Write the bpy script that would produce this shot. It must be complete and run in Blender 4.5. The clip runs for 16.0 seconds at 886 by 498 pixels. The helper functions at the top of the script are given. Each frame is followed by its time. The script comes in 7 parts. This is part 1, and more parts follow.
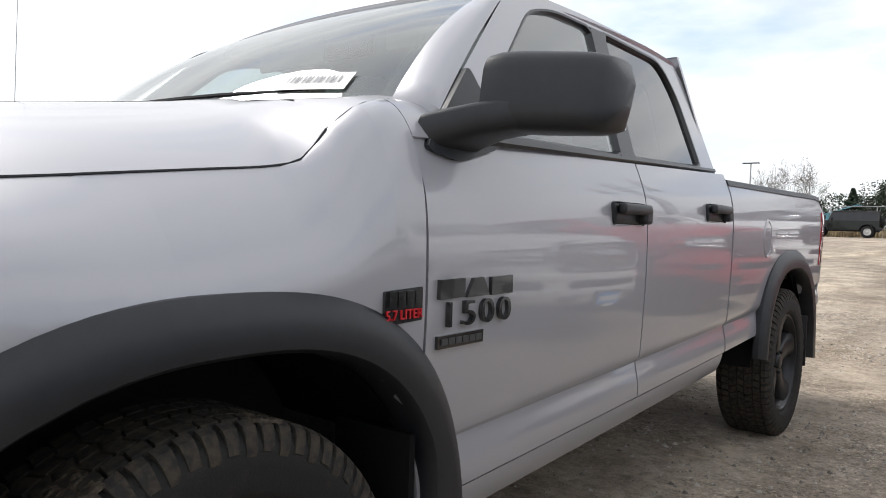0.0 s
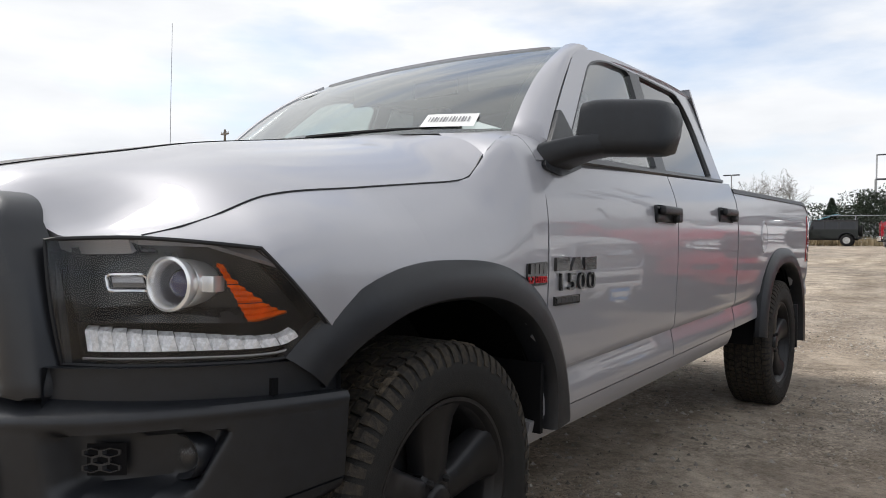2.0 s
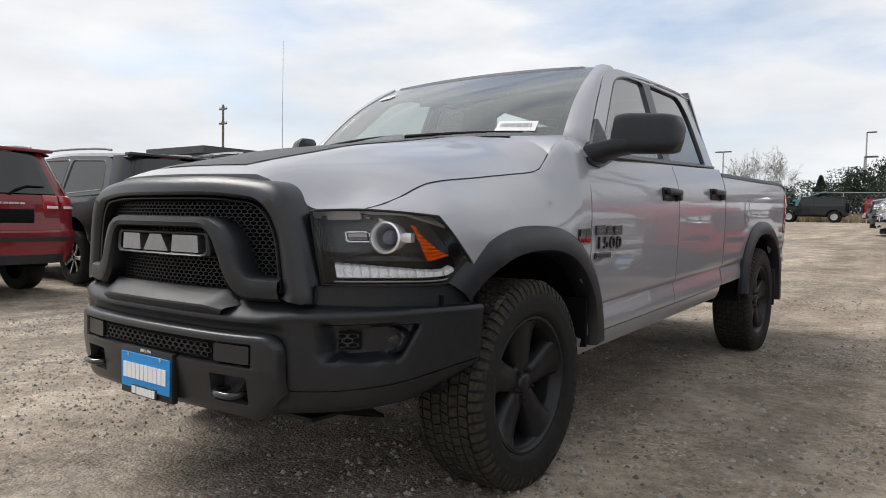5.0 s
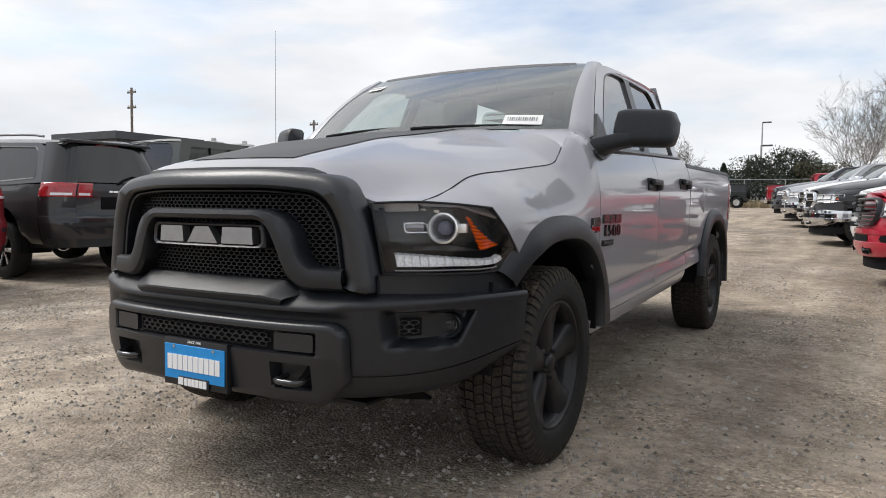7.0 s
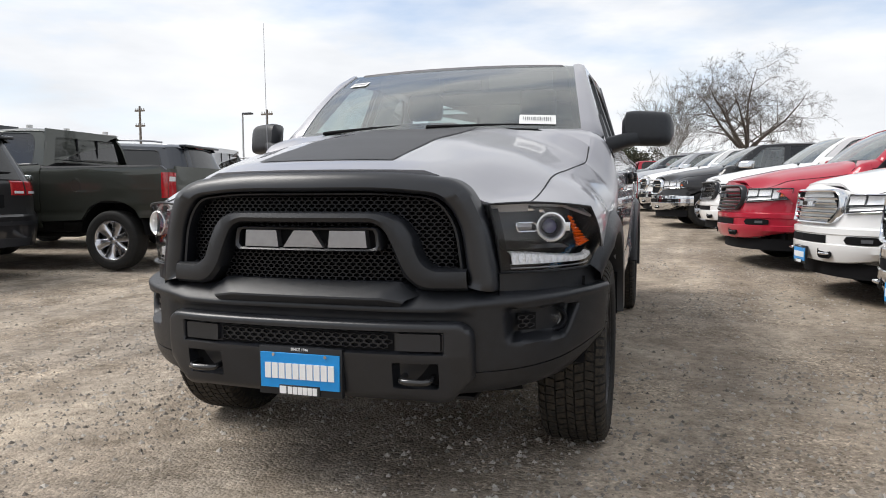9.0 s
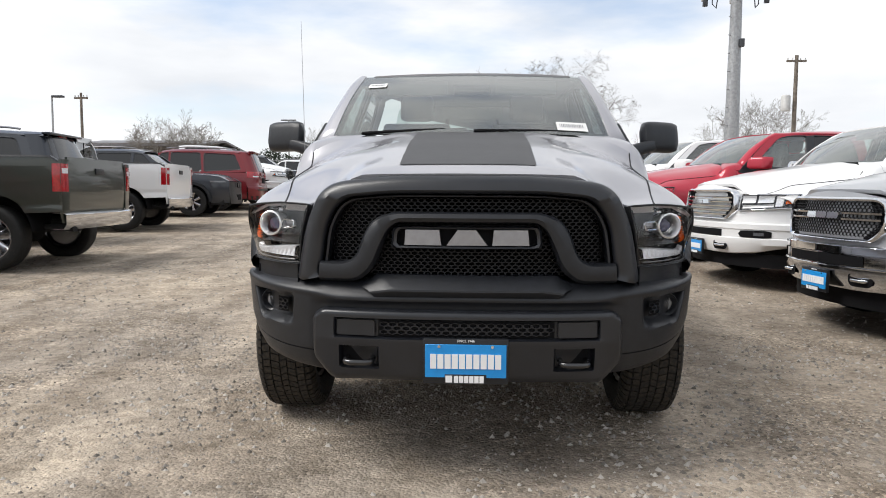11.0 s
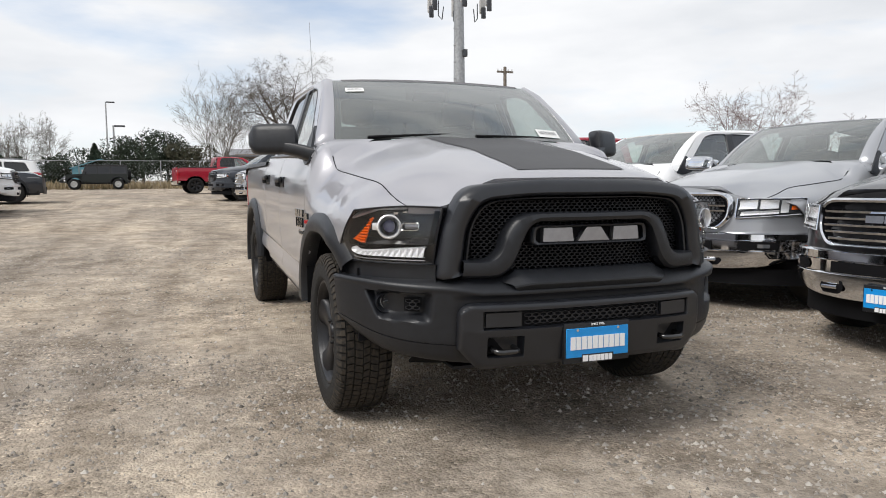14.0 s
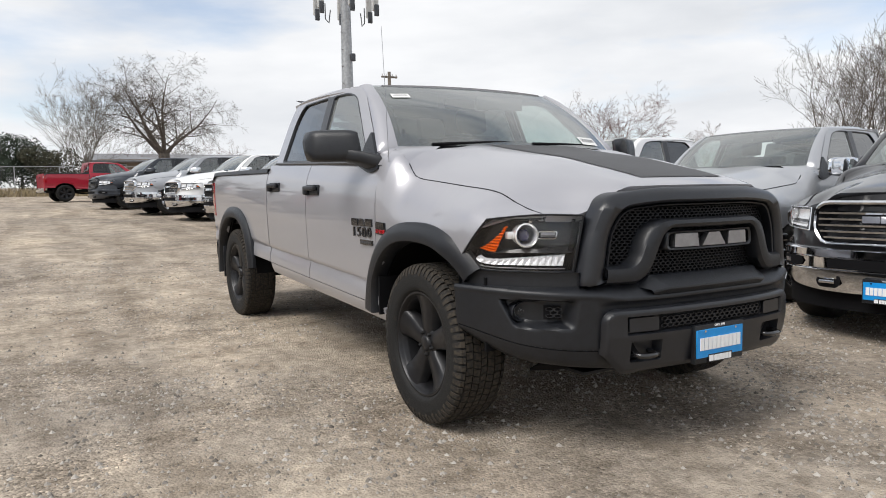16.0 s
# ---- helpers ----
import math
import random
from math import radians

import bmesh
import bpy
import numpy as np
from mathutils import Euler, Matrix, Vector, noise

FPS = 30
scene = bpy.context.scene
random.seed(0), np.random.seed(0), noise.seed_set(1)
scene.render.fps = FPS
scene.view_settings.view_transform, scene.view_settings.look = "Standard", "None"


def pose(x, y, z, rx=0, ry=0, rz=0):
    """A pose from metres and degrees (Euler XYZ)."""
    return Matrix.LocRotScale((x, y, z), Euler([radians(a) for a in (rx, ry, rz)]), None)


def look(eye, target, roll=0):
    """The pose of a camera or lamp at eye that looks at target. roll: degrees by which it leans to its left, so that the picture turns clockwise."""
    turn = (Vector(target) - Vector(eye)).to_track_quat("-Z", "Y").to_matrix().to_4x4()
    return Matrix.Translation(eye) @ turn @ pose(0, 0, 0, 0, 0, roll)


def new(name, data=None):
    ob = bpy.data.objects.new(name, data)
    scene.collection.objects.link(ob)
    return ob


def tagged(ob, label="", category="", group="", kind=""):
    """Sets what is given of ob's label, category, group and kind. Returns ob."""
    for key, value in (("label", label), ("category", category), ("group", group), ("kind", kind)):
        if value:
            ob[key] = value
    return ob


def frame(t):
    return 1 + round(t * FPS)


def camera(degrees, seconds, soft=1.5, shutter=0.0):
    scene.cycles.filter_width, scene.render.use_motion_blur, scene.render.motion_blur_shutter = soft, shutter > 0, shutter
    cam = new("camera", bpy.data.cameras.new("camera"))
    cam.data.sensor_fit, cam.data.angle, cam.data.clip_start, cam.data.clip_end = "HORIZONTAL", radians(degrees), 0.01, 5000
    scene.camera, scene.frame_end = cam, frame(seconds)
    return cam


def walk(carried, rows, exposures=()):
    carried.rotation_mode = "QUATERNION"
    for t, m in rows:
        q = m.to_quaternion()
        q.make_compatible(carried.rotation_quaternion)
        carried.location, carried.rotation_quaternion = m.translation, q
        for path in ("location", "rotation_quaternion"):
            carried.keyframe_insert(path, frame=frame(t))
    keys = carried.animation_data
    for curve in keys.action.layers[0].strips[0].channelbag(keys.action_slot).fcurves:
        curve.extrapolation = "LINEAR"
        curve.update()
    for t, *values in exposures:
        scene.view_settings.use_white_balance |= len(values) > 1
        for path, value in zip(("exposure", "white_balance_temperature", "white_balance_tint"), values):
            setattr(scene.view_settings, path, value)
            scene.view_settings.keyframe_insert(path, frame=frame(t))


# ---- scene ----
cam = camera(63.4, 16.0, 0.95)
PATH = [
    (0, (1.943, -0.668, 1.127), (0.696, 0.894, 1.063), 1.8),
    (0.5, (1.955, -0.849, 1.111), (0.718, 0.721, 1.058), 1.7),
    (1, (1.983, -1.066, 1.091), (0.752, 0.51, 1.049), 1.5),
    (1.5, (2.036, -1.29, 1.089), (0.808, 0.288, 1.049), 1.4),
    (2, (2.058, -1.444, 1.054), (0.843, 0.144, 1.037), 0.8),
    (2.5, (2.139, -1.668, 1.061), (0.921, -0.082, 1.033), 1.1),
    (3, (2.201, -1.878, 1.057), (0.982, -0.293, 1.022), 1.0),
    (3.5, (2.251, -2.092, 1.038), (1.032, -0.508, 0.993), 1.0),
    (4, (2.302, -2.269, 1.045), (1.088, -0.681, 0.989), 1.1),
    (4.5, (2.339, -2.36, 1.039), (1.134, -0.766, 0.97), 1.0),
    (5, (2.338, -2.4, 1.033), (1.143, -0.799, 0.948), 1.0),
    (7.5, (1.85, -2.897, 1.05), (0.957, -1.112, 0.919), 0.8),
    (8, (1.642, -3.028, 1.067), (0.868, -1.189, 0.925), 0.7),
    (8.2, (1.56, -3.062, 1.063), (0.823, -1.208, 0.922), 0.3),
    (10.3, (0.471, -3.547, 1.119), (0.21, -1.571, 0.952), 0.5),
    (10.5, (0.352, -3.587, 1.113), (0.139, -1.605, 0.946), 0.4),
    (11, (0.03, -3.661, 1.115), (-0.058, -1.67, 0.948), 0.3),
    (11.5, (-0.266, -3.744, 1.113), (-0.21, -1.752, 0.946), 0.1),
    (12, (-0.549, -3.806, 1.116), (-0.369, -1.822, 0.949), -0.0),
    (12.5, (-0.825, -3.823, 1.125), (-0.515, -1.854, 0.959), -0.3),
    (13, (-1.114, -3.781, 1.124), (-0.675, -1.837, 0.959), -0.3),
    (13.5, (-1.385, -3.72, 1.137), (-0.805, -1.814, 0.968), -0.3),
    (14, (-1.659, -3.638, 1.133), (-0.977, -1.766, 0.963), -0.5),
    (14.5, (-1.932, -3.535, 1.144), (-1.173, -1.693, 0.971), -0.6),
    (15, (-2.192, -3.406, 1.141), (-1.357, -1.596, 0.969), -0.7),
    (15.5, (-2.435, -3.257, 1.16), (-1.515, -1.489, 0.994), -0.8),
    (16, (-2.667, -3.133, 1.165), (-1.663, -1.411, 1.003), -1.0),
]
walk(cam, [(t, look(eye, target, roll)) for t, eye, target, roll in PATH],
     exposures=[(0.0, 0.46), (1.0, 0.35), (3.5, 0.02), (5.0, 0.02), (8.0, 0.14), (11.0, 0.20), (13.5, 0.08), (16.0, 0.05)])

# ---- place ----
# sky and sun: bright high overcast with thin blue breaks, veiled sun on the passenger side
world = bpy.data.worlds.new("sky")
scene.world = world
world.use_nodes = True
wn, wl = world.node_tree.nodes, world.node_tree.links
wn.clear()
w_out = wn.new("ShaderNodeOutputWorld")
w_bg = wn.new("ShaderNodeBackground")
w_sky = wn.new("ShaderNodeTexSky")
w_sky.sky_type, w_sky.sun_disc = "NISHITA", False
w_sky.sun_elevation, w_sky.sun_rotation = radians(50), radians(-101)
w_sky.altitude, w_sky.dust_density = 900, 1.5
w_co = wn.new("ShaderNodeTexCoord")
w_map = wn.new("ShaderNodeMapping")
w_map.inputs["Scale"].default_value = (1.0, 1.0, 3.6)
w_map.inputs["Rotation"].default_value = (0.0, 0.0, 0.6)
w_noise = wn.new("ShaderNodeTexNoise")
w_noise.inputs["Scale"].default_value, w_noise.inputs["Detail"].default_value = 2.1, 7.0
w_noise.inputs["Roughness"].default_value = 0.52
w_ramp = wn.new("ShaderNodeValToRGB")
w_ramp.color_ramp.elements[0].position, w_ramp.color_ramp.elements[1].position = 0.24, 0.50
w_noise2 = wn.new("ShaderNodeTexNoise")
w_noise2.inputs["Scale"].default_value, w_noise2.inputs["Detail"].default_value = 3.4, 6.0
w_shade = wn.new("ShaderNodeValToRGB")
w_shade.color_ramp.elements[0].position, w_shade.color_ramp.elements[0].color = 0.32, (7.3, 7.55, 7.95, 1)
w_shade.color_ramp.elements[1].position, w_shade.color_ramp.elements[1].color = 0.66, (9.4, 9.5, 9.7, 1)
w_dim = wn.new("ShaderNodeMix")
w_dim.data_type = "RGBA"
w_mul = wn.new("ShaderNodeVectorMath")
w_mul.operation = "SCALE"
w_mul.inputs["Scale"].default_value = 1.6
wl.new(w_co.outputs["Generated"], w_map.inputs["Vector"])
wl.new(w_map.outputs["Vector"], w_noise.inputs["Vector"])
wl.new(w_map.outputs["Vector"], w_noise2.inputs["Vector"])
wl.new(w_noise.outputs["Fac"], w_ramp.inputs["Fac"])
wl.new(w_noise2.outputs["Fac"], w_shade.inputs["Fac"])
wl.new(w_sky.outputs["Color"], w_mul.inputs[0])
wl.new(w_ramp.outputs["Color"], w_dim.inputs["Factor"])
wl.new(w_mul.outputs["Vector"], w_dim.inputs["A"])
wl.new(w_shade.outputs["Color"], w_dim.inputs["B"])
wl.new(w_dim.outputs["Result"], w_bg.inputs["Color"])
w_bg.inputs["Strength"].default_value = 0.10
wl.new(w_bg.outputs["Background"], w_out.inputs["Surface"])
sun = new("sun", bpy.data.lights.new("sun", "SUN"))
sun.data.energy, sun.data.angle, sun.data.color = 2.7, radians(30), (1.0, 0.965, 0.92)
sun.matrix_world = look((-25.2, -4.9, 30.6), (0, 0, 0))


# ---- materials ----
def material(name, color, rough=0.5, metal=0.0, vary=0.0, scale=8.0, bump=0.0, bscale=60.0, coat=0.0, spec=0.5, second=None, mix=(0.4, 0.6)):
    """A surface with two-scale variation of colour and roughness, and a fine relief."""
    m = bpy.data.materials.new(name)
    m.use_nodes = True
    n, l = m.node_tree.nodes, m.node_tree.links
    b = n["Principled BSDF"]
    b.inputs["Base Color"].default_value = (*color, 1)
    b.inputs["Roughness"].default_value, b.inputs["Metallic"].default_value = rough, metal
    b.inputs["Coat Weight"].default_value, b.inputs["Coat Roughness"].default_value = coat, 0.03
    b.inputs["Specular IOR Level"].default_value = spec
    co = n.new("ShaderNodeTexCoord")
    if vary or second:
        t = n.new("ShaderNodeTexNoise")
        t.inputs["Scale"].default_value, t.inputs["Detail"].default_value = scale, 8.0
        l.new(co.outputs["Object"], t.inputs["Vector"])
        r = n.new("ShaderNodeValToRGB")
        r.color_ramp.elements[0].position, r.color_ramp.elements[1].position = mix
        dark = second or tuple(c * (1 - vary) for c in color)
        r.color_ramp.elements[0].color, r.color_ramp.elements[1].color = (*dark, 1), (*color, 1)
        l.new(t.outputs["Fac"], r.inputs["Fac"])
        l.new(r.outputs["Color"], b.inputs["Base Color"])
    if bump:
        t = n.new("ShaderNodeTexNoise")
        t.inputs["Scale"].default_value, t.inputs["Detail"].default_value = bscale, 4.0
        l.new(co.outputs["Object"], t.inputs["Vector"])
        bp = n.new("ShaderNodeBump")
        bp.inputs["Strength"].default_value, bp.inputs["Distance"].default_value = bump, 0.01
        l.new(t.outputs["Fac"], bp.inputs["Height"])
        l.new(bp.outputs["Normal"], b.inputs["Normal"])
    return m


def paint(name, color, metal=0.0, rough=0.32, dust=0.03, gloss=1.5):
    """Clear-coated car paint with flake and a thin film of road dust."""
    m = material(name, color, rough, metal, coat=0.85, spec=0.2)
    n, l = m.node_tree.nodes, m.node_tree.links
    b = n["Principled BSDF"]
    b.inputs["Coat IOR"].default_value = gloss
    co = n.new("ShaderNodeTexCoord")
    f = n.new("ShaderNodeTexNoise")
    f.inputs["Scale"].default_value, f.inputs["Detail"].default_value = 900, 2
    l.new(co.outputs["Object"], f.inputs["Vector"])
    d = n.new("ShaderNodeTexNoise")
    d.inputs["Scale"].default_value, d.inputs["Detail"].default_value = 3.0, 9
    l.new(co.outputs["Object"], d.inputs["Vector"])
    add = n.new("ShaderNodeMath")
    add.operation, add.inputs[1].default_value = "MULTIPLY", dust
    l.new(d.outputs["Fac"], add.inputs[0])
    mx = n.new("ShaderNodeMix")
    mx.data_type = "RGBA"
    l.new(add.outputs[0], mx.inputs["Factor"])
    mx.inputs["A"].default_value, mx.inputs["B"].default_value = (*color, 1), (0.33, 0.30, 0.26, 1)
    l.new(mx.outputs["Result"], b.inputs["Base Color"])
    mr = n.new("ShaderNodeMapRange")
    mr.inputs["To Min"].default_value, mr.inputs["To Max"].default_value = rough - 0.05, rough + 0.08
    l.new(f.outputs["Fac"], mr.inputs["Value"])
    l.new(mr.outputs["Result"], b.inputs["Roughness"])
    cr = n.new("ShaderNodeMapRange")
    cr.inputs["To Min"].default_value, cr.inputs["To Max"].default_value = 0.0, 0.03
    l.new(d.outputs["Fac"], cr.inputs["Value"])
    l.new(cr.outputs["Result"], b.inputs["Coat Roughness"])
    return m


def glass(name, tint, clear, ior=1.5, film=0.0):
    """Thin pane: lets light of its tint through, and mirrors more at a slant. film: a pale diffuse layer that paints in
    sky glare.
    """
    m = bpy.data.materials.new(name)
    m.use_nodes = True
    n, l = m.node_tree.nodes, m.node_tree.links
    n.clear()
    out, mix = n.new("ShaderNodeOutputMaterial"), n.new("ShaderNodeMixShader")
    tr, gl, lw = n.new("ShaderNodeBsdfTransparent"), n.new("ShaderNodeBsdfGlossy"), n.new("ShaderNodeLayerWeight")
    slant, fr = n.new("ShaderNodeMath"), n.new("ShaderNodeMath")
    tr.inputs["Color"].default_value = tuple(c * clear for c in tint) + (1,)
    gl.inputs["Roughness"].default_value = 0.015
    # the same mirroring from both sides of the pane
    face_on = ((ior - 1) / (ior + 1)) ** 2
    lw.inputs["Blend"].default_value = 0.5
    slant.operation, slant.inputs[1].default_value = "POWER", 3.0
    fr.operation, fr.inputs[1].default_value, fr.inputs[2].default_value = "MULTIPLY_ADD", 1 - face_on, face_on
    l.new(lw.outputs["Facing"], slant.inputs[0])
    l.new(slant.outputs["Value"], fr.inputs[0])
    l.new(fr.outputs["Value"], mix.inputs["Fac"])
    l.new(tr.outputs["BSDF"], mix.inputs[1])
    l.new(gl.outputs["BSDF"], mix.inputs[2])
    if film:
        # Pale diffuse share stands in for bright sky reflected in the pane.
        veil, dust = n.new("ShaderNodeMixShader"), n.new("ShaderNodeBsdfDiffuse")
        dust.inputs["Color"].default_value = (0.52, 0.56, 0.53, 1)
        co, t, r = n.new("ShaderNodeTexCoord"), n.new("ShaderNodeTexNoise"), n.new("ShaderNodeMapRange")
        t.inputs["Scale"].default_value, t.inputs["Detail"].default_value = 2.5, 6.0
        r.inputs["To Min"].default_value, r.inputs["To Max"].default_value = film * 0.6, film * 1.4
        l.new(co.outputs["Object"], t.inputs["Vector"])
        l.new(t.outputs["Fac"], r.inputs["Value"])
        l.new(r.outputs["Result"], veil.inputs["Fac"])
        l.new(mix.outputs["Shader"], veil.inputs[1])
        l.new(dust.outputs["BSDF"], veil.inputs[2])
        l.new(veil.outputs["Shader"], out.inputs["Surface"])
        return m
    l.new(mix.outputs["Shader"], out.inputs["Surface"])
    return m


SILVER = paint("silver metallic paint", (0.365, 0.363, 0.388), 0.36, 0.38, 0.05, 1.55)
GREEN = paint("olive grey metallic paint", (0.045, 0.05, 0.042), 0.5, 0.32, 0.025)
WHITE = paint("white paint", (0.78, 0.78, 0.78), 0.0)
RED = paint("red paint", (0.38, 0.011, 0.032), 0.1)
WINE = paint("wine red paint", (0.17, 0.007, 0.014), 0.1)
BLACK = paint("black paint", (0.012, 0.012, 0.014), 0.1, 0.32, 0.025)
NAVY = paint("dark blue grey paint", (0.03, 0.035, 0.045), 0.3, 0.32, 0.025)
STEEL = paint("steel grey paint", (0.37, 0.38, 0.40), 0.4)
JEEPG = paint("dark green paint", (0.006, 0.009, 0.007), 0.1, 0.32, 0.012, 1.35)
TRIM = material("grained black plastic", (0.0095, 0.0108, 0.0142), 0.42, 0, 0.25, 30, 0.10, 900, spec=0.48)
MESHM = material("black grille plastic", (0.0095, 0.0097, 0.0112), 0.5, spec=0.3)
RINGM = material("polished aluminium", (0.92, 0.92, 0.92), 0.20, 0.65)
LAMPIN = material("dark grey lamp housing", (0.026, 0.027, 0.030), 0.25, 0.0, 0.2, 30, spec=0.45)
TREADM = material("dusty tread rubber", (0.022, 0.0205, 0.019), 0.85, 0, 0.3, 55, 0.3, 200, second=(0.050, 0.041, 0.031), mix=(0.38, 0.62), spec=0.3)
FOGM = material("fog lamp glass", (0.16, 0.165, 0.18), 0.06, 0.4, coat=1)
WINDOW = material("dark window", (0.008, 0.009, 0.010), 0.03, 0, spec=0.7)
TRIM_SOFT = material("satin black plastic", (0.0120, 0.0132, 0.0168), 0.33, 0, 0.2, 12, 0.05, 700, spec=0.58)
DECAL = material("matt black decal", (0.045, 0.045, 0.047), 0.55, 0, 0.1, 20)
# Near-black, with the shade of openings and hidden places put into its colour.
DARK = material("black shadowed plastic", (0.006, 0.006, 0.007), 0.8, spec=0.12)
UNDER = material("underbody steel", (0.012, 0.012, 0.013), 0.8, 0.2, 0.4, 9)
RUBBER = material("tyre rubber", (0.012, 0.0118, 0.0115), 0.7, 0, 0.35, 25, 0.25, 300, second=(0.024, 0.021, 0.018), mix=(0.28, 0.42), spec=0.3)
WHEEL = material("satin black alloy", (0.017, 0.017, 0.019), 0.38, 0.35, 0.2, 30)
ALLOY = material("bright alloy", (0.62, 0.62, 0.64), 0.22, 1.0, 0.1, 20)
CHROME = material("chrome", (0.75, 0.76, 0.78), 0.07, 1.0, 0.08, 14)
SATIN = material("brushed silver", (0.33, 0.33, 0.345), 0.34, 0.9, 0.1, 40)
GLASS = glass("tinted glass", (0.84, 0.95, 0.91), 0.80, 2.35, 0.10)
GLASS_DARK = glass("privacy glass", (0.5, 0.55, 0.55), 0.16, 1.75)
LENS = glass("clear lens", (1, 1, 1), 0.95, 1.5)
AMBER = material("amber lens", (0.85, 0.13, 0.004), 0.2, 0, 0.25, 60)
REDLENS = material("red lens", (0.42, 0.008, 0.015), 0.10, 0, 0.3, 40, coat=1)
WHITELENS = material("frosted white lens", (0.86, 0.87, 0.90), 0.2, 0.1, 0.25, 120, coat=1)
SEAT = material("dark grey cloth", (0.035, 0.035, 0.038), 0.9, 0, 0.3, 80, 0.2, 400)
HEADLINER = material("grey headliner", (0.30, 0.30, 0.30), 0.95, 0, 0.1, 90)
PAPER = material("white paper sticker", (0.80, 0.80, 0.78), 0.6, 0, 0.04, 30)
INK = material("grey print", (0.22, 0.22, 0.23), 0.6)
PLATE_BLUE = material("bright blue plate", (0.01, 0.27, 0.68), 0.35, 0, 0.06, 40)
LETTER_WHITE = material("white lettering", (0.82, 0.82, 0.82), 0.4)
PROJECTOR = material("projector glass", (0.05, 0.05, 0.11), 0.03, 0, coat=1)
MESHM_RIM = material("black intake plastic", (0.012, 0.012, 0.014), 0.45, spec=0.4)
LETTER_RED = material("red enamel", (0.55, 0.012, 0.02), 0.35)
BADGE_BLACK = material("gloss black badge", (0.012, 0.012, 0.013), 0.22, 0, 0.1, 30, coat=0.6)


# ---- mesh kit ----
def put(bm, name, mat, parent=None, label="", smooth=45, solid=0.0):
    """Links a bmesh as one object. smooth: the angle above which an edge stays sharp. solid: thickness given to a sheet."""
    if solid:
        bm.normal_update()
        for e in [e for e in bm.edges if len(e.link_faces) == 1]:
            f = e.link_faces[0]
            lp = next(q for q in f.loops if q.edge == e)
            a, c = lp.vert, lp.link_loop_next.vert
            q = [bm.verts.new(p) for p in (c.co, a.co, a.co - a.normal * solid, c.co - c.normal * solid)]
            bm.faces.new(q)
    me = bpy.data.meshes.new(name)
    bm.to_mesh(me)
    bm.free()
    me.materials.append(mat)
    if smooth:
        me.shade_smooth()
        me.set_sharp_from_angle(angle=radians(smooth))
    ob = new(name, me)
    if parent is not None:
        ob.parent = parent
    if label:
        tagged(ob, label)
    return ob


def part(name, bm, mat, parent, label="", smooth=45, solid=0.0):
    return put(bm, name, mat, parent, label, smooth, solid)


def thing(name, label, category, group="", kind="", at=None):
    ob = tagged(new(name), label, category, group, kind)
    if at is not None:
        ob.matrix_basis = at
    return ob


def box(x0, x1, y0, y1, z0, z1, bev=0.0, seg=2, bm=None, m=None):
    b = bm or bmesh.new()
    r = bmesh.ops.create_cube(b, size=1.0)
    vs = r["verts"]
    for v in vs:
        v.co = Vector(((x0 + x1) / 2 + v.co.x * (x1 - x0), (y0 + y1) / 2 + v.co.y * (y1 - y0), (z0 + z1) / 2 + v.co.z * (z1 - z0)))
    if bev:
        es = list({e for v in vs for e in v.link_edges})
        out = bmesh.ops.bevel(b, geom=es, offset=bev, segments=seg, profile=0.6, affect="EDGES")
        vs = list({v for f in out["faces"] for v in f.verts} | {v for v in vs if v.is_valid})
    if m is not None:
        bmesh.ops.transform(b, matrix=m, verts=vs)
    return b


def grid(points, bm=None, flip=False, closed=False, wrap=False):
    """A sheet of quads through rows of points. closed: rows are rings; wrap: the last row joins the first."""
    b = bm or bmesh.new()
    vs = [[b.verts.new(p) for p in row] for row in points]
    n, k = len(vs), len(vs[0])
    for i in range(n if wrap else n - 1):
        for j in range(k if closed else k - 1):
            q = (vs[i][j], vs[(i + 1) % n][j], vs[(i + 1) % n][(j + 1) % k], vs[i][(j + 1) % k])
            q = tuple(dict.fromkeys(q))
            if len({tuple(round(c, 6) for c in v.co) for v in q}) < 3:
                continue
            try:
                b.faces.new(q[::-1] if flip else q)
            except ValueError:
                pass
    return b


def tidy(b, dist=0.0004):
    bmesh.ops.remove_doubles(b, verts=b.verts[:], dist=dist)
    bmesh.ops.recalc_face_normals(b, faces=b.faces[:])
    return b


def prism(poly, place, d0, d1, bm=None, bev=0.0):
    """A closed polygon of (a, b) pairs given depth; place(a, b, d) gives the point."""
    b = bm or bmesh.new()
    lo = [b.verts.new(place(p, q, d0)) for p, q in poly]
    hi = [b.verts.new(place(p, q, d1)) for p, q in poly]
    faces = [b.faces.new(lo[::-1]), b.faces.new(hi)]
    n = len(poly)
    for i in range(n):
        faces.append(b.faces.new((lo[i], lo[(i + 1) % n], hi[(i + 1) % n], hi[i])))
    bmesh.ops.recalc_face_normals(b, faces=faces)
    if bev:
        bmesh.ops.bevel(b, geom=[e for e in hi[0].link_edges for _ in (0,) if e.other_vert(hi[0]) in hi] + [e for v in hi[1:] for e in v.link_edges if e.other_vert(v) in hi and v.index >= 0], offset=bev, segments=2, affect="EDGES")
    return b


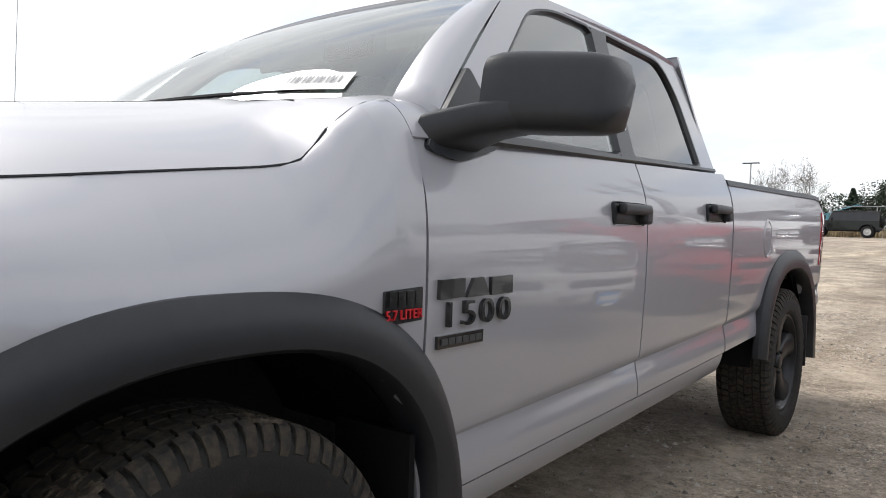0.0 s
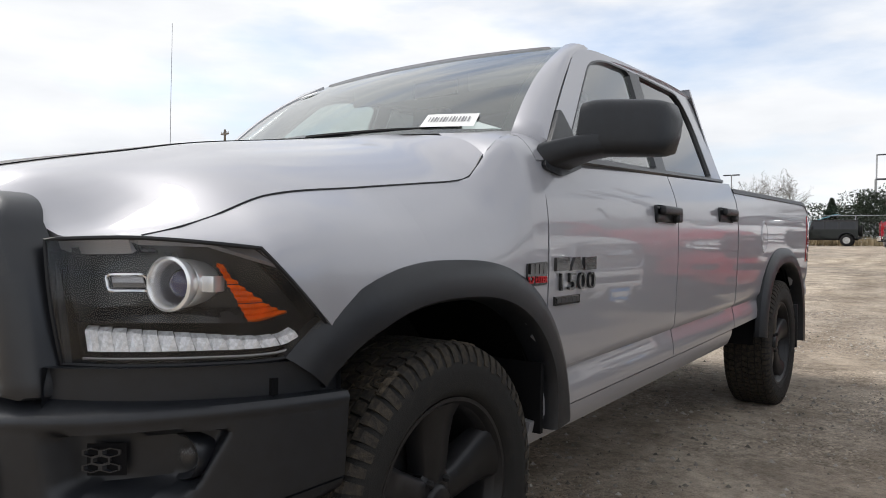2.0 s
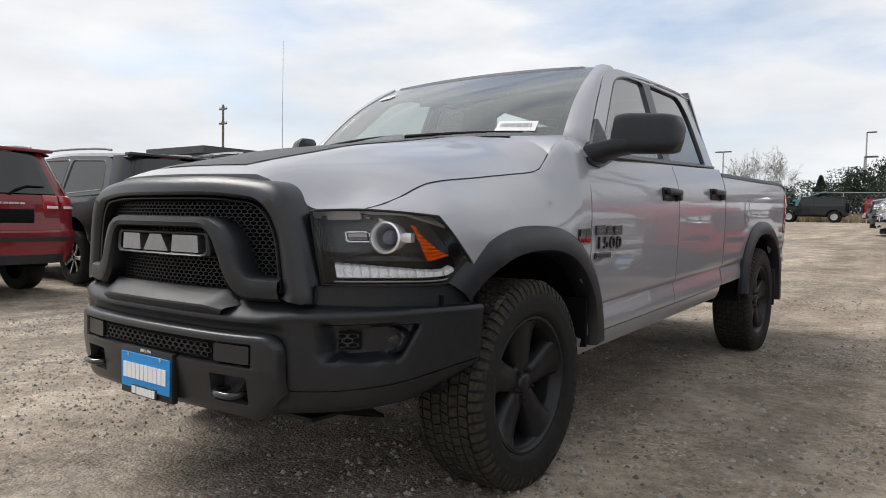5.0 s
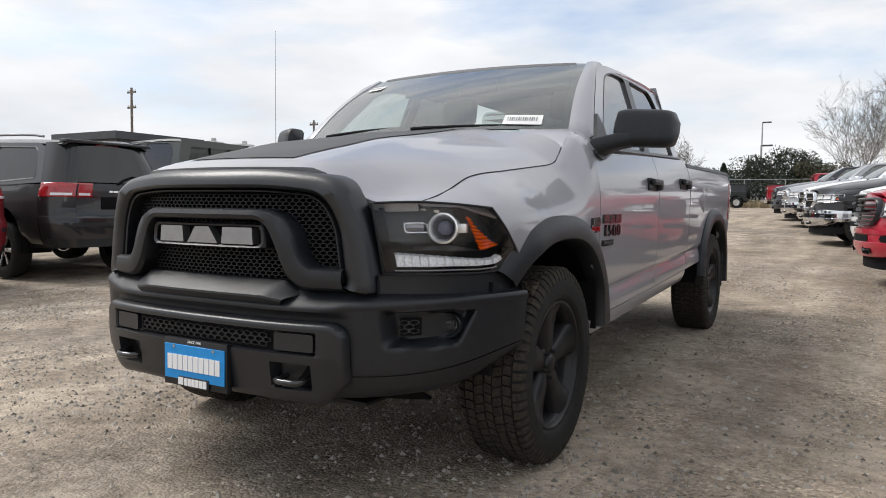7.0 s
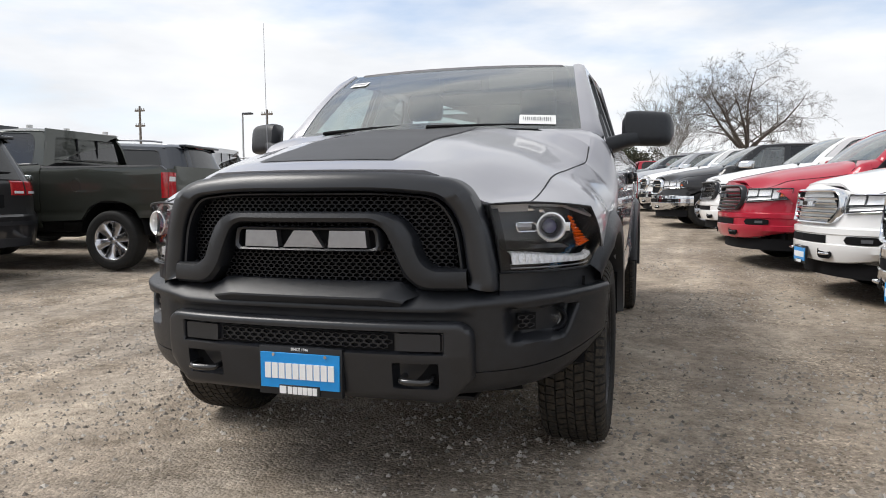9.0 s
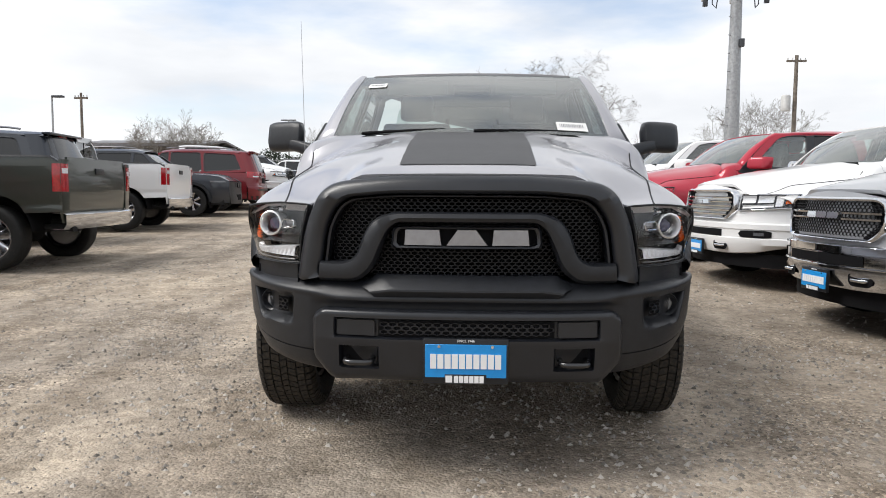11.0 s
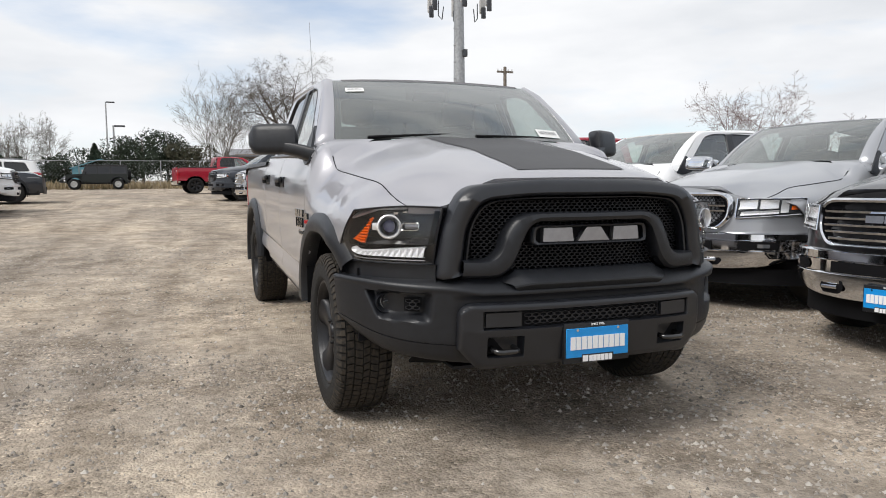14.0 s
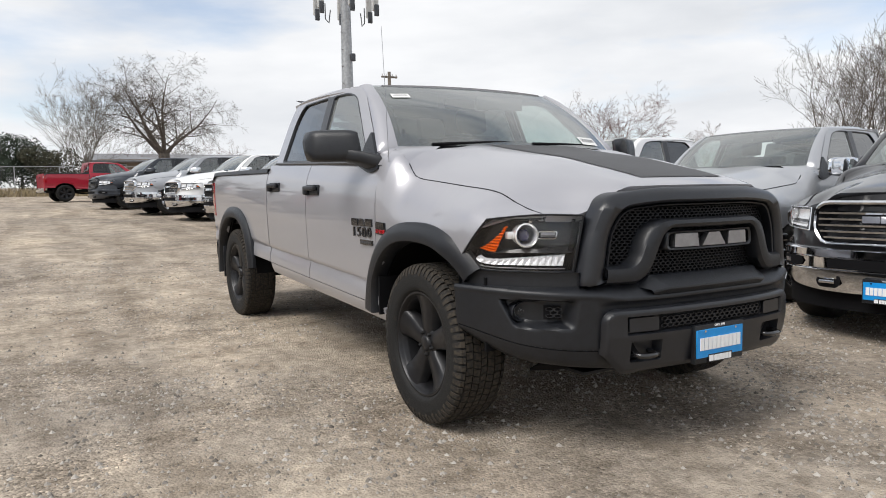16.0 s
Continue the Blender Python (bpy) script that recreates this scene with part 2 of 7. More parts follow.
def tube(points, radius, sides=8, bm=None, caps=True):
    """A round bar along points; radius a number or one for each point."""
    b = bm or bmesh.new()
    pts = [Vector(p) for p in points]
    rad = radius if isinstance(radius, (list, tuple)) else [radius] * len(pts)
    rings, up = [], Vector((0.13, 0.21, 0.97))
    for i, p in enumerate(pts):
        t = (pts[min(i + 1, len(pts) - 1)] - pts[max(i - 1, 0)]).normalized()
        if abs(t.dot(up)) > 0.95:
            up = Vector((0.97, 0.1, 0.2))
        u = t.cross(up).normalized()
        w = t.cross(u)
        rings.append([b.verts.new(p + (u * math.cos(a) + w * math.sin(a)) * rad[i]) for a in (2 * math.pi * k / sides for k in range(sides))])
    for r0, r1 in zip(rings, rings[1:]):
        for k in range(sides):
            b.faces.new((r0[k], r0[(k + 1) % sides], r1[(k + 1) % sides], r1[k]))
    if caps:
        b.faces.new(rings[0][::-1])
        b.faces.new(rings[-1])
    return b


def lathe(profile, n=48, bm=None, cx=0.0, cy=0.0, cz=0.0, a0=0.0, a1=360.0):
    """Turns (x, r) pairs round an axle that runs along x."""
    b = bm or bmesh.new()
    full = a1 - a0 >= 360
    rows = []
    for k in range(n if full else n + 1):
        a = radians(a0 + (a1 - a0) * k / n)
        rows.append([(cx + x, cy + r * math.cos(a), cz + r * math.sin(a)) for x, r in profile])
    return grid(rows, b, wrap=full)


def curve_at(table, t):
    """Smooth reading of a table of (t, value) pairs."""
    if t <= table[0][0]:
        return table[0][1]
    for (a, va), (b, vb) in zip(table, table[1:]):
        if t <= b:
            i = table.index((a, va))
            pa = table[max(i - 1, 0)]
            pb = table[min(i + 2, len(table) - 1)]
            h = b - a
            ma = (vb - pa[1]) / (b - pa[0]) if b != pa[0] else 0
            mb = (pb[1] - va) / (pb[0] - a) if pb[0] != a else 0
            s = (t - a) / h
            return (2 * s**3 - 3 * s**2 + 1) * va + (s**3 - 2 * s**2 + s) * h * ma + (-2 * s**3 + 3 * s**2) * vb + (s**3 - s**2) * h * mb
    return table[-1][1]


def rounded(points, r, seg=5):
    """Rounds the corners of a closed polygon of (a, b) pairs; r one radius or one for each corner."""
    out, n = [], len(points)
    for i, p in enumerate(points):
        rr = r[i] if isinstance(r, (list, tuple)) else r
        p, a, b = Vector(p), Vector(points[i - 1]), Vector(points[(i + 1) % n])
        da, db = (a - p), (b - p)
        k = min(rr, da.length * 0.48, db.length * 0.48)
        s, e = p + da.normalized() * k, p + db.normalized() * k
        if k < 1e-4:
            out.append(tuple(p))
            continue
        for j in range(seg + 1):
            t = j / seg
            out.append(tuple((1 - t) ** 2 * s + 2 * t * (1 - t) * p + t * t * e))
    return out


def resample(points, n, closed=True):
    pts = [Vector(p) for p in points] + ([Vector(points[0])] if closed else [])
    ln = [0.0]
    for a, b in zip(pts, pts[1:]):
        ln.append(ln[-1] + (b - a).length)
    out, i = [], 0
    for k in range(n):
        t = ln[-1] * k / (n if closed else n - 1)
        while i < len(ln) - 2 and ln[i + 1] < t:
            i += 1
        s = (t - ln[i]) / max(ln[i + 1] - ln[i], 1e-9)
        out.append(tuple(pts[i].lerp(pts[i + 1], min(s, 1))))
    return out


def ground_z(x, y):
    """The lot rises gently towards the fence."""
    bend = lambda q: 0.0165 * ((q - 2) + math.sqrt((q - 2) ** 2 + 9)) - 0.0165 * (-2 + math.sqrt(13))
    if y < 28:
        return bend(y)
    if y < 57:
        return bend(28) + 0.0138 * (y - 28)
    return bend(28) + 0.40 + 0.075 * (min(y, 61) - 57)


def bars(x0, x1, zmid, h, n, place, d, bm, seed=1, slant=0.0):
    """Plain upright blocks in place of lettering."""
    w = (x1 - x0) / n
    for i in range(n):
        a, c = x0 + i * w + w * 0.08, x0 + (i + 1) * w - w * 0.08
        prism([(a, zmid - h / 2), (c, zmid - h / 2), (c + slant, zmid + h / 2), (a + slant, zmid + h / 2)], place, 0, d, bm)
    return bm


def lettering(text, size, depth, bm_place):
    """A mesh of raised letters in the built-in font, moved by the matrix bm_place."""
    cu = bpy.data.curves.new("letters", "FONT")
    cu.body, cu.size, cu.extrude, cu.align_x, cu.align_y = text, size, depth / 2, "CENTER", "CENTER"
    ob = new("letters", cu)
    me = bpy.data.meshes.new_from_object(ob.evaluated_get(bpy.context.evaluated_depsgraph_get()))
    bpy.data.objects.remove(ob)
    bpy.data.curves.remove(cu)
    b = bmesh.new()
    b.from_mesh(me)
    bpy.data.meshes.remove(me)
    bmesh.ops.transform(b, matrix=bm_place, verts=b.verts[:])
    return b


def glazed(ob):
    ob.visible_shadow = False
    return ob


# ---- pickups ----
SIDE = [(0.40, 0.930), (0.46, 0.962), (0.50, 0.979), (0.545, 0.985), (0.59, 0.982), (0.635, 0.973), (0.652, 0.972), (0.664, 0.984), (0.70, 0.988), (0.80, 0.993), (0.95, 0.998), (1.10, 0.996), (1.19, 0.985), (1.25, 0.966), (1.32, 0.938)]
TAPER = [(-0.85, -0.165), (-0.70, -0.085), (-0.55, -0.034), (-0.42, -0.010), (-0.2, -0.001), (0.2, 0.0), (2.4, 0.0), (4.45, -0.02)]
FEND_TOP = [(-0.92, 1.050), (-0.72, 1.056), (-0.58, 1.092), (-0.43, 1.152), (-0.18, 1.185), (0.05, 1.212), (0.19, 1.230), (0.25, 1.252), (0.31, 1.322), (0.38, 1.372), (0.50, 1.406), (0.62, 1.420)]
FEND_LOW = [(-0.92, 0.830), (-0.43, 0.930), (0.05, 0.985), (0.30, 1.030), (0.62, 1.140)]
HOOD_X = [(-0.92, 0.735), (-0.72, 0.757), (-0.40, 0.797), (0.0, 0.836), (0.36, 0.866), (0.50, 0.835), (0.62, 0.795)]
HOOD_MID = [(-0.93, 1.168), (-0.82, 1.206), (-0.5, 1.266), (-0.28, 1.312), (0.0, 1.354), (0.42, 1.420)]
NOSE = [(0.0, -0.985), (0.30, -0.962), (0.52, -0.905), (0.68, -0.825), (0.80, -0.725), (0.895, -0.585), (0.962, -0.43), (0.992, -0.28)]
BUMP = [(0.0, -0.940), (0.30, -0.928), (0.52, -0.893), (0.68, -0.825), (0.80, -0.725), (0.895, -0.585), (0.962, -0.43), (0.992, -0.28)]
REAR_Y, REAR_Z, TYRE_R = 3.569, 0.44, 0.40


def rake(y):
    return 0.045 * (y - 0.5)


def side_x(y, z):
    return curve_at(SIDE, z - rake(y)) + curve_at(TAPER, y)


def fender_x(y, z):
    top = curve_at(FEND_TOP, y)
    z1, xe = curve_at(FEND_LOW, y), curve_at(HOOD_X, y)
    if z <= z1:
        return side_x(y, z)
    s = min((z - z1) / (top - z1), 1.0)
    k = min(1.0, max(0.0, (y - 0.20) / 0.18))
    p = 1.75 + 2.3 * min(1.0, max(0.0, (-0.12 - y) / 0.45))
    return xe + (side_x(y, z1) - xe) * ((1 - s ** p) * (1 - k) + math.sqrt(max(0.0, 1 - s * s)) * k)


def belt(y):
    return 1.312 + 0.037 * (y - 0.5)


def cab_x(z):
    return 0.938 - 0.349 * (z - 1.32)


def nose_path(n, x0=0.0, out=0.0, plan=NOSE):
    """Points and outward normals of half the plan of the nose, from x0 back to the wheel."""
    pts = resample([(curve_at([(i, p[0]) for i, p in enumerate(plan)], t), curve_at([(i, p[1]) for i, p in enumerate(plan)], t)) for t in np.linspace(0, 7, 120)], 320, False)
    pts = [p for p in pts if p[0] >= x0 - 0.006]
    pts = resample(pts, n, False)
    res = []
    for i, p in enumerate(pts):
        a, b = Vector(pts[max(i - 1, 0)]), Vector(pts[min(i + 1, n - 1)])
        t = (b - a).normalized()
        nrm = Vector((t.y, -t.x))
        res.append((p[0] + nrm.x * out, p[1] + nrm.y * out, nrm))
    return res


def nose_y(x):
    return curve_at(NOSE[:6], abs(x))


def bump_y(x):
    return curve_at(BUMP[:6], abs(x))


def arch_cols(y0, y1, yc, ra, n=9, m=15):
    """Stations along a panel, closer together round a wheel arch."""
    ys = set(np.linspace(y0, y1, n))
    for k in range(m + 1):
        y = yc + ra * math.cos(math.pi * k / m)
        if y0 < y < y1:
            ys.add(y)
    return sorted(ys)


def arch_low(y, low, yc, zc, ra):
    d = abs(y - yc) / ra
    return max(low, zc + ra * (1 - d ** 2.3) ** (1 / 2.3)) if d < 1 else low


def hood_z(u, y, back, k):
    """Height of the hood; u from -1 at one edge to 1 at the other. Its front has a sharp shoulder."""
    ze, zc = curve_at(FEND_TOP, y + back), curve_at(HOOD_MID, y)
    q = min(max((abs(u) - 0.54) / 0.33, 0), 1)
    w = min(max((-0.55 - y) / 0.36, 0), 1)
    w = w * w * (3 - 2 * w)
    f = (1 - abs(u) ** 3.6) * (1 - w) + (1 - q * q * (3 - 2 * q)) * (1 - 0.10 * u * u) * w
    return ze + (zc - ze) * f + 0.014 * k


def panel(cols, low, high, fx, s, rows=14, dense=False):
    out = []
    for y in cols:
        a, b = low(y), high(y)
        zs = [a + (b - a) * (math.sin(k / rows * math.pi / 2) if dense else k / rows) for k in range(rows + 1)]
        out.append([(s * fx(y, z), y, z) for z in zs])
    return grid(out, flip=s < 0)


def tyre(parent, s, yc, zc, rim, style, tread=True):
    """A tyre with tread blocks and an alloy rim, as parts of one wheel."""
    R, W = TYRE_R, 0.275
    xo = 1.0 - W / 2
    wheel = part("wheel", lathe([(-0.03, 0.03), (-0.03, 0.07), (0.03, 0.07), (0.03, 0.03)], 24, None, s * 0.88, yc, zc), UNDER, parent)
    prof = [(-0.105, 0.262), (-0.125, 0.285), (-0.136, 0.325), (-0.132, 0.365), (-0.118, 0.385), (-0.10, R - 0.008), (-0.05, R - 0.005), (0.05, R - 0.005), (0.10, R - 0.008), (0.118, 0.385), (0.132, 0.365), (0.1375, 0.33), (0.132, 0.305), (0.134, 0.29), (0.124, 0.272), (0.108, 0.262)]
    b = lathe([(s * p, r) for p, r in prof], 64, None, s * xo, yc, zc)
    part("tyre", tidy(b), RUBBER, wheel, "black all-terrain tyre with dusty tread", 40)
    if tread:
        b = bmesh.new()
        # five ribs of slanted blocks, cut by fine sipes, and lugs that wrap over both shoulders
        n = 66
        for row, (x0, x1, sk) in enumerate(((-0.094, -0.062, 0.006), (-0.055, -0.020, -0.012), (-0.014, 0.014, 0.012), (0.020, 0.055, -0.012), (0.062, 0.094, 0.006))):
            for k in range(n * 2):
                a0 = 2 * math.pi * (k + 0.5 * (row % 2)) / n / 2 + (0.005 if k % 2 else -0.005)
                w = math.pi / n * 0.43
                pts = []
                for x, ra, sh in ((x0, R - 0.012, -sk), (x1, R - 0.012, sk), (x1, R + 0.003, sk), (x0, R + 0.003, -sk)):
                    for da in (-w, w):
                        pts.append(b.verts.new((s * (xo + x), yc + ra * math.cos(a0 + da + sh), zc + ra * math.sin(a0 + da + sh))))
                for q in ((4, 5, 7, 6), (0, 1, 7, 6), (2, 3, 5, 4), (0, 2, 4, 6), (1, 3, 5, 7)):
                    b.faces.new([pts[i] for i in q])
        over = ((0.101, R + 0.002), (0.119, R - 0.005), (0.129, R - 0.020), (0.1365, R - 0.044), (0.1355, R - 0.052))
        under = ((0.101, R - 0.014), (0.112, R - 0.018), (0.119, R - 0.028), (0.130, R - 0.045), (0.130, R - 0.053))
        for e in (-1, 1):
            for k in range(n):
                a0, w = 2 * math.pi * (k + 0.3 * e) / n, math.pi / n * 0.74
                tall = 4 if k % 2 else 3
                lines = []
                for prof_ in (over, under):
                    for side in (-1, 1):
                        lines.append([b.verts.new((s * (xo + e * x), yc + ra * math.cos(a0 + side * w * (1 - 0.06 * i)), zc + ra * math.sin(a0 + side * w * (1 - 0.06 * i)))) for i, (x, ra) in enumerate(prof_[:tall + 1])])
                for i in range(tall):
                    b.faces.new((lines[0][i], lines[0][i + 1], lines[1][i + 1], lines[1][i]))
                    b.faces.new((lines[0][i], lines[0][i + 1], lines[2][i + 1], lines[2][i]))
                    b.faces.new((lines[1][i], lines[1][i + 1], lines[3][i + 1], lines[3][i]))
                for i in (0, tall):
                    b.faces.new((lines[0][i], lines[1][i], lines[3][i], lines[2][i]))
        bmesh.ops.recalc_face_normals(b, faces=b.faces[:])
        part("tread", b, TREADM, wheel, "", 30)
    f = s * xo
    b = lathe([(s * x, r) for x, r in ((-0.10, 0.255), (-0.09, 0.235), (0.09, 0.235), (0.105, 0.25), (0.112, 0.262), (0.118, 0.264), (0.118, 0.254), (0.108, 0.246), (0.06, 0.232), (-0.02, 0.225), (-0.06, 0.20), (-0.06, 0.02))], 56, None, f, yc, zc)
    part("rim", tidy(b), rim, wheel, "")
    b = bmesh.new()
    count = 5 if style == 5 else 6
    for k in range(count):
        a = 2 * math.pi * (k + 0.25) / count
        sec = []
        for r, w, x, t in ((0.045, 0.042, 0.078, 0.06), (0.09, 0.045, 0.086, 0.06), (0.15, 0.055, 0.086, 0.06), (0.205, 0.066, 0.092, 0.05), (0.246, 0.082, 0.108, 0.035)):
            ring = []
            for u, dx in ((-1.12, -t), (-1, -0.010), (-0.78, 0.0), (0.0, 0.003), (0.78, 0.0), (1, -0.010), (1.12, -t)):
                y, z = r, u * w
                ring.append((f + s * (x + dx), yc + y * math.cos(a) - z * math.sin(a), zc + y * math.sin(a) + z * math.cos(a)))
            sec.append(ring)
        grid(sec, b, closed=True)
    bmesh.ops.recalc_face_normals(b, faces=b.faces[:])
    part("spokes", b, rim, wheel, "")
    b = lathe([(s * x, r) for x, r in ((0.03, 0.085), (0.07, 0.083), (0.080, 0.07), (0.082, 0.042), (0.094, 0.038), (0.098, 0.03), (0.099, 0.001))], 24, None, f, yc, zc)
    part("hub_cap", tidy(b), rim, wheel, "")
    for k in range(5):
        a = 2 * math.pi * (k + 0.75) / 5
        b = tube([(f + s * 0.06, yc + 0.058 * math.cos(a), zc + 0.058 * math.sin(a)), (f + s * 0.092, yc + 0.058 * math.cos(a), zc + 0.058 * math.sin(a)), (f + s * 0.098, yc + 0.058 * math.cos(a), zc + 0.058 * math.sin(a))], [0.010, 0.010, 0.005], 6)
        part("lug_nut", b, UNDER if rim is WHEEL else CHROME, wheel)
    b = lathe([(0.0, 0.05), (0.0, 0.17), (0.03, 0.17), (0.03, 0.05)], 32, None, f - 0.02 * s, yc, zc)
    part("brake_disc", b, UNDER, wheel)
    return wheel


def fill_holes(outer, holes, place):
    """A flat sheet with openings; place(a, b) gives the point."""
    b = bmesh.new()
    es = []
    for loop in [outer] + holes:
        vs = [b.verts.new(place(*p)) for p in loop]
        es += [b.edges.new((vs[i], vs[(i + 1) % len(vs)])) for i in range(len(vs))]
    bmesh.ops.triangle_fill(b, use_beauty=True, use_dissolve=False, edges=es, normal=(1, 0, 0))
    return b


def ring(outer, inner, place, profile, n=72):
    """A frame between two closed outlines. profile: (share from the outer to the inner outline, depth)."""
    o, i = resample(outer, n), resample(inner, n)
    rows = []
    for p, q in zip(o, i):
        rows.append([place(p[0] + (q[0] - p[0]) * t, p[1] + (q[1] - p[1]) * t, d) for t, d in profile])
    return tidy(grid(rows, wrap=True))


def strip(left, right, place, profile, n=60):
    o, i = resample(left, n, False), resample(right, n, False)
    rows = []
    for p, q in zip(o, i):
        rows.append([place(p[0] + (q[0] - p[0]) * t, p[1] + (q[1] - p[1]) * t, d) for t, d in profile])
    return tidy(grid(rows))


def pickup_body(truck, col, main=False, crew=False, chrome=False, dark_glass=False):
    """Everything of a pickup but its nose and its wheels."""
    cap = TRIM
    sides = (1, -1)
    fa, ra_ = (0.525 if main else 0.475), (0.525 if main else 0.475)
    bed0, bed1 = 2.50, 4.43
    for s in sides:
        def low(y):
            if y > 0.462:
                return belt(y) + 0.002
            if y > 0:
                return arch_low(y, 0.50 + rake(y), 0.0, 0.40, fa)
            return max(arch_low(y, 0.5, 0.0, 0.40, fa), 1.042 + 0.10 * (-0.568 - y) if y < -0.568 else 1.042 - 1.05 * (y + 0.568))
        cols = [y for y in arch_cols(-0.715, 0.462, 0.0, fa, 14, 20)] + [0.4632, 0.50, 0.54, 0.58, 0.615]
        b = panel(cols, lambda y: min(low(y), curve_at(FEND_TOP, y) - 0.004), lambda y: curve_at(FEND_TOP, y), fender_x, s, 18, True)
        part("fender", b, col, truck, "", 40, 0.012)
        # doors
        seam = 1.585
        for nm, y0, y1 in (("front_door", 0.470, seam - 0.004), ("rear_door", seam + 0.004, bed0 - 0.010)):
            cols = list(np.linspace(y0, y1, 12))
            b = panel(cols, lambda y: 0.535 + rake(y), belt, side_x, s, 54 if main else 26)
            door = part(nm, b, col, truck, "", 30, 0.014)
            hy = 1.44 if nm == "front_door" else 2.27
            hz = 1.182 + 0.035 * (hy - 1.44)
            hx = side_x(hy, hz)
            b = box(hx - 0.012, hx + 0.010, hy - 0.115, hy + 0.115, hz - 0.036, hz + 0.036, 0.02, 3)
            box(hx + 0.012, hx + 0.040, hy - 0.105, hy + 0.105, hz - 0.002, hz + 0.032, 0.012, 3, b)
            box(hx - 0.01, hx + 0.038, hy + 0.06, hy + 0.112, hz - 0.030, hz + 0.030, 0.012, 3, b)
            if s < 0:
                bmesh.ops.scale(b, vec=(-1, 1, 1), verts=b.verts[:])
                bmesh.ops.reverse_faces(b, faces=b.faces[:])
            part("handle", b, cap if main else (CHROME if chrome else col), door, "satin black door handle" if main else "")
        cols = list(np.linspace(0.40, bed0 - 0.02, 14))
        b = panel(cols, lambda y: 0.452 + rake(y), lambda y: 0.529 + rake(y), lambda y, z: side_x(y, z) - 0.004, s, 5)
        part("rocker_panel", b, col, truck, "", 40, 0.03)
        # box side
        cols = arch_cols(bed0 + 0.006, bed1, REAR_Y, ra_, 16, 20)
        b = panel(cols, lambda y: arch_low(y, 0.535 + rake(y), REAR_Y, REAR_Z, ra_), lambda y: 1.345 + 0.012 * (y - 2.4) - (0.09 * max(0.0, (y - 4.25) / 0.18) ** 2), side_x, s, 46 if main else 22)
        part("bed_side", b, col, truck, "", 35, 0.03)
        pts = [(s * (side_x(y, 1.34) - 0.025), y, 1.350 + 0.012 * (y - 2.4) - (0.09 * max(0.0, (y - 4.25) / 0.18) ** 2)) for y in np.linspace(bed0, bed1, 16)]
        b = grid([[(p[0] - 0.045, p[1], p[2] - 0.02), (p[0] - 0.035, p[1], p[2] + 0.012), (p[0] + 0.02, p[1], p[2] + 0.012), (p[0] + 0.03, p[1], p[2] - 0.012)] for p in pts])
        part("bed_rail", tidy(b), cap, truck, "black plastic bed rail cap", 40, 0.004)
        b = grid([[(s * x, y, z) for x, y in ((side_x(4.40, z) + 0.001, 4.405), (side_x(4.40, z) - 0.006, 4.430), (side_x(4.40, z) - 0.03, 4.444), (0.800, 4.446))] for z in np.linspace(0.58, 1.335, 12)], flip=s > 0)
        part("bed_corner", b, col, truck, "", 40, 0.006)
        # tail lamp
        b = grid([[(s * (side_x(4.40, z) + 0.006 - dx), 4.40 + dy, z) for z in np.linspace(0.955, 1.285, 8)] for dx, dy in ((0.0, -0.07), (0.0, 0.0), (0.008, 0.03), (0.03, 0.045), (0.12, 0.05), (0.15, 0.05))], flip=s < 0)
        lamp = part("tail_lamp", b, REDLENS, truck, "red tail lamp", 50, 0.02)
        b = grid([[(s * (side_x(4.40, z) + 0.012 - dx), 4.404 + dy, z) for z in (1.17, 1.20, 1.23)] for dx, dy in ((0.02, 0.045), (0.07, 0.052), (0.13, 0.054))], flip=s < 0)
        part("reversing_lens", b, WHITELENS, lamp, "", 50, 0.01)
        # fuel flap on the driver's side
        if s > 0:
            fy, fz = 3.06, 1.115
            b = bmesh.new()
            rows = [[(side_x(fy + r * math.cos(a), fz + r * math.sin(a)) + d, fy + r * 0.9 * math.cos(a), fz + r * 1.1 * math.sin(a)) for r, d in ((0.088, -0.004), (0.084, 0.0035), (0.078, 0.0035), (0.0745, -0.003), (0.0735, -0.003), (0.070, 0.003), (0.0, 0.003))] for a in np.linspace(0, 2 * math.pi, 32, endpoint=False)]
            part("fuel_flap", tidy(grid(rows, wrap=True)), col, truck)
        # cab side above the belt
        place = lambda y, z, s=s: (s * cab_x(z), y, z)
        outer = rounded([(0.50, belt(0.50)), (0.60, 1.392), (1.05, 1.802), (1.22, 1.846), (1.55, 1.866), (2.10, 1.876), (2.37, 1.868), (2.45, 1.72), (2.49, belt(2.49))], [0, 0.02, 0.12, 0.1, 0, 0, 0.10, 0.1, 0], 6)
        w1 = rounded([(0.70, 1.352), (1.535, 1.374), (1.585, 1.826), (1.32, 1.818), (1.16, 1.775)], [0.02, 0.015, 0.02, 0.1, 0.06], 5)
        w2 = rounded([(1.64, 1.378), (2.315, 1.402), (2.285, 1.70), (2.20, 1.828), (1.69, 1.830)], [0.015, 0.03, 0.1, 0.08, 0.015], 5)
        b = fill_holes(outer, [w1, w2], place)
        bmesh.ops.recalc_face_normals(b, faces=b.faces[:])
        if b.faces[0].normal.x * s < 0:
            bmesh.ops.reverse_faces(b, faces=b.faces[:])
        part("cab_side", b, col, truck, "", 30, 0.035)
        b = prism([(1.533, 1.372), (1.642, 1.376), (1.692, 1.832), (1.583, 1.829)], lambda y, z, d, s=s: (s * (cab_x(z) + d), y, z), -0.03, 0.003)
        part("pillar_trim", b, TRIM_SOFT, truck, "gloss black door pillar")
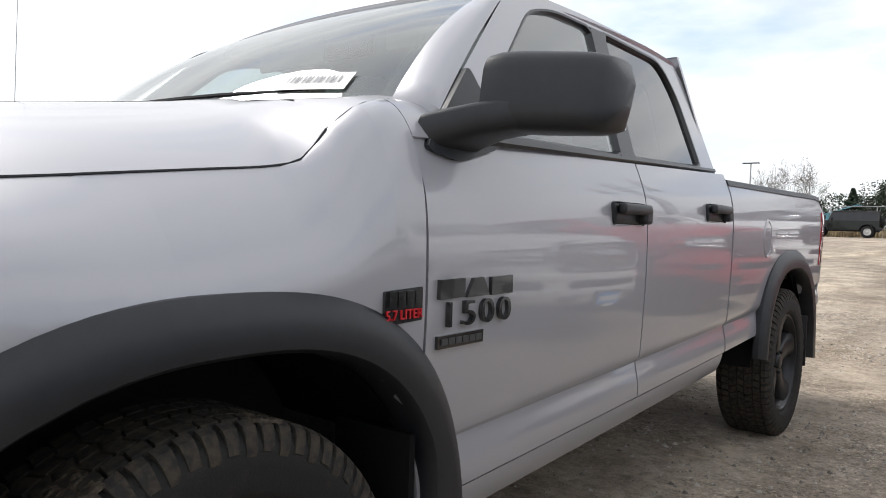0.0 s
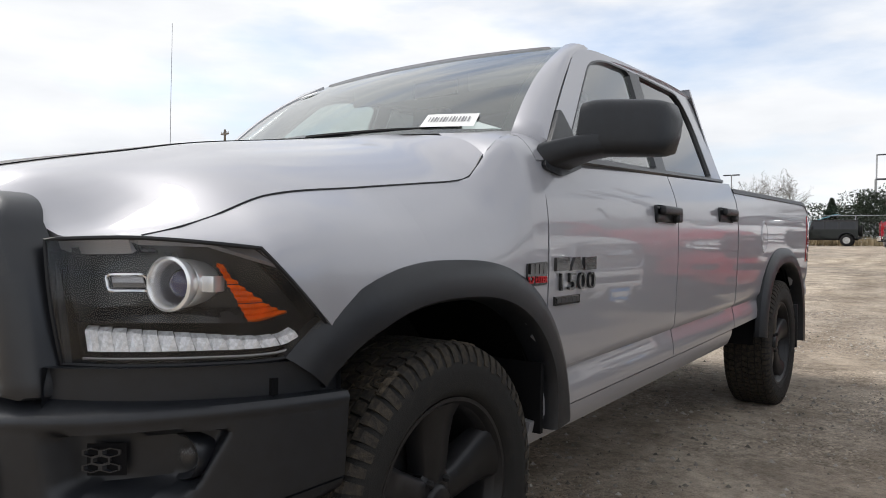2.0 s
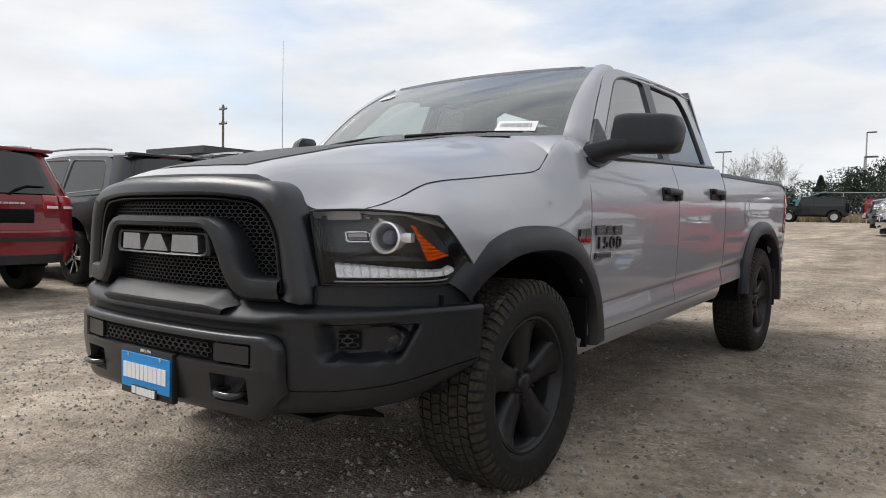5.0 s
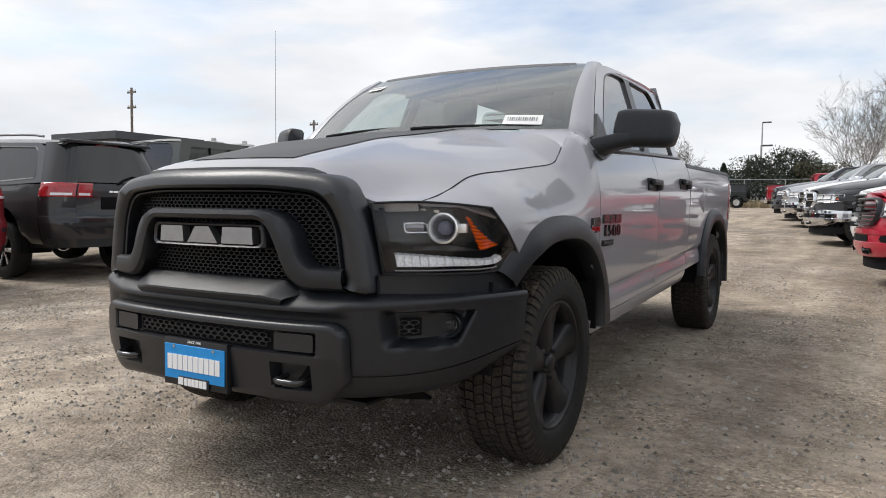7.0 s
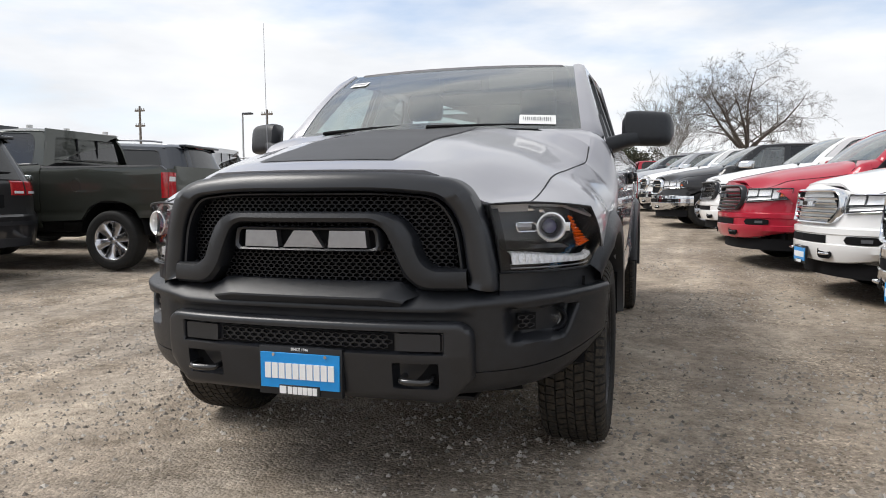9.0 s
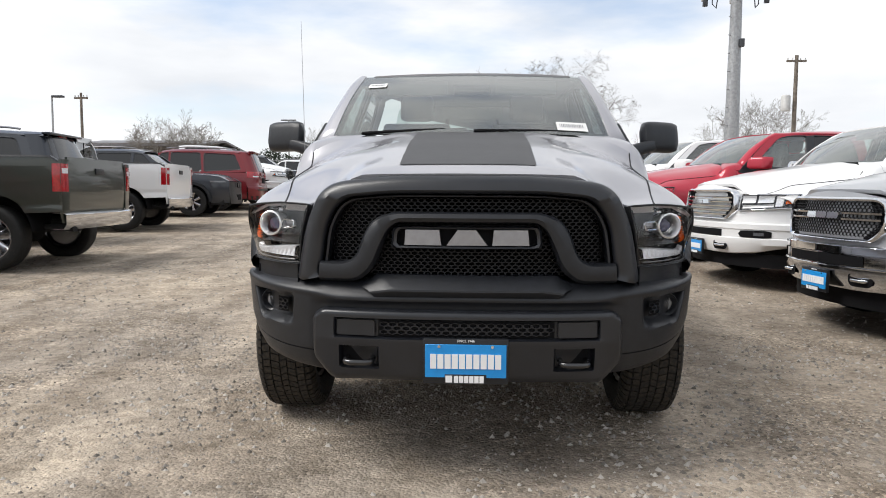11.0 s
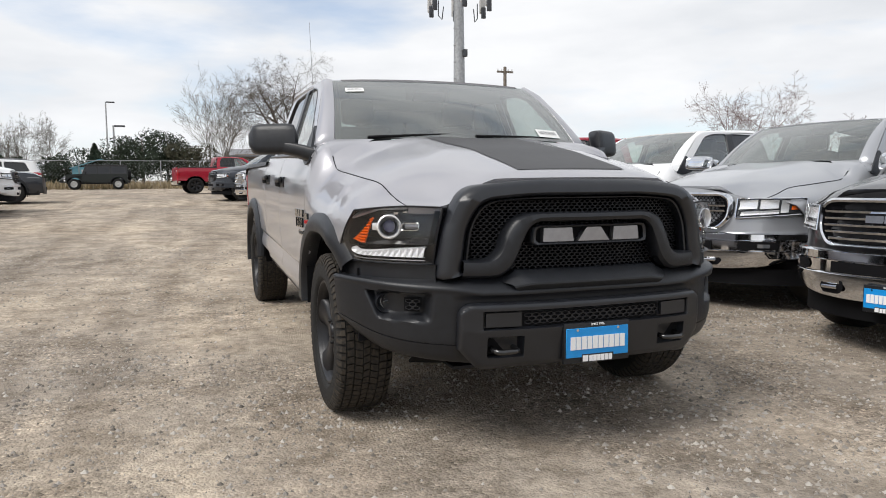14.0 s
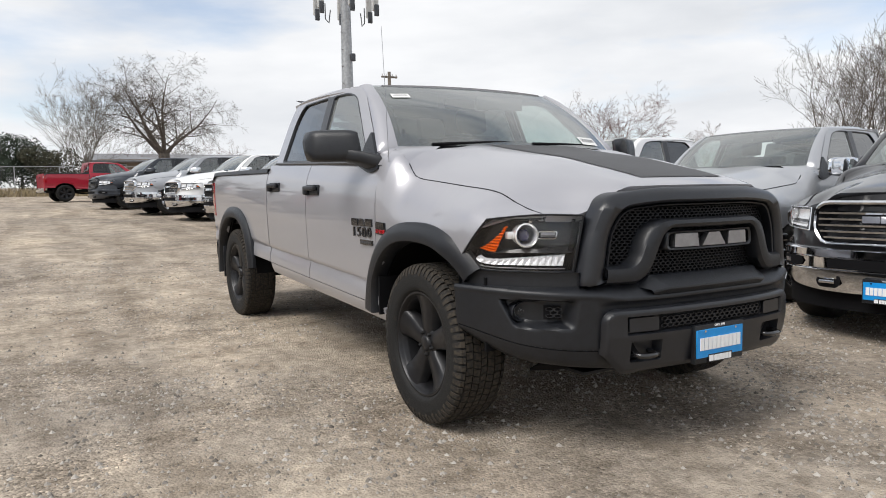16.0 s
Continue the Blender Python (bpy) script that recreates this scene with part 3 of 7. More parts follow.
        for w, nm in ((w1, "front_window"), (w2, "rear_window")):
            pane = [place(*p) for p in w]
            b = bmesh.new()
            b.faces.new([b.verts.new((p[0] - s * 0.012, p[1], p[2])) for p in pane])
            b.normal_update()
            if b.faces[:][0].normal.x * s < 0:
                bmesh.ops.reverse_faces(b, faces=b.faces[:])
            glazed(part(nm, b, GLASS_DARK if dark_glass or nm == "rear_window" else GLASS, truck, "", 0))
            cx, cz = sum(p[0] for p in w) / len(w), sum(p[1] for p in w) / len(w)
            big = [(cx + (p[0] - cx) * 1.025, cz + (p[1] - cz) * 1.04) for p in w]
            small = [(cx + (p[0] - cx) * 0.97, cz + (p[1] - cz) * 0.955) for p in w]
            b = ring(big, small, lambda y, z, d, s=s: (s * (cab_x(z) + d), y, z), [(0, -0.002), (0.1, 0.003), (0.6, 0.002), (1, -0.014)], 60)
            part("window_seal", b, TRIM_SOFT, truck, "", 40)
        # belt moulding
        b = tube([(s * (cab_x(belt(y)) + 0.012), y, belt(y) + 0.012) for y in np.linspace(0.74, 2.42, 10)], 0.011, 6)
        part("belt_moulding", b, TRIM_SOFT, truck)
        # windscreen pillar
        rows = []
        for t in np.linspace(0, 1, 10):
            a = Vector((0.80, 0.555, 1.416)).lerp(Vector((0.692, 1.12, 1.848)), t) + Vector((0, -0.035, 0.022)) * math.sin(math.pi * t)
            zz = 1.390 + (1.806 - 1.390) * t
            c = Vector((cab_x(zz), 0.595 + 0.46 * t - 0.012 * math.sin(math.pi * t), zz))
            if t > 0.99:
                c = Vector((cab_x(1.842), 1.20, 1.842))
            mid = (a + c) / 2 + Vector((0.012, -0.010, 0.010))
            if t == 0:
                foot = Vector((-0.022, 0.004, -0.060))
                rows.append([(s * (p.x + foot.x), p.y + foot.y, p.z + foot.z) for p in (a, a, a.lerp(mid, 0.5), mid, mid.lerp(c, 0.5), c)])
            rows.append([(s * p.x, p.y, p.z) for p in (a + Vector((-0.006, 0.012, -0.012)), a + Vector((0.002, -0.002, 0.002)), a.lerp(mid, 0.5) + Vector((0.003, -0.004, 0.004)), mid, mid.lerp(c, 0.5) + Vector((0.004, -0.003, 0.003)), c)])
        part("windscreen_pillar", grid(rows, flip=s > 0), col, truck, "", 60)
        # mirror
        b = prism(rounded([(0.49, 1.290), (0.60, 1.270), (0.77, 1.315), (0.775, 1.44), (0.735, 1.52)], [0.03, 0.03, 0.02, 0.02, 0.02], 3), lambda y, z, d, s=s: (s * (cab_x(z) + d), y, z), -0.02, 0.016)
        mirror = part("mirror", tidy(b), cap if main else TRIM, truck, "black towing mirror on a thick arm" if main else "", 40)
        if main:
            rows = []
            for x, y0, y1, z0, z1 in ((0.93, 0.50, 0.70, 1.275, 1.375), (0.965, 0.525, 0.70, 1.300, 1.385), (1.02, 0.57, 0.72, 1.325, 1.40), (1.10, 0.64, 0.77, 1.345, 1.42)):
                rows.append([(s * x, (y0 + y1) / 2 + (y1 - y0) / 2 * (abs(math.cos(a)) ** 0.5 * (1 if math.cos(a) > 0 else -1)), (z0 + z1) / 2 + (z1 - z0) / 2 * (abs(math.sin(a)) ** 0.5 * (1 if math.sin(a) > 0 else -1))) for a in np.linspace(0, 2 * math.pi, 20, endpoint=False)])
            part("arm", tidy(grid(rows, closed=True)), cap, mirror)
        hx0, hx1, hz0, hz1 = (1.0, 1.262, 1.338, 1.520) if main else (0.985, 1.185, 1.33, 1.50)
        rows = []
        for t in np.linspace(-1, 1, 13):
            k = (1 - abs(t) ** 5) ** 0.35 if abs(t) < 1 else 0.0
            x = (hx0 + hx1) / 2 + t * (hx1 - hx0) / 2
            zc, zh = (hz0 + hz1) / 2, (hz1 - hz0) / 2 * (0.35 + 0.65 * k)
            yh = 0.085 * (0.3 + 0.7 * k)
            yc = 0.745 + 0.085 * t
            ringp = []
            for a in np.linspace(0, 2 * math.pi, 24, endpoint=False):
                ca, sa = math.cos(a), math.sin(a)
                yy = abs(ca) ** 0.55 * (1 if ca > 0 else -1)
                zz = abs(sa) ** 0.5 * (1 if sa > 0 else -1)
                yy = min(yy, 0.75)
                ringp.append((s * x, yc + yh * yy + 0.012 * zz, zc + zh * zz))
            rows.append(ringp)
        b = grid(rows, closed=True)
        for r in (0, -1):
            c = [v for v in b.verts if abs(v.co.x - rows[r][0][0]) < 1e-5]
            bmesh.ops.contextual_create(b, geom=c)
        head = part("mirror_head", tidy(b), cap if main else (CHROME if chrome else col), mirror, "", 50)
        b = grid([[(s * x, 0.745 + 0.085 * ((x - (hx0 + hx1) / 2) * 2 / (hx1 - hx0)) + 0.0665 + 0.012 * (2 * (z - hz0) / (hz1 - hz0) - 1), z) for z in (hz0 + 0.02, (hz0 + hz1) / 2, hz1 - 0.02)] for x in (hx0 + 0.025, (hx0 + hx1) / 2, hx1 - 0.025)])
        part("mirror_glass", tidy(b), CHROME, mirror, "", 0)
        # wheel housings
        for yc, zc, ra in ((0.0, 0.40, fa), (REAR_Y, REAR_Z, ra_)):
            b = lathe([(s * 0.50, ra + 0.03), (s * 0.90, ra + 0.035), (s * 0.945, ra + 0.012)], 28, None, 0, yc, zc, 4, 156 if main and yc < 1 else 176)
            grid([[(s * 0.50, yc + (ra + 0.03) * t, zc + z) for z in (0.06, 0.55)] for t in (-1, 1)], b)
            part("wheel_liner", b, DARK, truck, "", 40)
    # hood
    rows = []
    for y in [*np.linspace(-0.915, -0.80, 5), *np.linspace(-0.72, 0.392, 22)]:
        row = []
        for u in [q / abs(q) * (1 - (1 - abs(q)) ** 1.6) if q else 0.0 for q in np.linspace(-1, 1, 41)]:
            k = min(max((0.60 - abs(u)) / 0.16, 0), 1)
            k = k * k * (3 - 2 * k) * min(1, max(0, (y + 0.93) / 0.35))
            yy = y + 0.19 * abs(u) ** 2 * min(1.0, max(0.0, (-0.35 - y) / 0.45)) - 0.085 * u ** 4 * min(1.0, max(0.0, (y - 0.10) / 0.29))
            back = yy - y
            xe = curve_at(HOOD_X, y + back) - 0.004
            z = hood_z(u, y, back, k)
            row.append((u * xe, yy, z))
        rows.append(row)
    rows.insert(0, [(p[0] * 0.995, p[1] + 0.012, p[2] - 0.03) for p in rows[0]])
    hood = part("hood", grid(rows, flip=True), col, truck, "", 35, 0.014)
    for s in sides:
        pts = [(s * (curve_at(HOOD_X, y) - 0.001), y, curve_at(FEND_TOP, y) + 0.001) for y in np.linspace(-0.70, 0.30, 36)]
        part("hood_gap", tube(pts, 0.0030 if main else 0.005, 5), MESHM, truck)
    b = grid([[(x, 0.30 + 0.17 * t + 0.26 * (x / 0.8) ** 2 * t + 0.11 * (1 - t) * (x / 0.8) ** 2, 1.375 + 0.03 * t - (0.062 - 0.04 * t) * (x / 0.8) ** 2) for x in np.linspace(-0.79, 0.79, 17)] for t in (0, 0.5, 1)])
    for s in sides:
        rows = []
        for t in np.linspace(0, 1, 9):
            y, u = 0.285 + 0.32 * t, 0.74 + 0.255 * t
            o = Vector((curve_at(HOOD_X, y), y, curve_at(FEND_TOP, y)))
            i = Vector((0.80 * u, 0.362 + 0.19 * u * u - 0.03 * (1 - t), 1.434 - 0.012 * u * u - 0.010 * (1 - t)))
            m = (o + i) / 2 + Vector((0, 0, 0.006))
            rows.append([(s * q.x, q.y, q.z) for q in (o, (o + m) / 2 + Vector((0, 0, 0.003)), m, (m + i) / 2, i)])
        cc = part("cowl_corner", tidy(grid(rows)), col, truck, "", 40)
    part("cowl_panel", tidy(b), TRIM, truck, "black plastic cowl below the windscreen", 40, 0.02)
    # windscreen, roof, back wall
    def screen(u, t, inset=0.0):
        a = Vector((0.80 * u, 0.365 + 0.19 * u * u, 1.428 - 0.012 * u * u))
        c = Vector((0.692 * u, 1.065 + 0.055 * u * u, 1.854 - 0.010 * u * u))
        p = a.lerp(c, t)
        return (p.x, p.y - 0.035 * math.sin(math.pi * t) + inset, p.z + 0.022 * math.sin(math.pi * t) - inset)

    b = grid([[screen(u, t) for u in np.linspace(-1, 1, 21)] for t in np.linspace(0, 1, 11)], flip=True)
    glazed(part("windscreen", b, GLASS, truck, "greenish windscreen mirroring the clouds", 60))
    b = grid([[screen(u, t, 0.004) for t in (0.0, 0.045)] for u in np.linspace(-1, 1, 21)])
    grid([[screen(u, t, 0.004) for t in (0.955, 1.0)] for u in np.linspace(-1, 1, 21)], b)
    for e in (-1, 1):
        grid([[screen(u, t, 0.004) for u in (e * 0.955, e)] for t in np.linspace(0, 1, 11)], b)
    part("screen_border", b, DARK, truck, "", 60)
    rows = []
    for y in np.linspace(0, 1, 13):
        row = []
        for u in np.linspace(-1, 1, 21):
            yy = (1.055 + 0.057 * u * u) * (1 - y) + 2.42 * y
            zc = curve_at([(0, 1.860), (0.2, 1.884), (0.5, 1.906), (0.8, 1.914), (1, 1.898)], y)
            e = abs(u) ** 2.2 * 0.014 + max(0, abs(u) - 0.92) * 0.45
            row.append((u * (0.698 + 0.062 * min(1, y * 5) ** 0.5), yy, zc - e))
        rows.append(row)
    part("roof", grid(rows, flip=True), col, truck, "", 40, 0.02)
    b = fill_holes([(-0.92, 1.34), (0.92, 1.34), (0.755, 1.895), (-0.755, 1.895)], [rounded([(-0.68, 1.44), (0.68, 1.44), (0.60, 1.79), (-0.60, 1.79)], 0.05)], lambda x, z: (x, 2.485 - 0.11 * (z - 1.34), z))
    part("cab_back", b, col, truck, "", 0, 0.02)
    b = bmesh.new()
    b.faces.new([b.verts.new((x, 2.478 - 0.11 * (z - 1.34), z)) for x, z in reversed(rounded([(-0.69, 1.43), (0.69, 1.43), (0.61, 1.80), (-0.61, 1.80)], 0.05))])
    glazed(part("back_window", b, GLASS if main else GLASS_DARK, truck, "", 0))
    for x in (-0.21, 0.21):
        part("slider_frame", box(x - 0.014, x + 0.014, 2.445, 2.457, 1.43, 1.79), DARK, truck)
    # tailgate, bed, bumper
    b = grid([[(x, 4.435 + 0.015 * math.sin((z - 0.68) / 0.66 * math.pi) - 0.01 * (x / 0.8) ** 2, z) for z in np.linspace(0.70, 1.37, 10)] for x in np.linspace(-0.80, 0.80, 9)])
    gate = part("tailgate", tidy(b), col, truck, "", 40, 0.03)
    part("gate_handle", box(-0.12, 0.12, 4.44, 4.462, 1.17, 1.25, 0.012), TRIM, gate)
    b = box(-0.90, 0.90, 2.50, 4.40, 0.88, 0.92)
    box(-0.90, 0.90, 2.485, 2.51, 0.9, 1.32, 0, 2, b)
    part("bed_floor", b, UNDER, truck)
    b = grid([[(x, 4.47 + d - 0.10 * abs(x / 0.95) ** 3, z) for d, z in ((-0.06, 0.70), (0.07, 0.70), (0.10, 0.68), (0.10, 0.56), (0.06, 0.50), (-0.06, 0.50))] for x in np.linspace(-0.95, 0.95, 19)])
    part("rear_bumper", tidy(b), CHROME if chrome or not main else TRIM, truck, "", 40, 0.004)
    # underbody
    b = box(-0.52, 0.52, -0.70, 0.55, 0.46, 1.05)
    box(-0.86, 0.86, 0.55, 2.44, 0.50, 0.60, 0, 2, b)
    for e in (-1, 1):
        box(e * 0.45 - 0.05, e * 0.45 + 0.05, -0.6, 4.4, 0.46, 0.60, 0.01, 1, b)
    part("chassis", b, UNDER, truck, "dark chassis and underbody")
    part("rear_axle", tube([(-0.85, REAR_Y, REAR_Z), (-0.1, REAR_Y, REAR_Z), (0, REAR_Y, REAR_Z), (0.1, REAR_Y, REAR_Z), (0.85, REAR_Y, REAR_Z)], [0.05, 0.06, 0.16, 0.06, 0.05], 12), UNDER, truck)
    part("front_axle", tube([(-0.85, 0, 0.40), (-0.2, 0, 0.42), (0.2, 0, 0.42), (0.85, 0, 0.40)], [0.05, 0.07, 0.09, 0.05], 12), UNDER, truck)
    part("exhaust_pipe", tube([(0.35, 1.2, 0.40), (0.4, 2.6, 0.42), (0.62, 3.1, 0.50), (0.66, 4.2, 0.52), (0.80, 4.5, 0.50)], 0.035, 10), UNDER, truck)
    # cabin
    b = grid([[(x, y, z - 0.05 * (x / 0.8) ** 2) for x in np.linspace(-0.82, 0.82, 11)] for y, z in ((0.45, 1.33), (0.62, 1.375), (0.85, 1.375), (0.97, 1.33), (0.99, 1.1), (0.95, 0.9))])
    part("dashboard", tidy(b), SEAT, truck, "dark dashboard", 60, 0.02)
    part("cabin_floor", box(-0.88, 0.88, 0.48, 2.44, 0.61, 0.66), SEAT, truck)
    b = grid([[(u * 0.70, y, z - 0.03 * u * u) for u in np.linspace(-1, 1, 9)] for y, z in ((1.16, 1.855), (1.6, 1.89), (2.38, 1.895))])
    part("headliner", b, HEADLINER, truck, "", 60, 0.004)
    for e in (-1, 1):
        bm_ = box(e * 0.40 - 0.25, e * 0.40 + 0.25, 1.02, 1.52, 0.86, 1.02, 0.05, 3)
        seat = part("seat", bm_, SEAT, truck, "dark cloth front seat")
        part("backrest", box(e * 0.40 - 0.25, e * 0.40 + 0.25, -0.07, 0.07, 0, 0.62, 0.05, 3, None, pose(0, 1.53, 0.98, -14)), SEAT, seat)
        part("headrest", box(e * 0.40 - 0.12, e * 0.40 + 0.12, -0.05, 0.05, 0.64, 0.82, 0.04, 3, None, pose(0, 1.53, 0.98, -10)), SEAT, seat)
        part("sun_visor", box(e * 0.36 - 0.2, e * 0.36 + 0.2, 1.20, 1.22, 1.74, 1.83, 0.008), HEADLINER, truck)
    seat = part("rear_bench", box(-0.66, 0.66, 1.90, 2.3, 0.88, 1.03, 0.05, 3), SEAT, truck)
    part("backrest", box(-0.66, 0.66, 2.26, 2.38, 1.0, 1.5, 0.05, 3), SEAT, seat)
    for e in (-1, 1):
        part("headrest", box(e * 0.42 - 0.13, e * 0.42 + 0.13, 2.26, 2.35, 1.50, 1.62, 0.035, 3), SEAT, seat)
    b = bmesh.new()
    rows = []
    for a in np.linspace(0, 2 * math.pi, 28, endpoint=False):
        rows.append([((0.185 + 0.016 * math.cos(c)) * math.cos(a), 0.016 * math.sin(c), (0.185 + 0.016 * math.cos(c)) * math.sin(a)) for c in np.linspace(0, 2 * math.pi, 8, endpoint=False)])
    grid(rows, b, closed=True, wrap=True)
    box(-0.18, 0.18, -0.012, 0.012, -0.025, 0.03, 0.008, 2, b)
    bmesh.ops.transform(b, matrix=pose(0.40, 1.04, 1.22, -25), verts=b.verts[:])
    part("steering_wheel", b, SEAT, truck)
    part("rear_mirror", box(-0.12, 0.12, 1.16, 1.19, 1.73, 1.80, 0.012), DARK, truck)
    return hood


def grille_place(x, z, d):
    """The slightly bowed and leaning face of the grille; d: how far proud of it."""
    return (x, -0.970 + 0.089 * (x / 0.58) ** 2 + 0.02 * (z - 0.90) + 0.55 * max(0.0, z - 1.085) - d, z)


def honeycomb(x0, x1, z0, z1, cw, ch, place, inside, bm=None, wall=0.22, depth=0.02):
    """A net of six-sided cells with depth."""
    b = bm or bmesh.new()
    nz, nx = int((z1 - z0) / (ch * 0.75)) + 1, int((x1 - x0) / cw) + 1
    for j in range(nz):
        for i in range(nx):
            cx, cz = x0 + (i + 0.5 * (j % 2)) * cw, z0 + j * ch * 0.75
            if not inside(cx, cz):
                continue
            shape = [(0, 0.5), (0.5, 0.25), (0.5, -0.25), (0, -0.5), (-0.5, -0.25), (-0.5, 0.25)]
            o = [b.verts.new(place(cx + p * cw, cz + q * ch, 0)) for p, q in shape]
            n = [b.verts.new(place(cx + p * cw * (1 - wall), cz + q * ch * (1 - wall), 0)) for p, q in shape]
            k = [b.verts.new(place(cx + p * cw * (1 - wall * 1.2), cz + q * ch * (1 - wall * 1.2), -depth)) for p, q in shape]
            for t in range(6):
                u = (t + 1) % 6
                b.faces.new((o[t], o[u], n[u], n[t]))
                b.faces.new((n[t], n[u], k[u], k[t]))
    return b


def licence_plate(parent, place_y, zc, w=0.305, h=0.155, small_print=True):
    """A blue dealer plate in a black frame, its lettering as plain bars."""
    pl = lambda x, z, d: (x, place_y - d, zc + z)
    fr = part("plate_frame", box(-w / 2 - 0.008, w / 2 + 0.008, place_y - 0.004, place_y + 0.02, zc - h / 2 - 0.008, zc + h / 2 + 0.010, 0.004), TRIM, parent, "black dealer plate frame")
    part("plate", box(-w / 2, w / 2, place_y - 0.009, place_y - 0.003, zc - h / 2 + 0.018, zc + h / 2 - 0.012, 0.001, 1), PLATE_BLUE, fr, "bright blue dealer plate")
    part("lettering", bars(-0.135, 0.135, zc * 0 + 0.002, 0.055, 10, pl, 0.0125, bmesh.new()), LETTER_WHITE, fr, "white lettering as plain bars")
    part("tab", box(-0.078, 0.078, place_y - 0.0115, place_y - 0.004, zc - h / 2 - 0.006, zc - h / 2 + 0.030, 0.001, 1), TRIM, fr)
    part("tab_lettering", bars(-0.045, 0.07, -h / 2 + 0.012, 0.026, 6, pl, 0.0145, bmesh.new()), LETTER_WHITE, fr)
    part("tab_mark", box(-0.075, -0.05, place_y - 0.0145, place_y - 0.010, zc - h / 2, zc - h / 2 + 0.026), LETTER_WHITE, fr)
    if small_print:
        part("small_print", lettering("SINCE 1946", 0.0135, 0.002, Matrix.Translation((0, place_y - 0.0055, zc + h / 2 + 0.001)) @ pose(0, 0, 0, 90)), LETTER_WHITE, fr, "small white print", 0)
    for e in (-1, 1):
        part("screw", tube([(e * 0.10, place_y - 0.004, zc + h / 2 - 0.019), (e * 0.10, place_y - 0.012, zc + h / 2 - 0.019)], 0.006, 8), CHROME, fr)
    return fr


def main_nose(truck):
    # panel behind grille and lamps
    for s in (1, -1):
        p = nose_path(26, 0.672, -0.006)
        rows = [[(s * x, y + 0.05 * max(0, z - 0.83), z) for z in np.linspace(0.735, 0.814, 4)] for x, y, n in p if y < -0.36]
        part("lamp_sill", grid(rows, flip=s > 0), TRIM, truck, "", 40, 0.02)
    # outer frame of the grille
    outer = rounded([(-0.676, 0.752), (-0.636, 0.98), (-0.565, 1.135), (-0.30, 1.168), (0.30, 1.168), (0.565, 1.135), (0.636, 0.98), (0.676, 0.752)], [0.02, 0.14, 0.12, 0.25, 0.25, 0.12, 0.14, 0.02], 8)
    inner = rounded([(-0.575, 0.775), (-0.548, 0.98), (-0.485, 1.078), (-0.30, 1.096), (0.30, 1.096), (0.485, 1.078), (0.548, 0.98), (0.575, 0.775)], [0.02, 0.10, 0.07, 0.2, 0.2, 0.07, 0.10, 0.02], 8)
    cut = lambda pts: resample(pts, 120, False)
    b = strip(cut(outer), cut(inner), grille_place, [(0.0, -0.07), (0.0, -0.010), (0.08, 0.012), (0.40, 0.022), (0.80, 0.012), (0.94, 0.0), (1.0, -0.012), (1.0, -0.08)], 120)
    grille = part("grille", b, TRIM_SOFT, truck, "satin black grille surround", 40)
    sm = [(x * 0.985, 0.93 + (z - 0.93) * 0.975) for x, z in inner]
    sm2 = [(x * 0.955, 0.93 + (z - 0.93) * 0.925) for x, z in inner]
    part("inner_frame", strip(cut(sm), cut(sm2), grille_place, [(0, -0.05), (0, -0.016), (0.3, -0.008), (0.8, -0.012), (1, -0.03), (1, -0.07)], 120), TRIM, grille, "", 40)
    # Near-black sheet behind the mesh stands for the shaded hollow.
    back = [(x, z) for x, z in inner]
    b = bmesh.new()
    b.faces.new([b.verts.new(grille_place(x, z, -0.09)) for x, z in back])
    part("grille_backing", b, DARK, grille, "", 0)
    inside = lambda x, z: abs(x) < 0.525 and 0.785 < z < 1.072 and (z < 1.0 or abs(x) < 0.525 - (z - 1.0) * 0.9) and not (abs(x) < 0.272 and 0.893 < z < 0.968)
    b = honeycomb(-0.54, 0.54, 0.79, 1.08, 0.026, 0.017, lambda x, z, d: grille_place(x, z, d - 0.055), inside, None, 0.22)
    part("grille_mesh", b, MESHM, grille, "black honeycomb mesh", 0)
    # the inverted-U bar
    left = [(-0.572, 0.832), (-0.462, 0.832), (-0.422, 0.862), (-0.395, 0.945), (-0.358, 1.000), (-0.290, 1.026), (0.290, 1.026), (0.358, 1.000), (0.395, 0.945), (0.422, 0.862), (0.462, 0.832), (0.572, 0.832)]
    right = [(-0.578, 0.757), (-0.418, 0.757), (-0.360, 0.805), (-0.325, 0.895), (-0.303, 0.955), (-0.266, 0.986), (0.266, 0.986), (0.303, 0.955), (0.325, 0.895), (0.360, 0.805), (0.418, 0.757), (0.578, 0.757)]
    sml = lambda pts: resample(rounded(pts, [0] + [0.05] * (len(pts) - 2) + [0], 5), 90, False)
    b = strip(sml(left), sml(right), grille_place, [(0, -0.08), (0, 0.004), (0.12, 0.020), (0.5, 0.026), (0.85, 0.018), (1.0, 0.0), (1.0, -0.08)], 90)
    part("grille_bar", b, TRIM, grille, "matt black grille bar", 40)
    fo = rounded([(-0.288, 0.888), (-0.280, 0.975), (0.280, 0.975), (0.288, 0.888)], 0.018, 4)
    fi = rounded([(-0.268, 0.899), (-0.262, 0.964), (0.262, 0.964), (0.268, 0.899)], 0.012, 4)
    frame_ = part("badge_frame", ring(fo, fi, grille_place, [(0, -0.06), (0, 0.0), (0.4, 0.008), (1, 0.002), (1, -0.03)], 60), TRIM_SOFT, grille, "", 40)
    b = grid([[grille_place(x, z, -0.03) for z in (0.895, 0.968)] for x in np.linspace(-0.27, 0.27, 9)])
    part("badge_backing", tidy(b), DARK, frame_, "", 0)
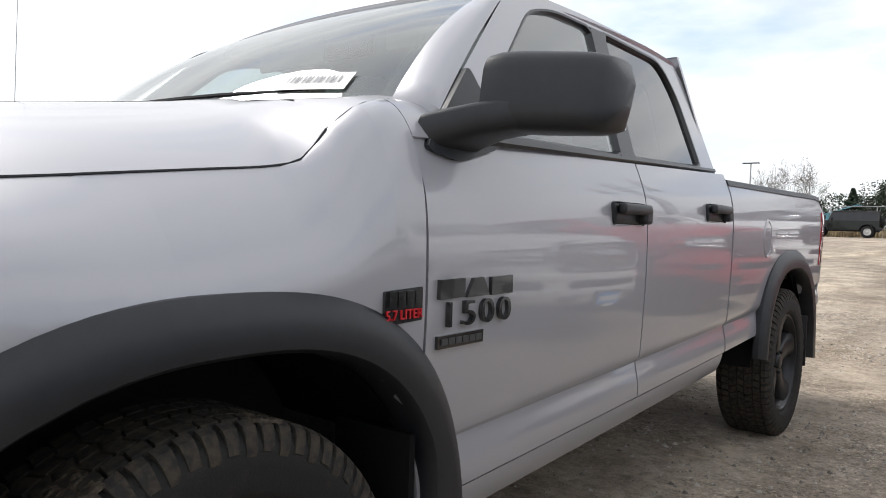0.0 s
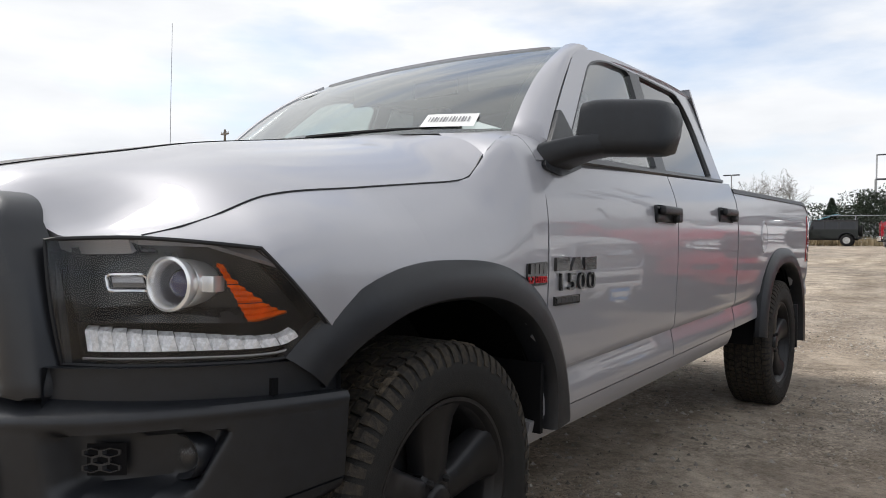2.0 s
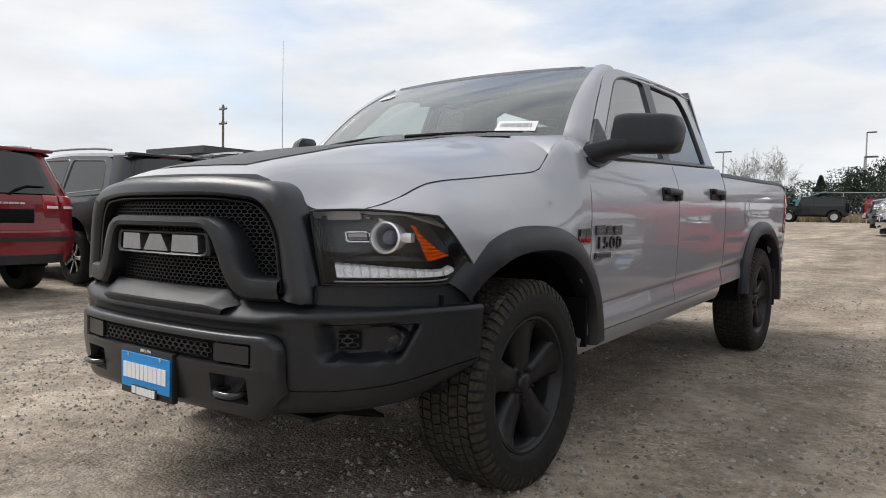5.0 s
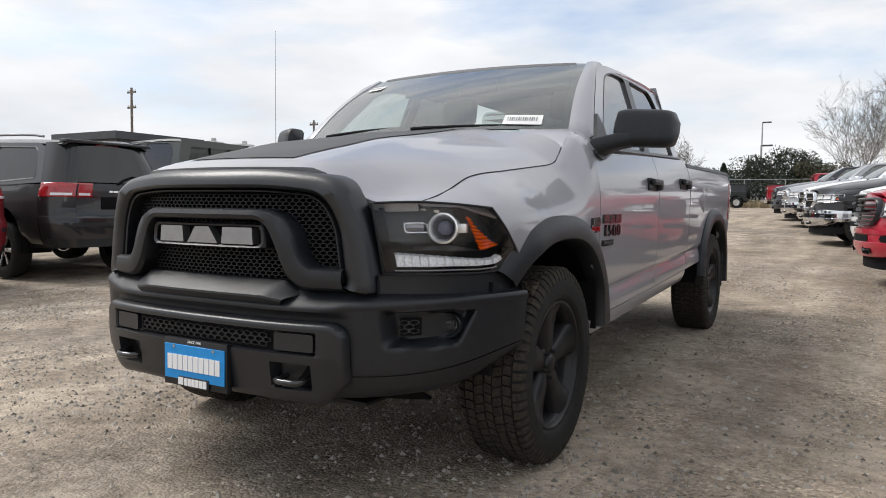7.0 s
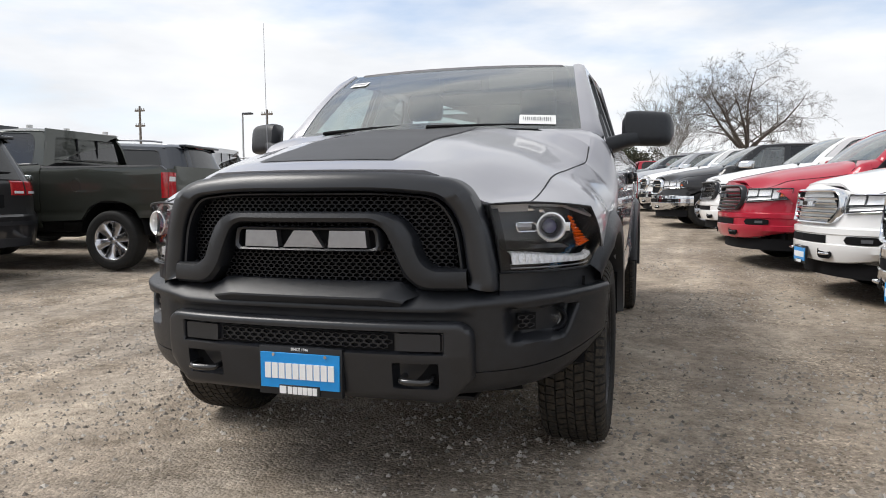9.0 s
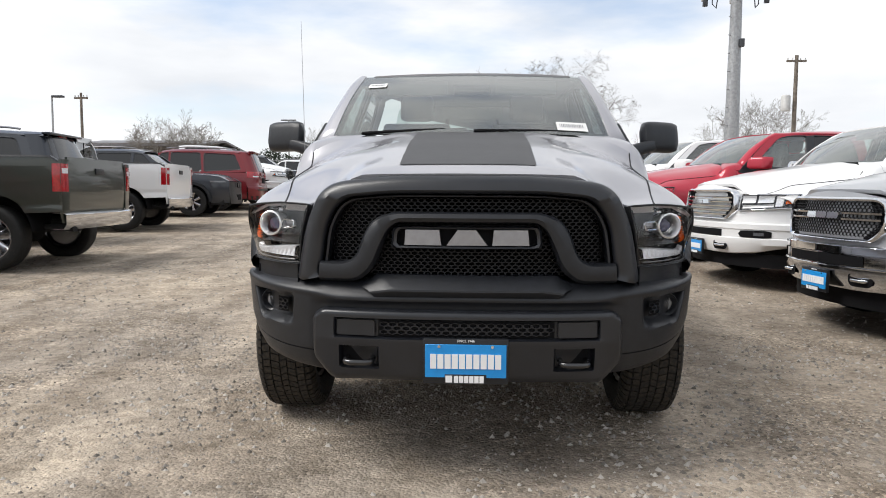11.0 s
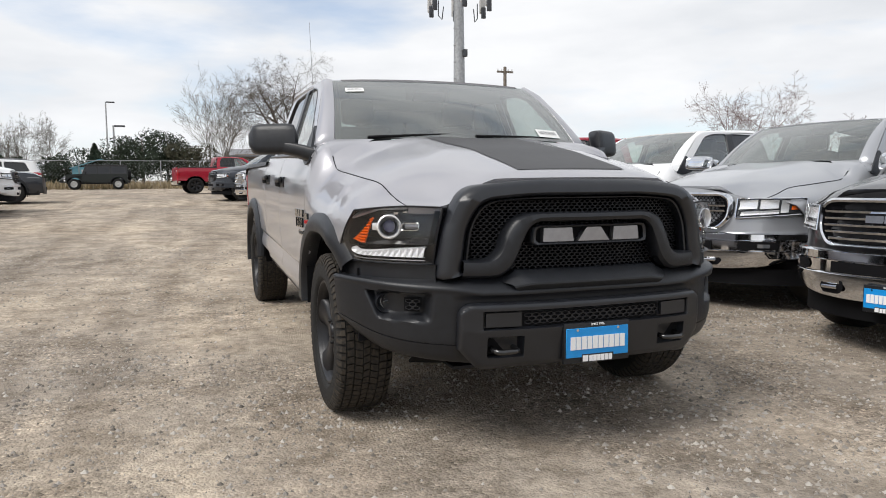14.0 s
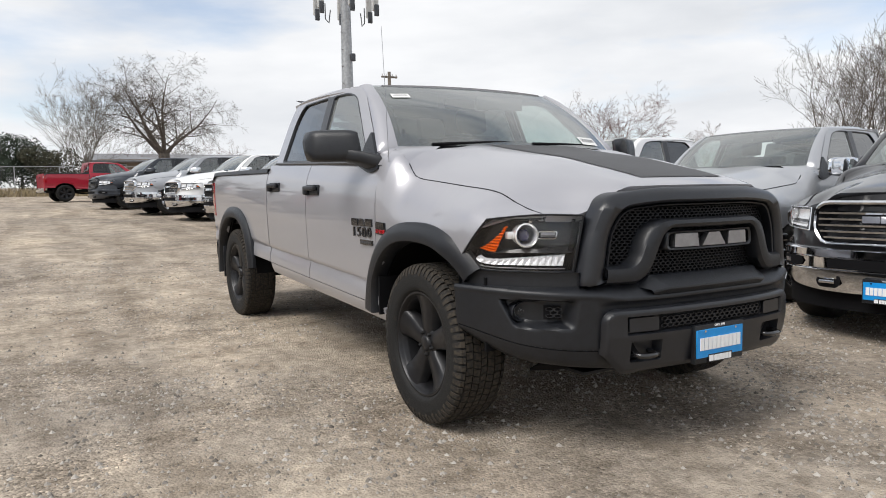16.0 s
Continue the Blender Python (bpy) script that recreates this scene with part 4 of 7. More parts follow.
    # silver slabs of the maker's badge
    z0, z1 = 0.903, 0.961
    cells = [
        [(-0.236, z0), (-0.096, z0), (-0.104, z1), (-0.232, z1)],
        [(-0.076, z0), (0.078, z0), (0.036, z1), (-0.034, z1)],
        [(0.096, z0), (0.236, z0), (0.230, z1), (0.102, z1)],
    ]
    for c in cells:
        part("badge_letter", prism(c, lambda x, z, d: grille_place(x, z, d - 0.028), 0, 0.034), SATIN, frame_, "brushed silver badge slab", 30)
    # head lamps
    low_edge = [(0.0, (0.672, -0.806, 0.815)), (0.2, (0.745, -0.765, 0.815)), (0.4, (0.812, -0.702, 0.815)), (0.6, (0.872, -0.618, 0.815)), (0.8, (0.925, -0.530, 0.817)), (0.9, (0.950, -0.470, 0.828)), (1.0, (0.976, -0.413, 0.878))]
    high_edge = [(0.0, (0.632, -0.822, 1.050)), (0.2, (0.700, -0.778, 1.054)), (0.4, (0.766, -0.731, 1.056)), (0.6, (0.832, -0.684, 1.053)), (0.8, (0.895, -0.632, 1.047)), (1.0, (0.950, -0.568, 1.039))]
    for s in (1, -1):
        def lampf(t, v, off=0.0, s=s):
            lo = Vector([curve_at([(k, p[i]) for k, p in low_edge], t) for i in range(3)])
            hi = Vector([curve_at([(k, p[i]) for k, p in high_edge], t) for i in range(3)])
            a = radians(50 - 38 * t)
            q = lo.lerp(hi, v) + Vector((math.cos(a), -math.sin(a), 0)) * (off + 0.012 * math.sin(math.pi * v))
            return Vector((s * q.x, q.y, q.z))
        ts, vs = np.linspace(0, 1, 19), np.linspace(0, 1, 9)
        hl = part("headlamp", grid([[lampf(t, v, -0.085) for v in vs] for t in ts], flip=s < 0), LAMPIN, truck, "black projector headlamp with amber side marker", 60)
        b = bmesh.new()
        for v in (0.0, 1.0):
            grid([[lampf(t, v, o) for o in (-0.085, 0.0)] for t in ts], b)
        for t in (0.0, 1.0):
            grid([[lampf(t, v, o) for o in (-0.085, 0.0)] for v in vs], b)
        part("lamp_wall", b, LAMPIN, hl, "", 40)
        rim = [lampf(t, 0, 0.001) for t in ts] + [lampf(1, v, 0.001) for v in vs[1:]] + [lampf(t, 1, 0.001) for t in reversed(ts[:-1])] + [lampf(0, v, 0.001) for v in reversed(vs[:-1])]
        part("lamp_seal", tube(rim + rim[:1], 0.0045, 6), MESHM, hl)
        glazed(part("lamp_cover", grid([[lampf(t, v, 0.002) for v in vs] for t in ts], flip=s < 0), LENS, hl, "clear lens cover", 60))
        # projector: bright ring, barrel and side bracket
        c = lampf(0.555, 0.645, -0.022)
        face = Vector((s * 0.30, -1.0, 0.0)).normalized().to_track_quat("X", "Z").to_matrix().to_4x4()
        at = Matrix.Translation(c) @ face
        for nm, prof, mt, lb in (
            ("projector_ring", [(-0.012, 0.046), (0.008, 0.0535), (0.018, 0.0525), (0.021, 0.0475), (0.016, 0.0430), (0.002, 0.0405), (-0.004, 0.0395)], RINGM, "chrome ring round the projector"),
            ("projector_barrel", [(-0.085, 0.038), (-0.060, 0.046), (-0.014, 0.0485), (-0.010, 0.046)], RINGM, "chrome projector barrel"),
            ("projector_shroud", [(-0.004, 0.0400), (-0.018, 0.0360), (-0.026, 0.0300), (-0.028, 0.0270)], SATIN, ""),
            ("projector_lens", [(-0.028, 0.029), (-0.014, 0.026), (-0.003, 0.016), (0.001, 0.0)], PROJECTOR, "dark blue glass projector lens"),
        ):
            b = lathe(prof, 40)
            bmesh.ops.transform(b, matrix=at, verts=b.verts[:])
            part(nm, tidy(b), mt, hl, lb, 50)
        b = box(-0.055, -0.020, -0.014, 0.014, -0.016, 0.016, 0.004)
        bmesh.ops.transform(b, matrix=at @ Matrix.Translation((0, s * 0.060, 0)), verts=b.verts[:])
        part("projector_bracket", b, RINGM, hl)
        for t0, t1, v0, v1 in ((0.56, 0.62, 0.86, 0.90), (0.44, 0.52, 0.88, 0.91), (0.62, 0.68, 0.78, 0.83)):
            part("reflector", grid([[lampf(t, v, o) for v in (v0, v1)] for t, o in ((t0, -0.055), ((t0 + t1) / 2, -0.045), (t1, -0.055))], flip=s < 0), CHROME, hl, "", 0, 0.004)
        # bright outline beside the projector, and the dark bezel folds
        o = rounded([(0.25, 0.575), (0.25, 0.705), (0.44, 0.705), (0.44, 0.575)], 0.03, 3)
        part("chrome_outline", tube([lampf(t, v, -0.036) for t, v in resample(o, 36)] + [lampf(*o[0], -0.036)], 0.0035, 6), CHROME, hl)
        part("chrome_blade", grid([[lampf(t, v, -0.052 + 0.006 * (v > 0.63)) for v in (0.60, 0.64, 0.69)] for t in (0.27, 0.35, 0.42)], flip=s < 0), SATIN, hl, "", 0, 0.003)
        part("bezel_fold", grid([[lampf(t, v, o) for v, o in ((0.30, -0.082), (0.33, -0.022), (0.37 - 0.03 * math.sin(t * 9), -0.030), (0.44, -0.082))] for t in np.linspace(0.06, 0.90, 15)], flip=s < 0), LAMPIN, hl, "", 40)
        part("inner_fin", grid([[lampf(t, v, o) for v in (0.34, 0.6, 0.93)] for t, o in ((0.03, -0.082), (0.10, -0.024), (0.15, -0.082))], flip=s < 0), LAMPIN, hl, "", 40)
        # lamp strip of clear prisms, narrowing outwards
        for k in range(13):
            t0 = 0.125 + 0.062 * k
            hi_ = 0.300 - 0.009 * k
            b = grid([[lampf(t, v, o) for v, o in ((0.085, -0.034), (0.105, -0.014), (hi_ - 0.03, -0.018 - 0.010 * (j == 1)), (hi_, -0.040))] for j, t in enumerate((t0, t0 + 0.022, t0 + 0.058))], flip=s < 0)
            part("lamp_segment", b, WHITELENS, hl, "", 0, 0.003)
        part("lamp_lip", tube([lampf(t, 0.05, -0.010) for t in np.linspace(0.10, 0.93, 20)], 0.0028, 6), SATIN, hl)
        # amber marker: a wedge of three ribbed tiers, wide below
        for k in range(3):
            v0, v1 = 0.33 + 0.165 * k, 0.33 + 0.165 * k + 0.158
            b = grid([[lampf(t, v, -0.026 + 0.010 * (j % 2)) for t in (lambda c: (0.800 - 0.008 * c, 0.840 - 0.012 * c, 0.938 - 0.054 * c))(k + (v - v0) / 0.165)] for j, v in enumerate(np.linspace(v0, v1, 7))], flip=s > 0)
            part("amber_lens", b, AMBER, hl, "amber side marker", 0, 0.005)
    # bumper: chamfered upper edge, deep fog-lamp pockets, separate lower lip
    ease = lambda q: q * q * (3 - 2 * q)
    gate_ = lambda q, a, c: ease(min(1.0, max(0.0, (q - a) / (c - a))))
    lip = lambda a: curve_at([(0.0, 0.700), (0.50, 0.700), (0.60, 0.713), (0.75, 0.722), (0.97, 0.735), (1.04, 0.738)], a)
    half = nose_path(230, 0.0, 0.035, BUMP)
    path = [(-x, y, Vector((-n.x, n.y))) for x, y, n in reversed(half[1:])] + half
    rows = []
    for x, y, n in [q for q in path if q[1] < -0.385]:
        a = abs(x)
        top, zl = 0.757 - 0.007 * gate_(a, 0.6, 1.0), lip(a)
        bot = curve_at([(0.0, 0.385), (0.54, 0.388), (0.62, 0.398), (0.75, 0.410), (0.88, 0.430), (0.96, 0.475), (1.03, 0.55)], a)
        zs = curve_at([(0.0, 0.47), (0.60, 0.478), (0.87, 0.503), (1.03, 0.575)], a)
        k = gate_(a, 0.56, 0.63)
        prof = [(top + 0.004, -0.13), (top + 0.003, -0.058), (top - 0.004, -0.040), (zl + 0.010, -0.006), (zl + 0.003, 0.001), (zl - 0.004, 0.003), (zl - 0.012, 0.0015)]
        for z in np.linspace(zl - 0.016, zs + 0.012, 22):
            prof.append((z, 0.001 - (0.020 - 0.006 * k) * (zl - z) / (zl - zs) - 0.012 * (1 - k) * gate_(0.690 - z, 0, 0.02)))
        d0 = prof[-1][1]
        prof += [(zs + 0.003, d0 - 0.002), (zs + 0.001, d0 - 0.009), (zs - 0.001, d0 - 0.009), (zs - 0.003, d0 - 0.004), ((zs + bot) / 2, d0 - 0.012), (bot + 0.010, d0 - 0.026), (bot, d0 - 0.040), (bot, -0.20)]
        row = []
        for z, d in prof:
            f = min(1.0, max(0.0, (z - 0.585) / 0.11))
            m = gate_(z, 0.570, 0.604) * (1 - gate_(z, 0.688, 0.697)) * gate_(a, 0.695 - 0.012 * f, 0.730 - 0.012 * f) * (1 - gate_(a, 0.862 + 0.032 * f, 0.895 + 0.032 * f))
            row.append((x + n.x * (d - 0.022 * m), y + n.y * d + 0.060 * m, z))
        rows.append(row)
    bumper = part("bumper", tidy(grid(rows)), TRIM, truck, "grained black steel-style front bumper", 35)
    # wedge-shaped step below the grille
    sect = [(0.694, 0.012, 0.290, 0.330), (0.712, -0.008, 0.288, 0.350), (0.728, -0.019, 0.287, 0.365), (0.735, -0.018, 0.288, 0.370), (0.741, -0.012, 0.292, 0.378), (0.778, 0.031, 0.338, 0.415), (0.785, 0.040, 0.345, 0.420), (0.788, 0.10, 0.350, 0.425)]
    rows = []
    for t in [-1.06, -1.02] + list(np.linspace(-1, 1, 31)) + [1.02, 1.06]:
        row = []
        for z, dy, w, wide in sect:
            q = max(0.0, abs(t) - 1.0) / 0.06
            x = math.copysign(w + (wide - w) * q, t) if q else t * w
            row.append((x, bump_y(x) - 0.035 + dy + (0.010 * q if z < 0.76 else 0), z + ((min(z, 0.752) - z) - 0.012) * q))
        rows.append(row)
    part("bumper_step", tidy(grid(rows)), TRIM, bumper, "", 30)
    # centre panel with the long intake channel and the hook pockets let into it
    ramp = lambda q, lo, hi, w: min(1.0, max(0.0, min(q - lo, hi - q) / w))
    xs = sorted({round(e * v, 4) for e in (-1, 1) for v in (0, 0.06, 0.12, 0.18, 0.24, 0.30, 0.332, 0.338, 0.344, 0.38, 0.42, 0.46, 0.478, 0.484, 0.490, 0.503, 0.507, 0.511, 0.53, 0.545, 0.558, 0.570, 0.580, 0.588, 0.594, 0.598, 0.602)})
    zs = [0.370, 0.378, 0.386, 0.395, 0.405, 0.418, 0.425, 0.430, 0.435, 0.45, 0.47, 0.49, 0.505, 0.511, 0.516, 0.522, 0.535, 0.5445, 0.5490, 0.553, 0.57, 0.59, 0.610, 0.6155, 0.620, 0.624, 0.632, 0.640, 0.646, 0.650, 0.653, 0.655]
    rows = []
    for x in xs:
        a = abs(x)
        hi = 0.655 - (0.062 - math.sqrt(max(0.0, 0.062 ** 2 - max(0.0, a - 0.540) ** 2)))
        lo = curve_at([(0.0, 0.380), (0.40, 0.380), (0.50, 0.374), (0.53, 0.385), (0.602, 0.465)], a)
        row = []
        for z in zs:
            q = min(max(z, lo), hi)
            e = min(1.0, min(hi - q, 0.602 - a) / 0.013)
            d = 0.028 * math.sqrt(max(0.0, 1 - (1 - e) ** 2)) - 0.006 * (1 - e) - 0.14 * max(0.0, 0.535 - q) - 0.9 * max(0.0, lo + 0.018 - q)
            d -= 0.024 * ramp(a, -1, 0.508, 0.005) * ramp(q, 0.546, 0.622, 0.005)
            d -= 0.045 * ramp(a, 0.335, 0.487, 0.007) * ramp(q, 0.428, 0.514, 0.007)
            row.append((x, bump_y(x) - 0.035 - d, q))
        rows.append(row)
    part("skid_panel", tidy(grid(rows)), TRIM_SOFT, bumper, "satin black lower bumper panel", 35)
    face = lambda x, z, d: (x, bump_y(x) - 0.040 - d, z)
    part("intake_mesh", honeycomb(-0.33, 0.33, 0.556, 0.620, 0.034, 0.020, lambda x, z, d: face(x, z, d * 0.4 + 0.010), lambda x, z: abs(x) < 0.322 and 0.556 < z < 0.616, None, 0.26), MESHM_RIM, bumper, "black honeycomb mesh", 0)
    # Dark sheet in place of the shade behind the intake mesh.
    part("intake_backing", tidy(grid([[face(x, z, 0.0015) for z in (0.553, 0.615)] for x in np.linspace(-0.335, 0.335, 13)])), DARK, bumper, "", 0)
    for s in (1, -1):
        o = rounded([(s * 0.348, 0.556), (s * 0.348, 0.615), (s * 0.496, 0.615), (s * 0.496, 0.556)], 0.008, 3)
        part("sensor_block", prism(o, face, -0.004, 0.016), TRIM_SOFT, bumper)
        y = bump_y(0.41) - 0.035
        hook = part("tow_hook", box(min(s * 0.345, s * 0.478), max(s * 0.345, s * 0.478), y + 0.028, y + 0.040, 0.436, 0.508), DARK, bumper, "black tow hook in its pocket", 40)
        loop = [(s * 0.362, y + 0.035, 0.462), (s * 0.360, y - 0.020, 0.458), (s * 0.366, y - 0.036, 0.456), (s * 0.385, y - 0.043, 0.455), (s * 0.438, y - 0.043, 0.455), (s * 0.456, y - 0.036, 0.456), (s * 0.463, y - 0.020, 0.458), (s * 0.461, y + 0.035, 0.462)]
        part("hook_loop", tube(loop, 0.0115, 10), BADGE_BLACK, hook)
        # fog lamp and its vent, deep in the pocket
        c = Vector((s * 0.835, -0.652, 0.640))
        at = Matrix.Translation(c) @ Vector((s * 0.25, -1, 0)).normalized().to_track_quat("X", "Z").to_matrix().to_4x4()
        b = lathe([(-0.05, 0.049), (0.002, 0.0475), (0.010, 0.043), (0.004, 0.036), (-0.012, 0.031), (-0.016, 0.029)], 36)
        bmesh.ops.transform(b, matrix=at, verts=b.verts[:])
        fog = part("fog_lamp", tidy(b), TRIM_SOFT, bumper, "round fog lamp in a black pocket", 60)
        for nm, prof, mt in (("reflector", [(-0.012, 0.029), (-0.022, 0.023), (-0.030, 0.010), (-0.031, 0.0)], RINGM), ("fog_lens", [(-0.013, 0.030), (0.000, 0.024), (0.007, 0.013), (0.009, 0.0)], LENS)):
            b = lathe(prof, 28)
            bmesh.ops.transform(b, matrix=at, verts=b.verts[:])
            part(nm, tidy(b), mt, fog, "clear fog lamp lens" if mt is LENS else "", 60)
        # The vent's shaded depth is a dark sheet behind its mesh.
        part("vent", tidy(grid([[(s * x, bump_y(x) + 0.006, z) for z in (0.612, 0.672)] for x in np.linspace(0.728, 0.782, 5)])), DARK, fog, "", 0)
        part("vent_mesh", honeycomb(0.728, 0.782, 0.614, 0.672, 0.026, 0.019, lambda x, z, d, s=s: (s * x, bump_y(x) - 0.004 - d * 0.4, z), lambda x, z: 0.73 < x < 0.78 and 0.618 < z < 0.668), TRIM_SOFT, fog, "", 0)
        # dark shields added to close the gap between bumper and wheel and keep it shaded
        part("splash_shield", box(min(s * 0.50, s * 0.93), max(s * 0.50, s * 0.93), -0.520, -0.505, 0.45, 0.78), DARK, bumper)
    # Dark panel added behind the bumper to block light from the ground beneath.
    part("under_bumper_panel", tidy(grid([[(x, bump_y(x) + 0.22 + 0.06 * (z < 0.36), z) for z in (0.335, 0.37, 0.42)] for x in np.linspace(-0.70, 0.70, 25)])), DARK, bumper, "dark panel added under the bumper for shade", 40, 0.012)
    licence_plate(bumper, bump_y(0) - 0.066, 0.468)


def flare(truck, s, yc, zc, a0, a1, r0=0.512, r1=0.612):
    rows = []
    for a in np.linspace(radians(a0), radians(a1), 40):
        c, sn = math.cos(a), math.sin(a)
        k = 1 / (abs(c) ** 2.5 + abs(sn) ** 2.5) ** (1 / 2.5)
        ring_ = []
        for r, x in ((r0 - 0.002, 0.93), (r0, 1.012), (r0 + 0.008, 1.026), (r0 + 0.050, 1.030), (r1 - 0.015, 1.014), (r1, 1.000), (r1 + 0.001, 0.975)):
            if yc < 1 and c > 0 and r < r0 + 0.02:
                r -= 0.050 * max(0.0, 1 - sn / 0.5)
            y, z = yc + r * k * c, zc + r * k * sn
            ring_.append((s * (x + curve_at(TAPER, y) * (1 if y < 0 else 0.6)), y, z))
        tuck = 0.035 * max(0.0, min(1.0, (yc - 0.30 - ring_[3][1]) / 0.18)) if yc < 1 else 0.0
        rows.append([(x - s * tuck, y, z) for x, y, z in ring_])
    return part("fender_flare", tidy(grid(rows)), TRIM, truck, "black plastic wheel-arch flare", 35)


pickup = thing("pickup_truck", "silver four-door pickup with black grille, bumper and wheels on gravel", "pickup truck")
main_hood = pickup_body(pickup, SILVER, main=True)
main_nose(pickup)
for s in (1, -1):
    flare(pickup, s, 0.0, 0.40, 11, 140)
    flare(pickup, s, REAR_Y, REAR_Z, -4, 171)
    tyre(pickup, s, 0.0, 0.40, WHEEL, 5)
    tyre(pickup, s, REAR_Y, REAR_Z, WHEEL, 5)
    part("mud_flap", box(s * 0.86 - 0.13, s * 0.86 + 0.13, 4.02, 4.035, 0.36, 0.66, 0.004), TRIM, pickup, "black rear mud flap")
    # Dark panel added to hide the door's edge inside the arch.
    part("arch_cover", box(min(s * 0.78, s * 1.0), max(s * 0.78, s * 1.0), 0.425, 0.442, 0.49, 0.70), DARK, pickup)
    # side badges
    sx = lambda y, z, d, s=s: (s * (side_x(y, z) + d), y, z)
    b = bmesh.new()
    yy = 0.335
    prism(rounded([(yy, 0.930), (yy, 0.998), (yy + 0.112, 1.003), (yy + 0.112, 0.935)], 0.004, 2), sx, 0.0, 0.006, b)
    badge = part("engine_badge", tidy(b), BADGE_BLACK, pickup, "black engine badge with red lettering")
    for k in range(4):
        part("badge_bar", bars(yy + 0.006 + 0.0255 * k, yy + 0.006 + 0.0255 * (k + 1), 0.982, 0.030, 1, sx, 0.011, bmesh.new()), BADGE_BLACK, badge, "", 0)
    m = Matrix.Translation((s * (side_x(0.39, 0.948) + 0.0075), yy + 0.056, 0.949)) @ (Matrix(((0, 0, 1, 0), (1, 0, 0, 0), (0, 1, 0, 0), (0, 0, 0, 1))) if s > 0 else Matrix(((0, 0, -1, 0), (-1, 0, 0, 0), (0, 1, 0, 0), (0, 0, 0, 1))))
    part("badge_text", lettering("5.7 LITER", 0.028, 0.004, m), LETTER_RED, badge, "red lettering", 0)
    for k in range(3):
        y0 = 0.500 + 0.094 * k
        part("name_badge", prism([(y0, 0.972), (y0 + 0.086, 0.974), (y0 + (0.086 if k != 1 else 0.06), 1.016), (y0 + (0.0 if k != 1 else 0.026), 1.014)], sx, 0.0, 0.010), BADGE_BLACK, pickup, "black slab badge on the door", 0)
    m = Matrix.Translation((s * (side_x(0.64, 0.93) + 0.006), 0.640, 0.935)) @ (Matrix(((0, 0, 1, 0), (1, 0, 0, 0), (0, 1, 0, 0), (0, 0, 0, 1))) if s > 0 else Matrix(((0, 0, -1, 0), (-1, 0, 0, 0), (0, 1, 0, 0), (0, 0, 0, 1))))
    m = m @ Matrix.Diagonal((1.45, 1.0, 1.0, 1.0))
    for k, ch in enumerate("1500"):
        part("number_badge", lettering(ch, 0.078, 0.010, m @ Matrix.Translation((-0.072 + 0.048 * k, 0, 0))), BADGE_BLACK, pickup, "raised black numeral on the door", 0)
    b = prism([(0.500, 0.866), (0.664, 0.868), (0.664, 0.896), (0.500, 0.894)], sx, 0.0, 0.008)
    part("trim_badge", b, BADGE_BLACK, pickup, "small black trim badge", 0)
    for k in range(6):
        part("trim_badge_bar", bars(0.508 + 0.0247 * k, 0.508 + 0.0247 * (k + 1), 0.881, 0.014, 1, sx, 0.011, bmesh.new()), DECAL, pickup, "", 0)
# Plate and box added under the nose, only to darken the ground.
part("shade_plate", box(-0.56, 0.56, -0.74, 0.45, 0.335, 0.350, 0.004), MESHM, pickup)
part("front_axle", box(-0.60, 0.60, -0.07, 0.08, 0.31, 0.42, 0.03), MESHM, pickup)
# dried mud caked on the front tyre
MUD = material("dried mud", (0.085, 0.066, 0.046), 0.95, 0, 0.6, 60, 0.5, 220)
mud_wheel = [c for c in pickup.children if c.name.startswith("wheel") and "liner" not in c.name and c.data.vertices[0].co.x > 0 and c.data.vertices[0].co.y < 1][0]
for a0, a1, x0, x1, seed in ((117, 129, 0.01, 0.112, 1), (138, 150, -0.05, 0.08, 2), (72, 82, 0.06, 0.113, 4)):
    rows = []
    for i, a in enumerate(np.linspace(radians(a0), radians(a1), 16)):
        row = []
        for j, x in enumerate(np.linspace(x0, x1, 18)):
            edge = min(i, 15 - i, j, 17 - j) / 3.0
            h = 0.0055 * min(1.0, edge) * (-0.25 + 2.1 * noise.noise((x * 75, a * 30, seed))) - 0.006 * (edge == 0)
            r = TYRE_R + 0.0035 + h
            row.append((1.0 - 0.1375 + x, r * math.cos(a), 0.40 + r * math.sin(a)))
        rows.append(row)
    part("mud_clump", tidy(grid(rows)), MUD, mud_wheel, "dried tan mud", 30)
# matt stripe on the hood
rows = []
for y in np.linspace(-0.82, 0.385, 18):
    row = []
    for x in np.linspace(-0.272 - 0.02 * (y + 0.8), 0.272 + 0.02 * (y + 0.8), 13):
        xe = curve_at(HOOD_X, y) - 0.004
        u = x / xe
        k = min(max((0.60 - abs(u)) / 0.16, 0), 1)
        k = k * k * (3 - 2 * k) * min(1, max(0, (y + 0.93) / 0.35))
        back = 0.19 * u * u * min(1.0, max(0.0, (-0.35 - y) / 0.45))
        row.append((x, y + back + 0.0, hood_z(u, y, back, k) + 0.003))
    rows.append(row)
part("hood_decal", grid(rows, flip=True), DECAL, pickup, "matt black hood stripe", 60)
